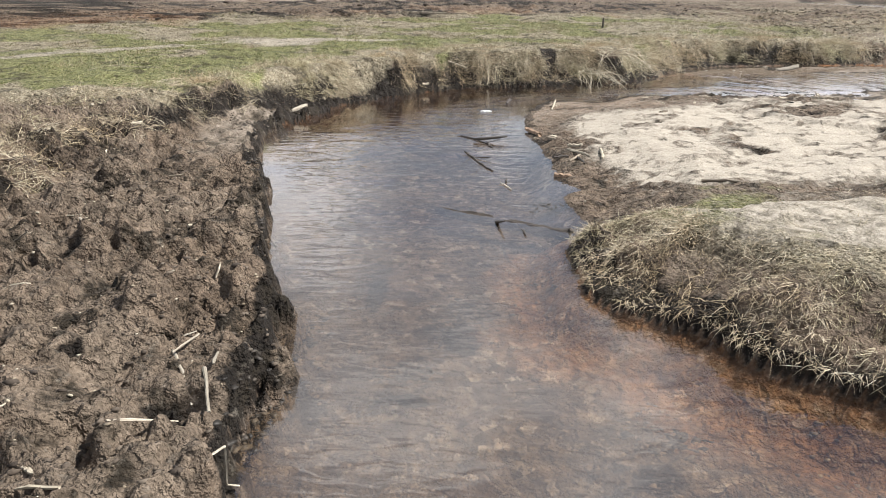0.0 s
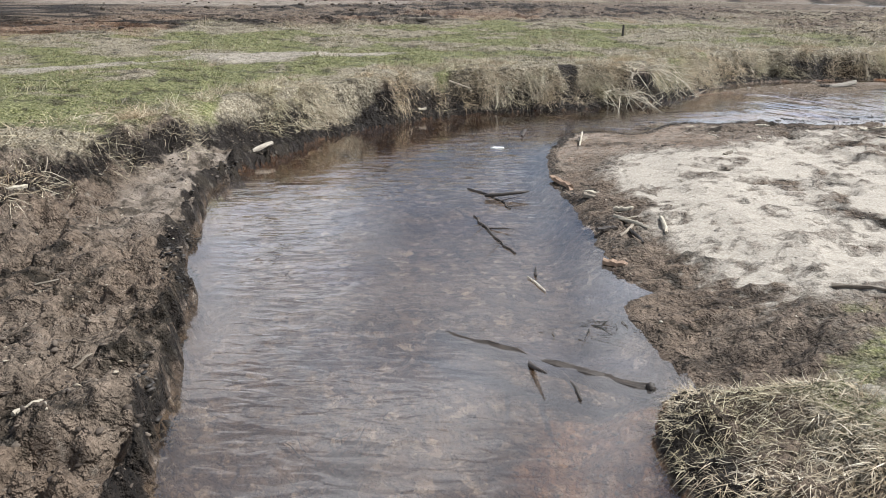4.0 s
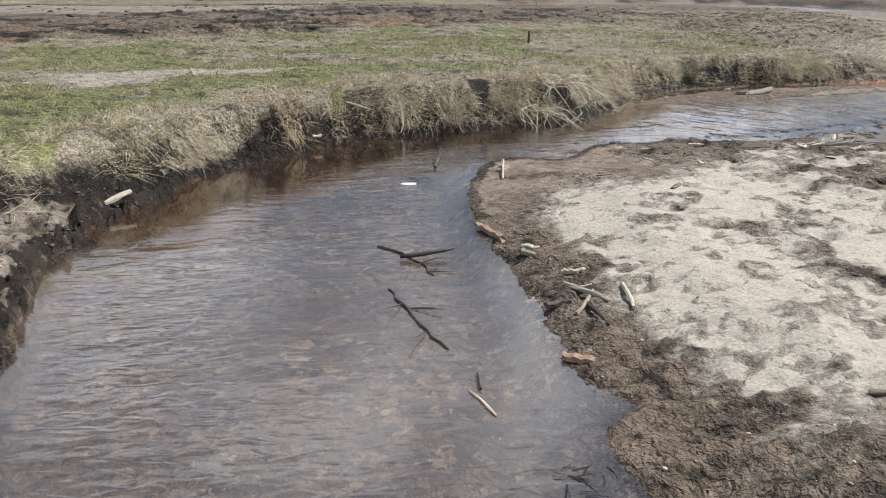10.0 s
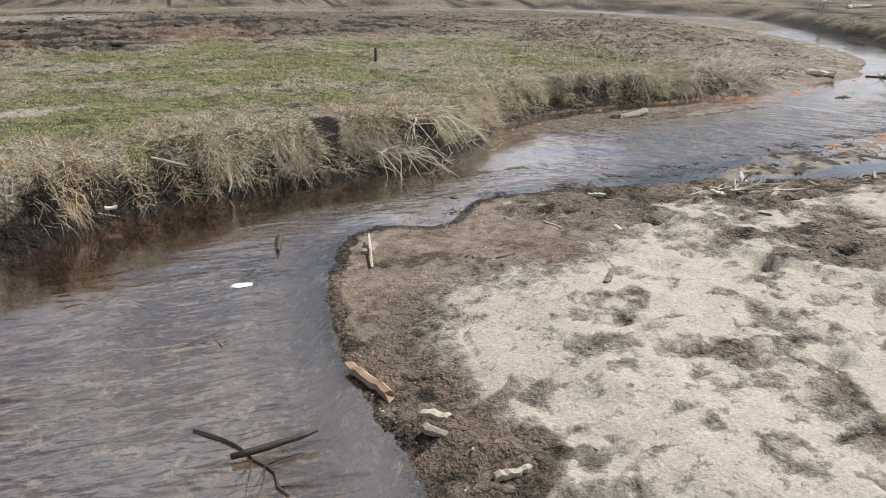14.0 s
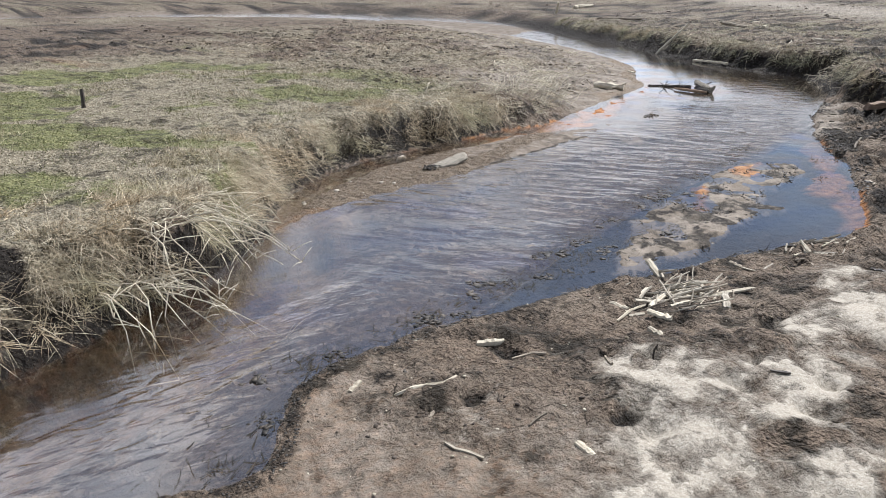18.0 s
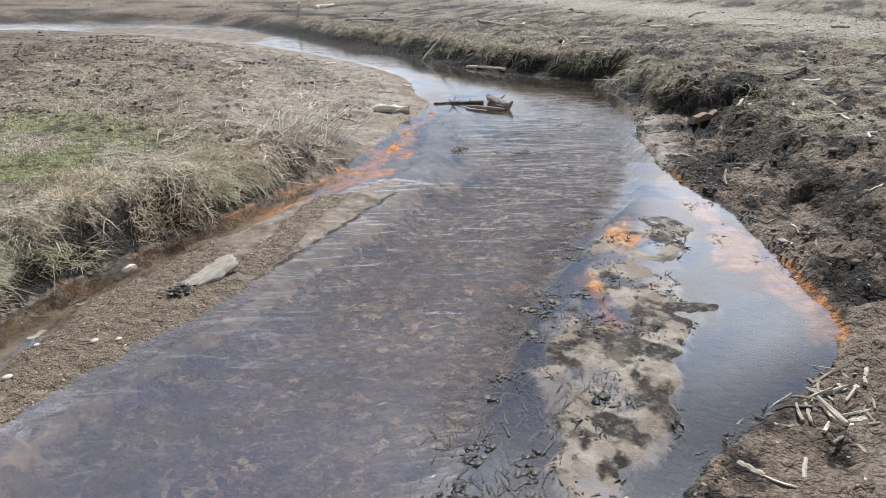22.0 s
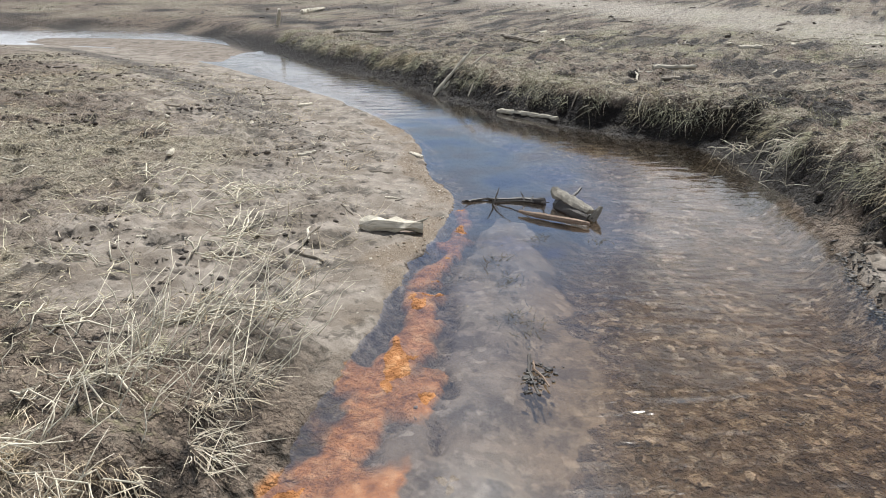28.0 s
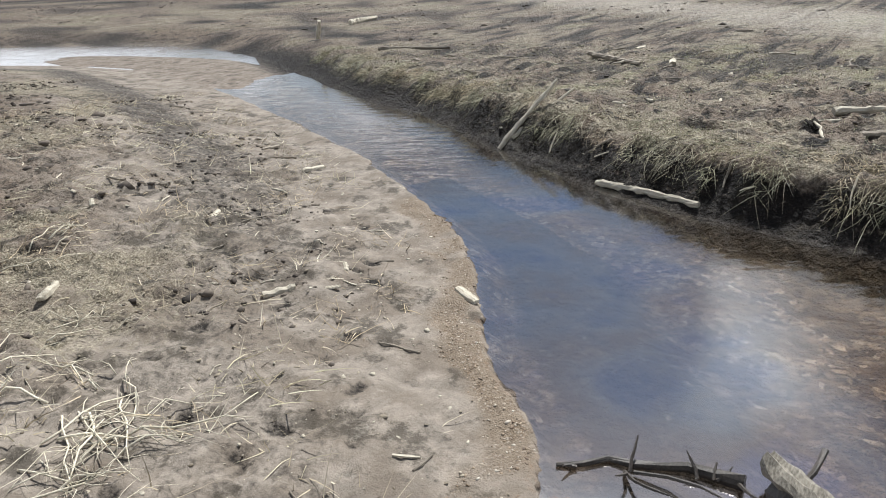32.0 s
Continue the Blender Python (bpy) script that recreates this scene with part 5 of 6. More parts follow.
for a, b, r in (((-1.00, 2.92), (-0.86, 2.95), .012), ((-0.86, 2.97), (-0.90, 2.76), .012), ((-0.93, 2.84), (-0.72, 2.44), .011),
                ((-0.70, 2.56), (-0.62, 2.34), .014), ((-0.69, 2.70), (-0.67, 2.58), .013), ((-0.92, 2.20), (-0.74, 2.35), .012),
                ((-0.59, 1.92), (-0.47, 2.13), .011), ((-1.28, 3.42), (-1.23, 3.30), .010), ((-2.52, 4.92), (-2.40, 4.80), .02), ((-2.0, 4.3), (-1.92, 4.22), .012)):
    lying_stick("stick", a, b, r * 0.7, DRIFT, BANK_STICK, group="sticks on the mud bank", wobble=0.05, lift=0.02, flat=0.6)
lying_stick("log", (-1.70, 9.02), (-1.55, 9.22), .022, DRIFT, "short bleached log lying at the foot of the grassy bank", "log", wobble=0.02, tip=0.9)

# branches aground in the bend
br = lying_stick("sunken_branch", (0.33, 8.02), (0.64, 7.46), .011, DARK_WOOD, "black soaked branch with side twigs lying in the shallows", "branch", "branches in the stream", 0.10, level=0.004, twigs=4)
bm = bmesh.new()
tube(bm, bent((-0.02, -0.02, 0.02), (0.13, 0.30, 0.05), 5, 0.05, random.Random(5)), [.013, .015, .014, .013, .012, .008], 6)
part("side_branch", bm, DARK_WOOD, br)
lying_stick("sunken_branch", (0.36, 7.28), (0.60, 6.50), .012, DARK_WOOD, "long black soaked branch lying in the shallows", "branch", "branches in the stream", 0.06, level=0.004, twigs=4)
lying_stick("twig", (0.64, 6.10), (0.72, 5.89), .006, BLEACHED, "thin pale twig caught in the stream", "twig", level=0.008)
lying_stick("twig", (0.69, 6.10), (0.70, 6.24), .009, DARK_WOOD, "short black twig standing out of the water", "twig", level=0.01)
lying_stick("sunken_log", (0.12, 5.42), (1.06, 4.86), .034, DARK_WOOD, "long dark waterlogged branch just under the surface", "log", wobble=0.03, level=-0.030, tip=1.3, twigs=2)
bm = bmesh.new()
bmesh.ops.create_icosphere(bm, subdivisions=2, radius=0.022)
for v in bm.verts:
    v.co *= 1 + 0.5 * noise.noise(v.co * 40)
knob = tagged(part("driftwood", bm, DARK_WOOD), "black knobbly end of a sunken branch above water", "wood")
knob.location = (1.05, 4.86, 0.005)


def weed_bed(x, y, spread, n, heading, length, seed, label, sunk=0.0):
    rng = np.random.RandomState(seed)
    p = np.stack([rng.normal(x, spread[0], n), rng.normal(y, spread[1], n), rng.uniform(-0.012, 0.008, n) - sunk], -1)
    a = heading + rng.normal(0, 0.6, n)
    way = np.stack([np.cos(a), np.sin(a), np.zeros(n)], -1)
    return ribbons("water_weed", p, way, rng.uniform(length * 0.3, length, n), rng.uniform(0.002, 0.009, n), np.zeros(n), WEED, label, "water weed", 0.12)


for k in range(6):
    weed_bed(0.20 + 0.15 * k, 5.40 - 0.09 * k, (0.08, 0.03), 55, -0.55, 0.20, 101 + k, "dark strands of weed trailing along a sunken branch", 0.012)
weed_bed(-0.22, 4.15, (0.05, 0.22), 130, 1.5, 0.30, 110, "dark weed strands under the surface", 0.02)
weed_bed(0.30, 3.55, (0.07, 0.10), 110, 1.4, 0.20, 111, "dark weed strands round a rotten clump", 0.02)
weed_bed(0.05, 2.95, (0.06, 0.05), 80, 1.2, 0.14, 112, "dark weed strands round a rotten clump", 0.03)
weed_bed(0.92, 5.44, (0.12, 0.06), 70, -0.3, 0.16, 2, "black clump of weed by the sandy shore")
weed_bed(0.72, 9.72, (0.09, 0.07), 80, -0.2, 0.16, 7, "black weed gathered round a lump of foam")
weed_bed(0.45, 8.85, (0.10, 0.06), 30, 0.2, 0.15, 8, "black weed strands in the bend")

bm = bmesh.new()
bmesh.ops.create_icosphere(bm, subdivisions=3, radius=1.0)
for v in bm.verts:
    v.co = Vector((v.co.x * 0.065, v.co.y * 0.035, v.co.z * 0.010)) * (1 + 0.5 * noise.noise(v.co * 2.4))
foam = tagged(part("foam_lump", bm, FOAM), "white lump of foam caught on weed in the stream", "foam")
foam.location = (0.66, 9.58, 0.004)

# wood on the point of the sand spit
stake = lying_stick("stick", (1.49, 9.54), (1.61, 10.10), .011, BLEACHED, "straight bleached stick leaning on the muddy point", "stick", wobble=0.01, lift=0.05)
splinter("bark_slab", 1.57, 9.93, 0.20, 0.09, 0.03, 60, GREY_WOOD, "grey bark slab on the wet point of the spit", "bark")
splinter("wood_piece", 1.12, 8.14, 0.36, 0.055, 0.04, -72, RED_WOOD, "split brown wood piece at the water's edge", "wood", "wood pieces on the spit")
splinter("wood_piece", 1.32, 7.69, 0.18, 0.06, 0.035, -42, BLEACHED, "short bleached wood piece on brown mud", "wood", "wood pieces on the spit")
splinter("wood_piece", 1.25, 7.57, 0.13, 0.05, 0.03, -55, GREY_WOOD, "short grey wood piece on brown mud", "wood", "wood pieces on the spit")
splinter("wood_piece", 1.43, 7.21, 0.14, 0.045, 0.03, 5, BLEACHED, "short bleached wood piece on brown mud", "wood", "wood pieces on the spit")
splinter("wood_piece", 1.19, 6.30, 0.15, 0.06, 0.035, -30, RED_WOOD, "reddish rotten wood piece at the water's edge", "wood", "wood pieces on the spit")
splinter("wood_piece", 1.24, 6.85, 0.15, 0.06, 0.022, 20, DARK_WOOD, "black rotten wood lump at the water's edge", "wood", "wood pieces on the spit")
lying_stick("forked_stick", (1.33, 7.04), (1.50, 6.78), .016, BLEACHED, "forked bleached stick on brown mud", "stick", "sticks on the spit", 0.12, twigs=1)
lying_stick("stick", (1.62, 6.91), (1.59, 6.66), .017, BLEACHED, "short bleached stick on the edge of the sand", "stick", "sticks on the spit")
lying_stick("stick", (1.47, 6.95), (1.30, 6.70), .013, GREY_WOOD, "grey stick on brown mud", "stick", "sticks on the spit")
lying_stick("stick", (1.39, 6.81), (1.41, 6.52), .013, DARK_WOOD, "dark stick on brown mud", "stick", "sticks on the spit")
lying_stick("stick", (2.15, 5.62), (2.45, 5.45), .014, GREY_WOOD, "grey curved stick on the sand", "stick", "sticks on the spit")
lying_stick("stick", (1.02, 10.44), (0.96, 10.12), .028, DARK_WOOD, "black stick end rising out of the stream", "stick", level=0.015, wobble=0.02)
lying_stick("stick", (3.00, 10.38), (3.34, 10.32), .012, BLEACHED, "crooked bleached stick on the muddy shore", "stick", wobble=0.16)
splinter("wood_piece", 3.69, 10.45, 0.15, 0.045, 0.03, -35, BLEACHED, "bleached wood piece on the muddy shore", "wood")

# heap of sticks by the pool
PR = random.Random(21)
HEAP = [((5.35, 10.62), (5.12, 10.28), .011, .10), ((4.98, 10.18), (5.20, 9.97), .010, .05), ((4.42, 10.18), (4.72, 10.21), .010, .02),
        ((4.85, 10.25), (5.05, 10.05), .014, .04), ((5.05, 10.3), (5.25, 10.05), .009, .06), ((4.78, 10.05), (4.98, 10.30), .008, .05)]
for i in range(44):
    cx, cy, a, L = PR.gauss(4.98, 0.17), PR.gauss(10.17, 0.11), PR.uniform(-0.9, 0.6), PR.uniform(0.08, 0.30)
    HEAP.append(((cx - math.cos(a) * L / 2, cy - math.sin(a) * L / 2), (cx + math.cos(a) * L / 2, cy + math.sin(a) * L / 2), PR.uniform(.003, .010), PR.uniform(0, .07)))
for i in range(16):
    cx, cy, a, L = PR.gauss(6.45, 0.22), PR.gauss(10.05, 0.10), PR.uniform(-0.8, 1.2), PR.uniform(0.07, 0.2)
    HEAP.append(((cx - math.cos(a) * L / 2, cy - math.sin(a) * L / 2), (cx + math.cos(a) * L / 2, cy + math.sin(a) * L / 2), PR.uniform(.005, .015), PR.uniform(0, .03)))
for a, b, r, up in HEAP:
    lying_stick("stick", a, b, r, PR.choice((BLEACHED, DRIFT, DRIFT, GREY_WOOD)), "bleached stick in a drift heap on the pool's muddy shore", "stick", "sticks in the drift heap", 0.05, lift=up)

for i in range(16):
    splinter("wood_splinter", PR.gauss(4.98, 0.16), PR.gauss(10.14, 0.11), PR.uniform(0.08, 0.24), PR.uniform(0.02, 0.05), PR.uniform(0.008, 0.02), PR.uniform(-60, 40), PR.choice((BLEACHED, BLEACHED, DRIFT)),
             "flat bleached splinter in a drift heap on the pool's muddy shore", "wood", "sticks in the drift heap", tilt=PR.uniform(-14, 8))
splinter("wood_splinter", 5.24, 10.48, 0.34, 0.05, 0.022, 62, BLEACHED, "long flat bleached splinter leaning out over the pool", "wood", "sticks in the drift heap", tilt=-12)
splinter("wood_splinter", 5.18, 9.98, 0.36, 0.035, 0.018, -30, BLEACHED, "long yellowish split splinter on the drift heap", "wood", "sticks in the drift heap", tilt=-6)
for i in range(18):
    splinter("wood_splinter", PR.gauss(6.42, 0.24), PR.gauss(10.03, 0.10), PR.uniform(0.05, 0.16), PR.uniform(0.015, 0.03), PR.uniform(0.006, 0.015), PR.uniform(-60, 60), PR.choice((BLEACHED, GREY_WOOD, DRIFT)),
             "pale splinter strewn on the pool's muddy shore", "wood", "splinters by the pool")

# gravel bar
def curled_slab(x, y, length, wide, thick, curl, turn, tilt, material, label):
    """A warped slab of bark: arched across, its ends torn and its rim ragged."""
    rng = random.Random(17)
    bm = bmesh.new()
    nu, nv = 14, 8
    grids = []
    edge = [[rng.uniform(-0.10, 0.10) for _ in range(nu + 1)] for _ in range(2)]
    ends = [[rng.uniform(-0.04, 0.04) for _ in range(nv + 1)] for _ in range(2)]
    for side in (1, 0):
        g = []
        for i in range(nu + 1):
            u = i / nu
            taper = 0.55 + 0.45 * math.sin(math.pi * min(1, 0.25 + 0.75 * (1 - u)))
            row = []
            for j in range(nv + 1):
                v = j / nv - 0.5
                px = (u - 0.5) * length + (ends[0][j] * (1 - u) ** 3 + ends[1][j] * u ** 3) * length
                py = v * wide * taper + edge[j > nv / 2][i] * wide * (abs(v) * 2) ** 2
                pz = curl * (0.25 - v * v) * 4 + 0.035 * u * u + 0.006 * noise.noise((px * 22, py * 30, 2.0)) + (thick if side else 0)
                row.append(bm.verts.new((px, py, pz)))
            g.append(row)
        grids.append(g)
    top, low = grids
    for i in range(nu):
        for j in range(nv):
            bm.faces.new((top[i][j], top[i + 1][j], top[i + 1][j + 1], top[i][j + 1]))
            bm.faces.new((low[i][j], low[i][j + 1], low[i + 1][j + 1], low[i + 1][j]))
    rim = [(i, 0) for i in range(nu)] + [(nu, j) for j in range(nv)] + [(i, nv) for i in range(nu, 0, -1)] + [(0, j) for j in range(nv, 0, -1)]
    for a, b in zip(rim, rim[1:] + rim[:1]):
        bm.faces.new((top[a[0]][a[1]], low[a[0]][a[1]], low[b[0]][b[1]], top[b[0]][b[1]]))
    bmesh.ops.recalc_face_normals(bm, faces=bm.faces)
    ob = tagged(part("bark_slab", bm, material), label, "bark")
    ob.matrix_world = pose(x, y, height(x, y) + 0.005, 5, tilt, turn)
    return ob


curled_slab(6.20, 13.80, 0.40, 0.19, 0.016, 0.026, -8, -7, DRIFT, "curled pale bark slab on the gravel bar")
lumps("rotten_clump", np.stack([RNG.normal(5.93, 0.05, 60), RNG.normal(13.78, 0.035, 60), RNG.uniform(0.03, 0.06, 60)], -1), RNG.uniform(0.006, 0.022, 60), LITTER, "black rotten clump beside the bark slab", "litter", 0.4, 401, 0.7)
for sx, sy, sl, sw, sa in ((5.15, 14.12, 0.13, 0.05, 15), (4.82, 13.98, 0.10, 0.04, 50), (5.62, 14.35, 0.10, 0.05, -20), (4.35, 13.62, 0.09, 0.04, 70)):
    splinter("wood_piece", sx, sy, sl, sw, 0.025, sa, BLEACHED, "small pale wood piece on the gravel bar", "wood", "wood pieces on the bar")
bm = bmesh.new()
bmesh.ops.create_cube(bm, size=1.0)
bmesh.ops.bevel(bm, geom=bm.edges[:], offset=0.2, segments=2, affect="EDGES")
for v in bm.verts:
    v.co = Vector((v.co.x * 0.14, v.co.y * 0.07, v.co.z * 0.06)) * (1 + 0.2 * noise.noise(v.co * 3))
stone = tagged(part("stone", bm, ROCK), "pale blocky stone beside the rusty back channel", "stone")
stone.matrix_world = pose(6.12, 14.54, height(6.12, 14.54) + 0.018, 4, 3, 20)
weed_bed(6.6, 13.92, (0.10, 0.05), 90, -0.3, 0.12, 9, "dark tuft of dead weed on the gravel bar")
for x, y, s in ((5.22, 13.66, .026), (5.31, 13.57, .02), (4.75, 13.72, .03), (5.05, 13.95, .02)):
    bm = bmesh.new()
    bmesh.ops.create_icosphere(bm, subdivisions=2, radius=s)
    for v in bm.verts:
        v.co = Vector((v.co.x, v.co.y * 0.7, v.co.z * 0.45)) * (1 + 0.3 * noise.noise(v.co * 20))
    st = tagged(part("stone", bm, ROCK), "small pale stone on the gravel bar", "stone", "stones on the gravel bar")
    st.location = (x, y, height(x, y) + s * 0.2)

# the muddy point downstream
log = lying_stick("log", (11.66, 16.38), (11.91, 15.93), .070, BLEACHED, "short thick bleached log with a torn end on grey silt", "log", wobble=0.015, tip=0.88, flat=0.8)
bm = bmesh.new()
tube(bm, [(0.20, -0.02, 0.03), (0.26, -0.03, 0.06), (0.30, -0.045, 0.09)], [.014, .010, .004], 6, 0.2, 1, random.Random(4))
part("torn_end", bm, BLEACHED, log)
lying_stick("stick", (10.98, 16.52), (11.0, 16.22), .015, GREY_WOOD, "grey stick on silt", "stick", "sticks on the point", 0.12)
lying_stick("stick", (11.05, 16.5), (11.45, 16.62), .013, GREY_WOOD, "dark grey stick on silt", "stick", "sticks on the point", 0.1)
splinter("wood_piece", 14.02, 17.36, 0.26, 0.06, 0.03, 60, BLEACHED, "bleached split wood piece on the gravel edge", "wood")
splinter("wood_piece", 12.45, 19.55, 0.25, 0.06, 0.04, 40, BLEACHED, "bleached wood piece on the mud", "wood")

def bramble(x, y, n, heading, reach, label):
    """Arching dead twigs that hang out over the water."""
    root = tagged(new("dead_bramble"), label, "dead plant", "dead brambles over the bank")
    root.location = (x, y, height(x, y))
    rng = random.Random(int(x * 1000))
    for i in range(n):
        a = heading + rng.gauss(0, 0.55)
        L = reach * rng.uniform(0.5, 1.1)
        u = Vector((math.cos(a), math.sin(a), 0))
        p = Vector((rng.gauss(0, .12), rng.gauss(0, .06), 0.0))
        top = rng.uniform(0.02, 0.16)
        pts = [p + u * (L * t) + Vector((rng.gauss(0, .035), rng.gauss(0, .035), top * 4 * t * (1 - t) * 0.9 - 0.30 * t * t * rng.uniform(0.5, 1.2))) for t in (0, .25, .5, .75, 1)]
        bm = bmesh.new()
        tube(bm, pts, [.005, .0045, .004, .003, .0018], 5, 0.2)
        branch = part("branch", bm, STALK, root)
        for k in range(5):
            s = pts[rng.randint(1, 4)]
            e = s + Vector((rng.gauss(0, .1), rng.gauss(0, .1), rng.uniform(-.06, .1)))
            bm = bmesh.new()
            tube(bm, [s, s.lerp(e, .5) + Vector((0, 0, .01)), e], [.003, .0025, .0012], 4, 0.1)
            part("twig", bm, STALK, branch)


bramble(2.42, 12.36, 16, -0.95, 0.75, "pale dead bramble arching over the water")
bramble(2.75, 12.52, 14, -0.9, 0.70, "pale dead bramble arching over the water")
bramble(3.2, 12.92, 10, -0.9, 0.5, "pale dead bramble arching over the water")
bramble(8.2, 15.2, 9, -1.2, 0.35, "pale dead bramble hanging over the rusty channel")
bramble(7.0, 15.05, 9, -1.2, 0.35, "pale dead bramble hanging over the rusty channel")
bramble(15.6, 14.1, 9, 2.3, 0.4, "grey dead bramble hanging over the cut bank")
bramble(14.9, 13.5, 9, 2.3, 0.4, "grey dead bramble hanging over the cut bank")


def brushwood(x, y, n, heading, reach, label):
    """Pale branching brush lying flat on the mud."""
    root = tagged(new("brushwood"), label, "dead plant", "brushwood on the point")
    root.location = (x, y, height(x, y))
    rng = random.Random(int(x * 1700 + y * 90))

    def settle(v, up):
        return Vector((v.x, v.y, height(x + v.x, y + v.y) - root.location.z + up))

    for i in range(n):
        a = heading + rng.gauss(0, 0.6)
        L = reach * rng.uniform(0.4, 1.1)
        p = Vector((rng.gauss(0, 0.10), rng.gauss(0, 0.10), 0))
        pts = []
        for k in range(6):
            pts.append(settle(p, 0.01 + 0.07 * rng.random() * math.sin(math.pi * k / 5)))
            a += rng.gauss(0, 0.22)
            p = p + Vector((math.cos(a), math.sin(a), 0)) * (L / 5)
        r = rng.uniform(0.0025, 0.0075)
        bm = bmesh.new()
        tube(bm, pts, [r, r * .95, r * .85, r * .7, r * .5, r * .25], 5, 0.15)
        branch = part("branch", bm, STALK, root)
        for k in range(4):
            j = rng.randint(1, 4)
            b = a + rng.choice((-1, 1)) * rng.uniform(0.4, 1.0)
            l = L * rng.uniform(0.15, 0.4)
            e = settle(pts[j] + Vector((math.cos(b), math.sin(b), 0)) * l, rng.uniform(0.0, 0.08))
            m = pts[j].lerp(e, 0.5) + Vector((rng.gauss(0, .012), rng.gauss(0, .012), 0.012))
            bm = bmesh.new()
            tube(bm, [pts[j], m, e], [r * .45, r * .35, r * .15], 4, 0.1)
            part("twig", bm, STALK, branch)


for x, y, n, h, reach in ((11.85, 17.95, 9, -2.2, 0.7), (11.6, 17.7, 9, -0.3, 0.65), (11.95, 18.2, 7, 1.8, 0.5), (11.2, 17.6, 8, -0.8, 0.6), (11.15, 17.05, 7, 0.4, 0.55),
                          (10.75, 17.0, 8, -0.4, 0.6), (10.6, 16.6, 7, 0.9, 0.5), (10.9, 17.9, 7, 1.2, 0.5), (11.5, 18.7, 7, 0.6, 0.5), (12.2, 18.9, 6, 0.3, 0.5), (12.8, 20.2, 6, 0.4, 0.5),
                          (10.2, 16.7, 7, 0.2, 0.5), (9.9, 17.3, 6, 1.0, 0.5), (9.5, 16.1, 9, -0.6, 0.6), (9.1, 16.5, 8, 0.3, 0.55), (8.7, 15.9, 9, -0.9, 0.55), (8.1, 15.7, 8, -1.0, 0.5), (7.4, 15.6, 8, -1.1, 0.5), (8.4, 16.6, 7, 0.2, 0.5), (9.9, 15.9, 8, -0.4, 0.55), (7.8, 16.3, 7, -0.5, 0.5)):
    brushwood(x, y, n, h, reach, "tangle of pale dead brushwood on the muddy point")
for i, (x, y) in enumerate(((1.32, 10.12), (2.2, 10.42), (2.95, 10.93), (3.7, 10.95), (4.45, 10.95), (5.1, 11.05), (5.9, 11.1), (6.8, 11.45))):
    weed_bed(x, y, (0.16, 0.08), 110, 0.3 + 0.4 * (i % 3), 0.12, 30 + i, "black rotting weed along the muddy edge")

DR = np.random.RandomState(52)
for i, (px, py, wide, n) in enumerate(((2.45, 10.62, .16, 60), (2.9, 10.98, .16, 80), (3.4, 11.0, .2, 80), (3.95, 11.02, .18, 80), (4.45, 11.1, .14, 90), (4.75, 10.95, .14, 70), (5.0, 11.25, .12, 80), (5.45, 11.36, .12, 70), (5.3, 11.05, .12, 60),
                                     (5.95, 11.48, .10, 70), (6.5, 11.6, .12, 80), (6.9, 11.62, .10, 90), (7.1, 11.72, .08, 70), (7.7, 11.80, .10, 50), (8.4, 11.95, .12, 50), (9.2, 12.1, .12, 50), (6.1, 11.0, .14, 60), (6.6, 11.2, .14, 60), (7.2, 11.1, .14, 50))):
    hub = DR.normal(0, 1, (3, 2)) * (wide, 0.07) + (px, py)
    n = n // 2
    at = hub[DR.randint(0, 3, n)] + DR.normal(0, 0.03, (n, 2))
    lumps("rotten_clump", np.concatenate([at, np.full((n, 1), 0.001)], 1), DR.uniform(0, 1, n) ** 2 * 0.026 + 0.004, LITTER, "black clump of rotten weed along the pool's edge", "water weed", 0.16, 420 + i, 0.85)
    weed_bed(px, py, (wide, 0.08), 90, 0.4, 0.13, 460 + i, "black weed strands along the pool's edge")

# stump aground in the stream
stump = tagged(new("stump"), "weathered split stump with roots aground in the stream", "stump")
stump.location = (13.12, 15.15, -0.06)
SG = random.Random(8)
STUMP_AT = stump.location.copy()


def limb(name, p, q, radii, material, label, wobble=0.06, sides=8, rough=0.22, flat=1.0):
    bm = bmesh.new()
    tube(bm, [v - STUMP_AT for v in bent(p, q, len(radii) - 1, wobble, SG)], radii, sides, rough, flat, SG)
    ob = part(name, bm, material, stump, label)
    for f in ob.data.polygons:
        f.use_smooth = False


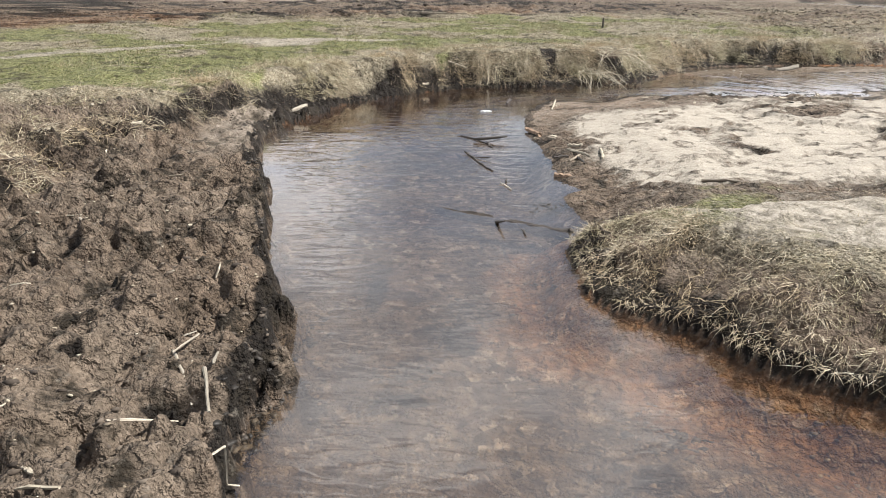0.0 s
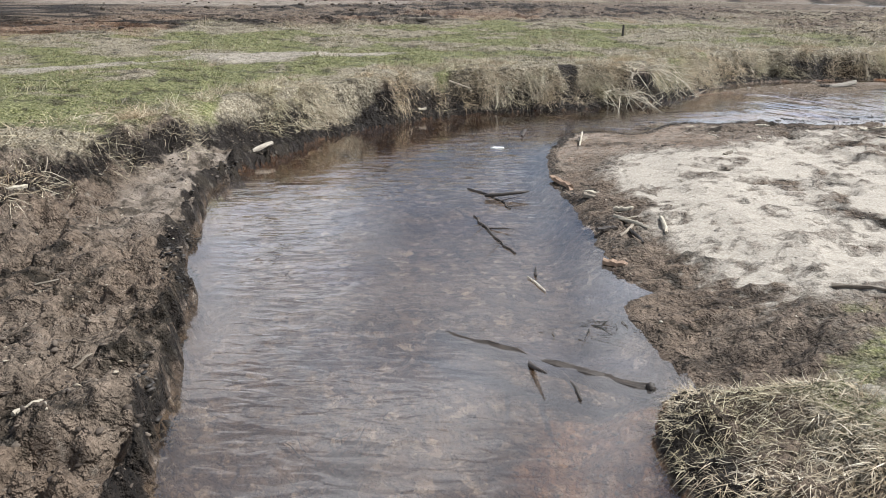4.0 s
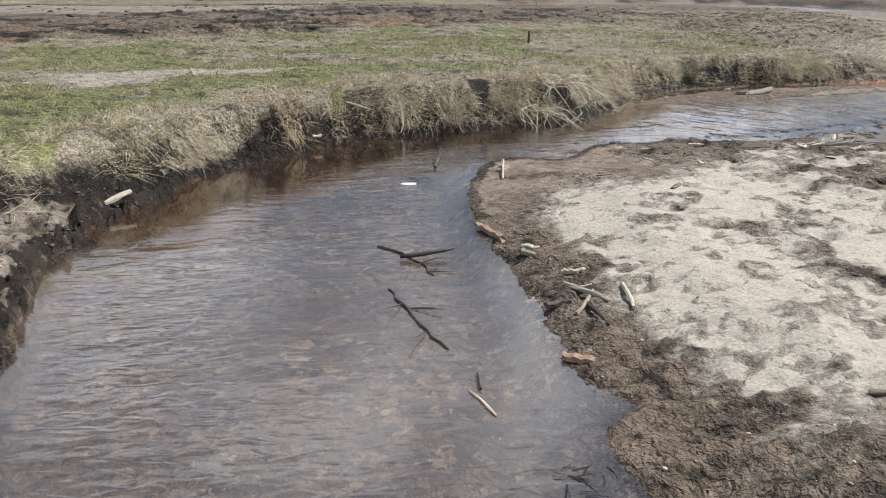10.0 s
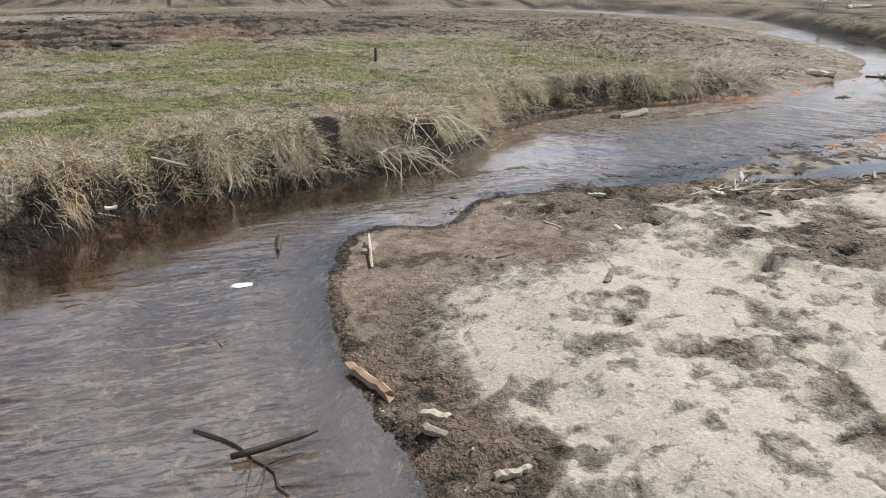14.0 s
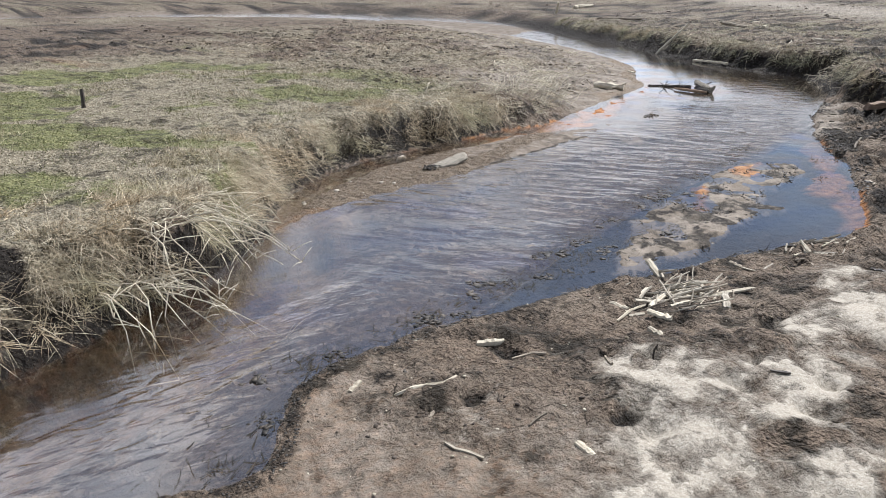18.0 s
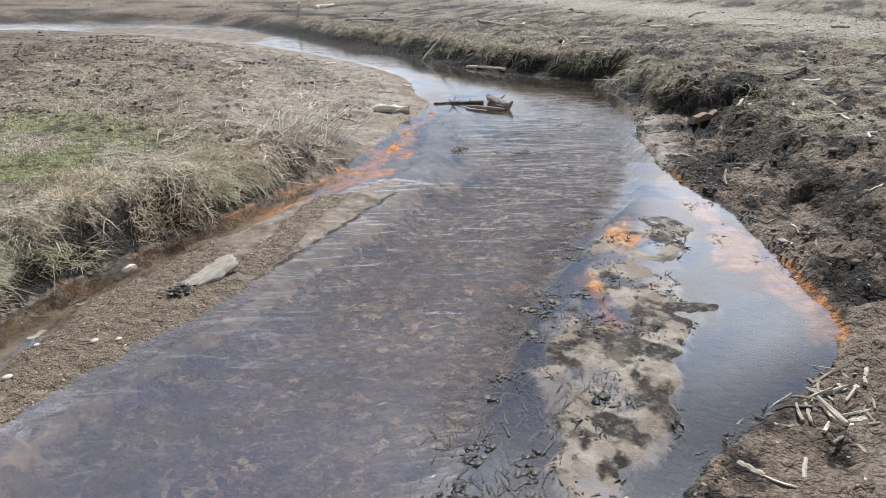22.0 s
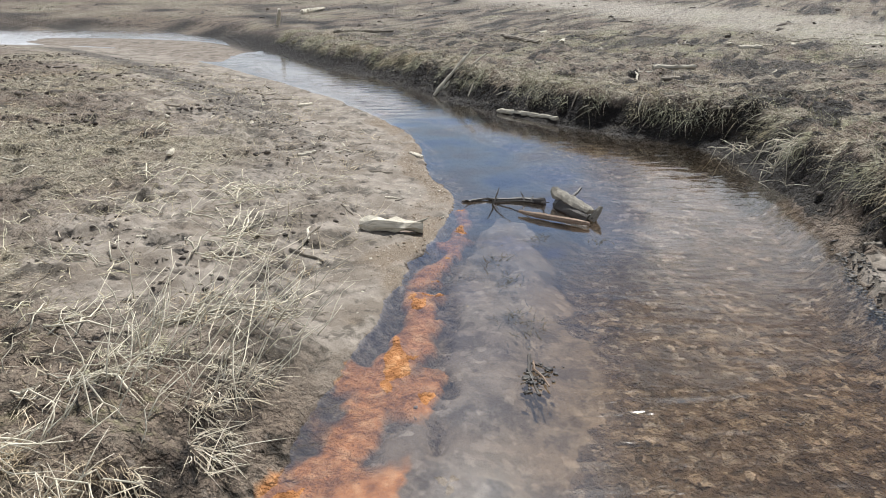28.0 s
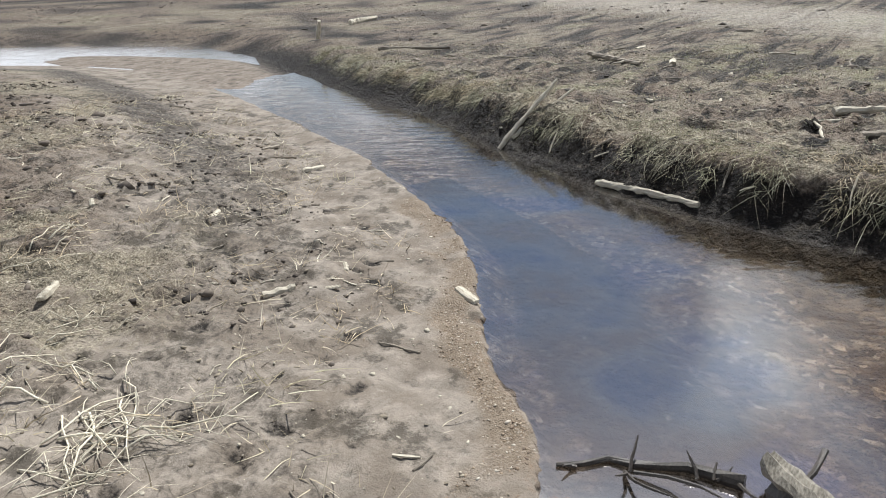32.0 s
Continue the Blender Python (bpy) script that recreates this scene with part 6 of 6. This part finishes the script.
def stump_slab():
    """The split trunk: a thick wedge of grey wood, ridged above, hollow and black beneath."""
    bm = bmesh.new()
    rows = []
    a, b = Vector((13.14, 15.30, 0.115)), Vector((12.86, 14.86, 0.065))
    along = b - a
    side = along.cross(Vector((0, 0, 1))).normalized()
    n = 12
    for i in range(n + 1):
        t = i / n
        c = a + along * t
        w = 0.062 * (0.45 + 0.75 * math.sin(math.pi * (0.18 + 0.70 * t))) * SG.uniform(0.88, 1.12)
        h = 0.042 * (1 - 0.35 * t) * SG.uniform(0.8, 1.2)
        jut = along * SG.uniform(-0.04, 0.04) * (i in (0, n))
        ring = [(-1.0, -0.4), (-0.85, 0.35), (-0.45, 0.75), (-0.05, 0.55), (0.3, 1.0), (0.7, 0.6), (1.0, 0.0), (0.6, -1.3), (-0.4, -1.6)]
        rows.append([bm.verts.new(c + jut - STUMP_AT + side * (u * w * SG.uniform(0.9, 1.1)) + Vector((0, 0, v * h * SG.uniform(0.85, 1.15)))) for u, v in ring])
    for p, q in zip(rows, rows[1:]):
        for k in range(9):
            bm.faces.new((p[k], p[(k + 1) % 9], q[(k + 1) % 9], q[k]))
    bm.faces.new(rows[0][::-1])
    bm.faces.new(rows[-1])
    bmesh.ops.recalc_face_normals(bm, faces=bm.faces)
    ob = part("trunk", bm, STUMP_WOOD, stump, "pale weathered split trunk")
    for f in ob.data.polygons:
        f.use_smooth = False


stump_slab()
limb("underside", (13.10, 15.28, 0.02), (12.82, 14.86, 0.01), [.03, .055, .062, .058, .055, .04], DARK_WOOD, "black soaked log under the trunk", 0.04, 9, 0.25)
limb("under_log", (12.72, 15.46, 0.03), (12.66, 14.80, 0.035), [.012, .022, .026, .024, .026, .022, .016], RED_WOOD, "brown wet log lying against the trunk", 0.03, 8, 0.2)
limb("end_piece", (12.82, 14.84, 0.0), (12.88, 14.78, 0.12), [.034, .034, .028, .016], STUMP_WOOD, "grey upright broken end", 0.05, 8, 0.25)
limb("stub", (13.16, 15.18, 0.05), (13.34, 15.14, 0.11), [.012, .014, .011, .013], DARK_WOOD, "black stub branch", 0.10, 7, 0.3)
limb("root", (12.80, 16.08, 0.01), (13.08, 15.38, 0.02), [.008, .013, .012, .018, .017, .022, .026, .034], DARK_WOOD, "black soaked root", 0.16)
limb("root", (13.10, 14.98, 0.02), (12.80, 14.82, 0.03), [.03, .034, .03, .022, .012], DARK_WOOD, "black soaked root", 0.25)
for i in range(9):
    t = SG.random()
    c = Vector((12.80, 16.08, 0.01)).lerp(Vector((13.08, 15.38, 0.02)), t)
    e = c + Vector((SG.gauss(0, .12), SG.gauss(0, .12), SG.uniform(0.0, 0.10)))
    limb("rootlet", c, e, [.009, .008, .006, .003], DARK_WOOD, "", 0.12, 5)
lying_stick("stick", (10.42, 14.28), (10.22, 14.10), .010, RED_WOOD, "curved yellowish stick caught in the stream", "stick", level=0.02, wobble=0.2)
lying_stick("sunken_branch", (10.5, 14.34), (10.15, 14.12), .013, DARK_WOOD, "black soaked branch end in the stream", "branch", level=0.0, twigs=3)
lumps("rotten_clump", np.stack([DR.normal(10.28, 0.07, 60), DR.normal(14.2, 0.05, 60), np.full(60, 0.003)], -1), DR.uniform(0, 1, 60) ** 2 * 0.02 + 0.004, LITTER, "black clump of debris round a soaked branch", "litter", 0.3, 480, 0.8)
for wx0, wy0 in ((10.9, 14.62), (11.35, 14.9), (11.7, 15.15), (12.2, 15.05), (10.75, 14.45), (12.35, 14.6)):
    weed_bed(wx0, wy0, (0.08, 0.05), 50, 0.6, 0.14, int(wx0 * 40), "black weed strands on the grey silt")

# cut bank and pasture downstream
splinter("log", 12.62, 11.97, 0.85, 0.10, 0.09, -14, RED_WOOD, "reddish split log on the muddy shelf", "log")
lying_stick("stick", (12.75, 11.66), (13.45, 11.48), .03, BLEACHED, "bleached stick on the dark bank", "stick", "driftwood on the cut bank")
lying_stick("log", (16.80, 17.75), (16.40, 16.65), .035, BLEACHED, "long bleached log lying along the cut bank", "log", "driftwood on the cut bank", 0.03, tip=0.8)
lying_stick("log", (17.7, 19.4), (18.4, 19.0), .035, BLEACHED, "bleached log leaning up the cut bank", "log", "driftwood on the cut bank", 0.03, lift=0.22)
lying_stick("log", (17.85, 19.3), (18.45, 18.8), .03, BLEACHED, "bleached log leaning up the cut bank", "log", "driftwood on the cut bank", 0.05, lift=0.12)
lying_stick("log", (22.4, 20.5), (21.7, 19.3), .05, GREY_WOOD, "grey weathered log lying on the pasture", "log", "logs on the pasture", 0.03)
lying_stick("log", (23.0, 25.7), (23.4, 24.1), .05, GREY_WOOD, "grey weathered log lying on the pasture", "log", "logs on the pasture", 0.03)
lying_stick("log", (18.8, 16.1), (19.4, 15.6), .05, BLEACHED, "bleached log lying on the pasture", "log", "logs on the pasture", 0.03)
lying_stick("log", (29.0, 32.0), (31.0, 32.6), .10, BLEACHED, "large bleached log far off on the pasture", "log", "logs on the pasture", 0.03)
lying_stick("post", (24.9, 29.4), (24.8, 29.2), .07, BLEACHED, "bleached leaning stump by the far bend", "stick", lift=0.45, wobble=0.02)
lying_stick("post", (3.48, 17.03), (3.50, 17.06), .03, DARK_WOOD, "short dark broken stake standing in the meadow", "stake", lift=0.22, wobble=0.01)
lying_stick("log", (-1.0, 21.5), (0.6, 21.4), .05, GREY_WOOD, "grey log lying on the far meadow", "log", wobble=0.02)

# dry stalks on the point and along the bank
SR = random.Random(33)
def stalk_clump(x, y, n, spread, tall, lean, label):
    root = tagged(new("dry_stalks"), label, "dead plant", "clumps of dry stalks")
    root.location = (x, y, height(x, y))
    for i in range(n):
        p = Vector((SR.gauss(0, spread), SR.gauss(0, spread), 0.0))
        p.z = height(x + p.x, y + p.y) - root.location.z - 0.01
        L = tall * SR.uniform(0.5, 1.1)
        q = p + Vector((lean[0] * L + SR.gauss(0, 0.26) * L, lean[1] * L + SR.gauss(0, 0.26) * L, L * SR.uniform(0.25, 0.62)))
        m = p.lerp(q, 0.5) + Vector((SR.gauss(0, .03), SR.gauss(0, .03), 0.04)) * L
        bm = bmesh.new()
        tube(bm, [p, p.lerp(m, 0.5) + Vector((SR.gauss(0, .03), SR.gauss(0, .03), 0.03)) * L, m, m.lerp(q, 0.5) + Vector((SR.gauss(0, .04), SR.gauss(0, .04), 0.02)) * L, q], [.0036, .0034, .003, .0024, .0014], 4, 0.05)
        if SR.random() < 0.6:
            s = p.lerp(q, SR.uniform(0.4, 0.8))
            tube(bm, [s, s + Vector((SR.gauss(0, .25) * L, SR.gauss(0, .25) * L, 0.25 * L))], [.002, .001], 4, 0.05)
        part("stalk", bm, STALK, root)


for x, y, n, t in ((9.05, 15.70, 16, .62), (9.3, 15.8, 18, .7), (9.6, 15.85, 16, .7), (9.2, 15.5, 14, .55), (9.55, 15.6, 14, .6), (9.9, 15.95, 12, .6), (8.8, 15.5, 12, .45), (8.5, 15.35, 10, .4), (9.9, 15.65, 10, .5)):
    stalk_clump(x, y, int(n * 0.75), 0.22, t * 1.1, (0.55, 0.05), "pale dry leaning stalks on the muddy point")
for x, y, n, t in ((2.4, 12.8, 7, .22), (3.1, 13.1, 7, .22), (5.1, 15.3, 8, .35), (5.5, 15.4, 8, .35), (7.9, 15.5, 8, .3)):
    stalk_clump(x, y, n, 0.14, t, (0.1, -0.35), "pale dry stalks leaning over the bank's edge")

# ---------- loose stuff ----------
def strewn(name, n, box, rule, size, material, label, category, flat=0.6, seed=5, sink=0.42):
    x, y, g = sow(n, *box)
    k = rule(x, y, g)
    x, y, z = x[k], y[k], g["z"][k]
    s = RNG.uniform(0, 1, len(x)) ** 2 * (size[1] - size[0]) + size[0]
    return lumps(name, np.stack([x, y, z + s * (flat * 0.6 - sink)], -1), s, material, label, category, flat, seed)


strewn("mud_clods", 12000, (-4.2, 0.0, 0.8, 9.5), lambda x, y, g: g["left"] & (g["d"] > 0.02) & (g["straw"] < 0.3) & (fbm(x, y, 0.5, 3, 201) > 0.05), (0.004, 0.020), CLOD, "dark crumbled mud clods on the trampled bank", "mud")
strewn("mud_clods", 22000, (8.0, 24, 14.5, 30), lambda x, y, g: g["left"] & (g["d"] > 0.8) & (fbm(x, y, 0.9, 4, 202) > 0.1), (0.008, 0.045), CLOD, "dark mud clods and dung crumbs on the trampled pasture", "mud")
strewn("mud_clods", 5000, (2.0, 9.0, 6.0, 10.8), lambda x, y, g: (~g["left"]) & (g["d"] > 0.1) & (g["sand"] < 0.4) & (fbm(x, y, 0.4, 3, 203) > 0.1), (0.004, 0.016), CLOD, "dark mud clods on the trampled spit", "mud")
strewn("mud_clods", 7000, (8.0, 24, 7, 26), lambda x, y, g: (~g["left"]) & (g["d"] > 0.1) & (g["wr"] > 30) & (fbm(x, y, 0.6, 3, 204) > 0.12), (0.008, 0.04), CLOD, "dark mud clods on the trampled pasture", "mud")
strewn("mud_clods", 11000, (-30, 60, 14, 75), lambda x, y, g: (g["d"] > 2.5) & (g["straw"] < 0.55) & (fbm(x, y, 2.2, 4, 206) > 0.1), (0.03, 0.12), CLOD, "dark clods of turned earth far over the pasture", "mud")
strewn("mud_clods", 1800, (7.5, 15.0, 9.0, 13.6), lambda x, y, g: (~g["left"]) & (g["d"] > 0.0) & (g["d"] < 2.2) & (fbm(x, y, 0.35, 3, 207) > 0.0), (0.008, 0.05), CLOD, "black peaty clods on the slumped bank", "mud")
strewn("pebbles", 5000, (3.8, 9.5, 13.1, 14.6), lambda x, y, g: (g["bar"] > 0.0) & (g["gravel"] > 0.4), (0.003, 0.011), PEBBLE, "small brown and cream pebbles of the gravel bar", "gravel")
strewn("pebbles", 9000, (11.5, 15.5, 15.5, 18.6), lambda x, y, g: g["left"] & (g["d"] > 0.0) & (g["gravel"] > 0.3), (0.004, 0.013), PEBBLE, "small cream and rusty pebbles along the water's edge", "gravel")
strewn("pebbles", 9000, (-1.2, 2.2, 0.8, 7.0), lambda x, y, g: (g["d"] < -0.1) & (fbm(x, y, 0.5, 3, 205) > 0.1), (0.004, 0.016), BED_STONE, "brown pebbles on the stream bed", "gravel")
strewn("pebbles", 15000, (4.0, 15.5, 11.5, 15.5), lambda x, y, g: (g["d"] < -0.1) & (g["bar"] < -0.1) & (g["bed"] > 0.5), (0.004, 0.017), BED_STONE, "brown pebbles on the stream bed", "gravel")
strewn("wood_crumbs", 7500, (9.5, 20.0, 15.5, 26), lambda x, y, g: g["left"] & (g["d"] > 0.05), (0.004, 0.02), CHIPS, "pale wood crumbs and shell bits on the mud", "litter", 0.5)
strewn("wood_crumbs", 2500, (-4.2, 0.0, 0.8, 8), lambda x, y, g: g["left"] & (g["d"] > 0.05), (0.004, 0.014), CHIPS, "pale wood crumbs on the mud bank", "litter", 0.5)
strewn("wood_crumbs", 3500, (1.0, 9.0, 5.0, 10.9), lambda x, y, g: (~g["left"]) & (g["d"] > 0.02) & (g["sand"] < 0.6), (0.003, 0.012), CHIPS, "pale crumbs on the brown mud of the spit", "litter", 0.5)
strewn("wood_crumbs", 3000, (12.0, 26.0, 8, 28), lambda x, y, g: (~g["left"]) & (g["wr"] > 34) & (g["d"] > 0.2), (0.005, 0.025), CHIPS, "pale wood crumbs on the pasture", "litter", 0.5)
# black leaf litter floating on the pool
x, y, g = sow(12000, 3.4, 9.6, 10.0, 12.3)
k = (g["pool"] > 0.3) & (g["d"] < 0.06) & (fbm(x, y, 0.22, 3, 211) > 0.36) & (g["z"] > -0.02)
n = int(k.sum())
a = RNG.uniform(0, 6.28, n)
ribbons("leaf_litter", np.stack([x[k], y[k], np.maximum(g["z"][k], 0.0) + 0.003], -1), np.stack([np.cos(a), np.sin(a), RNG.uniform(-0.02, 0.25, n)], -1),
        RNG.uniform(0.01, 0.06, n), RNG.uniform(0.004, 0.016, n), RNG.uniform(0, 0.3, n), LITTER, "black rotten leaf litter on the shallow pool", "litter")

# loose sticks on the trampled ground, each a thing
LR = random.Random(77)
def loose(n, box, rule, size, materials, label, group, name="stick"):
    made = 0
    while made < n:
        x, y = LR.uniform(box[0], box[1]), LR.uniform(box[2], box[3])
        if not rule(lambda k: spot(x, y, k)):
            continue
        a, L = LR.uniform(0, math.pi), LR.uniform(*size)
        made += 1
        if LR.random() < 0.35:
            splinter("wood_chip", x, y, L * 0.7, L * 0.2, L * 0.12, math.degrees(a), LR.choice(materials), label.replace("stick", "wood chip").replace("twig", "wood chip"), "wood", group)
        else:
            lying_stick(name, (x - math.cos(a) * L / 2, y - math.sin(a) * L / 2), (x + math.cos(a) * L / 2, y + math.sin(a) * L / 2), LR.uniform(0.015, 0.035) * L ** 0.7 + 0.002,
                        LR.choice(materials), label, name, group, 0.1)


loose(70, (9.5, 19.0, 15.8, 26.0), lambda g: g("left") and g("d") > 0.5, (0.08, 0.35), (BLEACHED, GREY_WOOD, GREY_WOOD), "bleached stick on the trampled muddy point", "sticks on the point")
loose(60, (13.0, 24.0, 10.0, 24.0), lambda g: (not g("left")) and g("back") > 0.0, (0.12, 0.6), (BLEACHED, GREY_WOOD, GREY_WOOD), "grey stick on the trampled pasture", "sticks on the pasture")
loose(40, (8.0, 15.0, 9.0, 13.6), lambda g: (not g("left")) and 0.1 < g("d") < 2.5, (0.1, 0.4), (BLEACHED, GREY_WOOD, GREY_WOOD), "pale stick on the black slumped bank", "sticks on the slumped bank")
loose(150, (9.5, 19.0, 15.8, 26.0), lambda g: g("left") and g("d") > 0.4, (0.04, 0.16), (BLEACHED, GREY_WOOD, BLEACHED), "small pale twig on the trampled muddy point", "small twigs on the point", "twig")
loose(110, (15.5, 23.0, 12.0, 24.0), lambda g: (not g("left")) and g("rise") > 0.3, (0.06, 0.3), (BLEACHED, GREY_WOOD, BLEACHED), "small pale twig on the trampled pasture", "small twigs on the pasture", "twig")
loose(60, (-4.0, -0.55, 1.2, 7.5), lambda g: g("left") and g("d") > 0.08, (0.03, 0.10), (BLEACHED, GREY_WOOD, GREY_WOOD), "small pale twig on the trampled mud bank", "small twigs on the mud bank", "twig")
loose(26, (-4.0, -0.7, 1.5, 7.5), lambda g: g("left") and g("d") > 0.15, (0.05, 0.2), (BLEACHED, GREY_WOOD), "pale stick on the trampled mud bank", "sticks on the mud bank")
loose(34, (2.2, 9.0, 8.3, 10.7), lambda g: (not g("left")) and 0.05 < g("d") < 1.6, (0.05, 0.22), (BLEACHED, GREY_WOOD, DARK_WOOD), "pale stick on the muddy shore of the pool", "sticks by the pool")
loose(10, (-2.5, 8.5, 8.5, 15.6), lambda g: g("left") and 0.05 < g("rise") < 0.9, (0.1, 0.3), (GREY_WOOD, STALK), "dead branch caught in the bank's long grass", "branches on the bank")

# black muck along the waterline, and rotten clumps adrift
def shore_muck(line, i0, i1, n, d0, d1, size, label, seed):
    x, y, g = bank_sow(line, i0, i1, n, d0, d1)
    k = fbm(x, y, 0.3, 3, seed) > -0.05
    x, y = x[k], y[k]
    z = np.maximum(g["z"][k], -0.006)
    sz = RNG.uniform(0, 1, len(x)) ** 2 * (size[1] - size[0]) + size[0]
    return lumps("shore_muck", np.stack([x, y, z + 0.1 * sz], -1), sz, LITTER, label, "muck", 0.38, seed, 0.75)


shore_muck(RIGHT_LINE, 13.5, 29.0, 4200, -0.05, 0.09, (0.002, 0.010), "black rotten muck along the muddy waterline", 301)
shore_muck(LEFT_LINE, 3.0, 11.5, 1600, -0.05, 0.10, (0.004, 0.022), "black wet clods fallen from the cut mud bank", 302)
shore_muck(RIGHT_LINE, 30.5, 37.0, 1500, -0.06, 0.12, (0.004, 0.024), "black peaty crumbs at the foot of the slumped bank", 303)
for i, (cx, cy, sx, sy, n) in enumerate(((0.30, 3.55, .08, .11, 190), (0.05, 2.95, .06, .04, 110), (1.05, 2.45, .07, .05, 100), (-0.35, 2.75, .06, .16, 50), (-0.42, 3.3, .05, .12, 40), (0.92, 5.44, .14, .07, 80))):
    px, py = RNG.normal(cx, sx, n), RNG.normal(cy, sy, n)
    lumps("rotten_clump", np.stack([px, py, np.full(n, -0.004)], -1), RNG.uniform(0, 1, n) ** 2 * 0.018 + 0.003, LITTER, "black clump of rotten weed adrift in the shallows", "water weed", 0.18, 310 + i, 0.8)
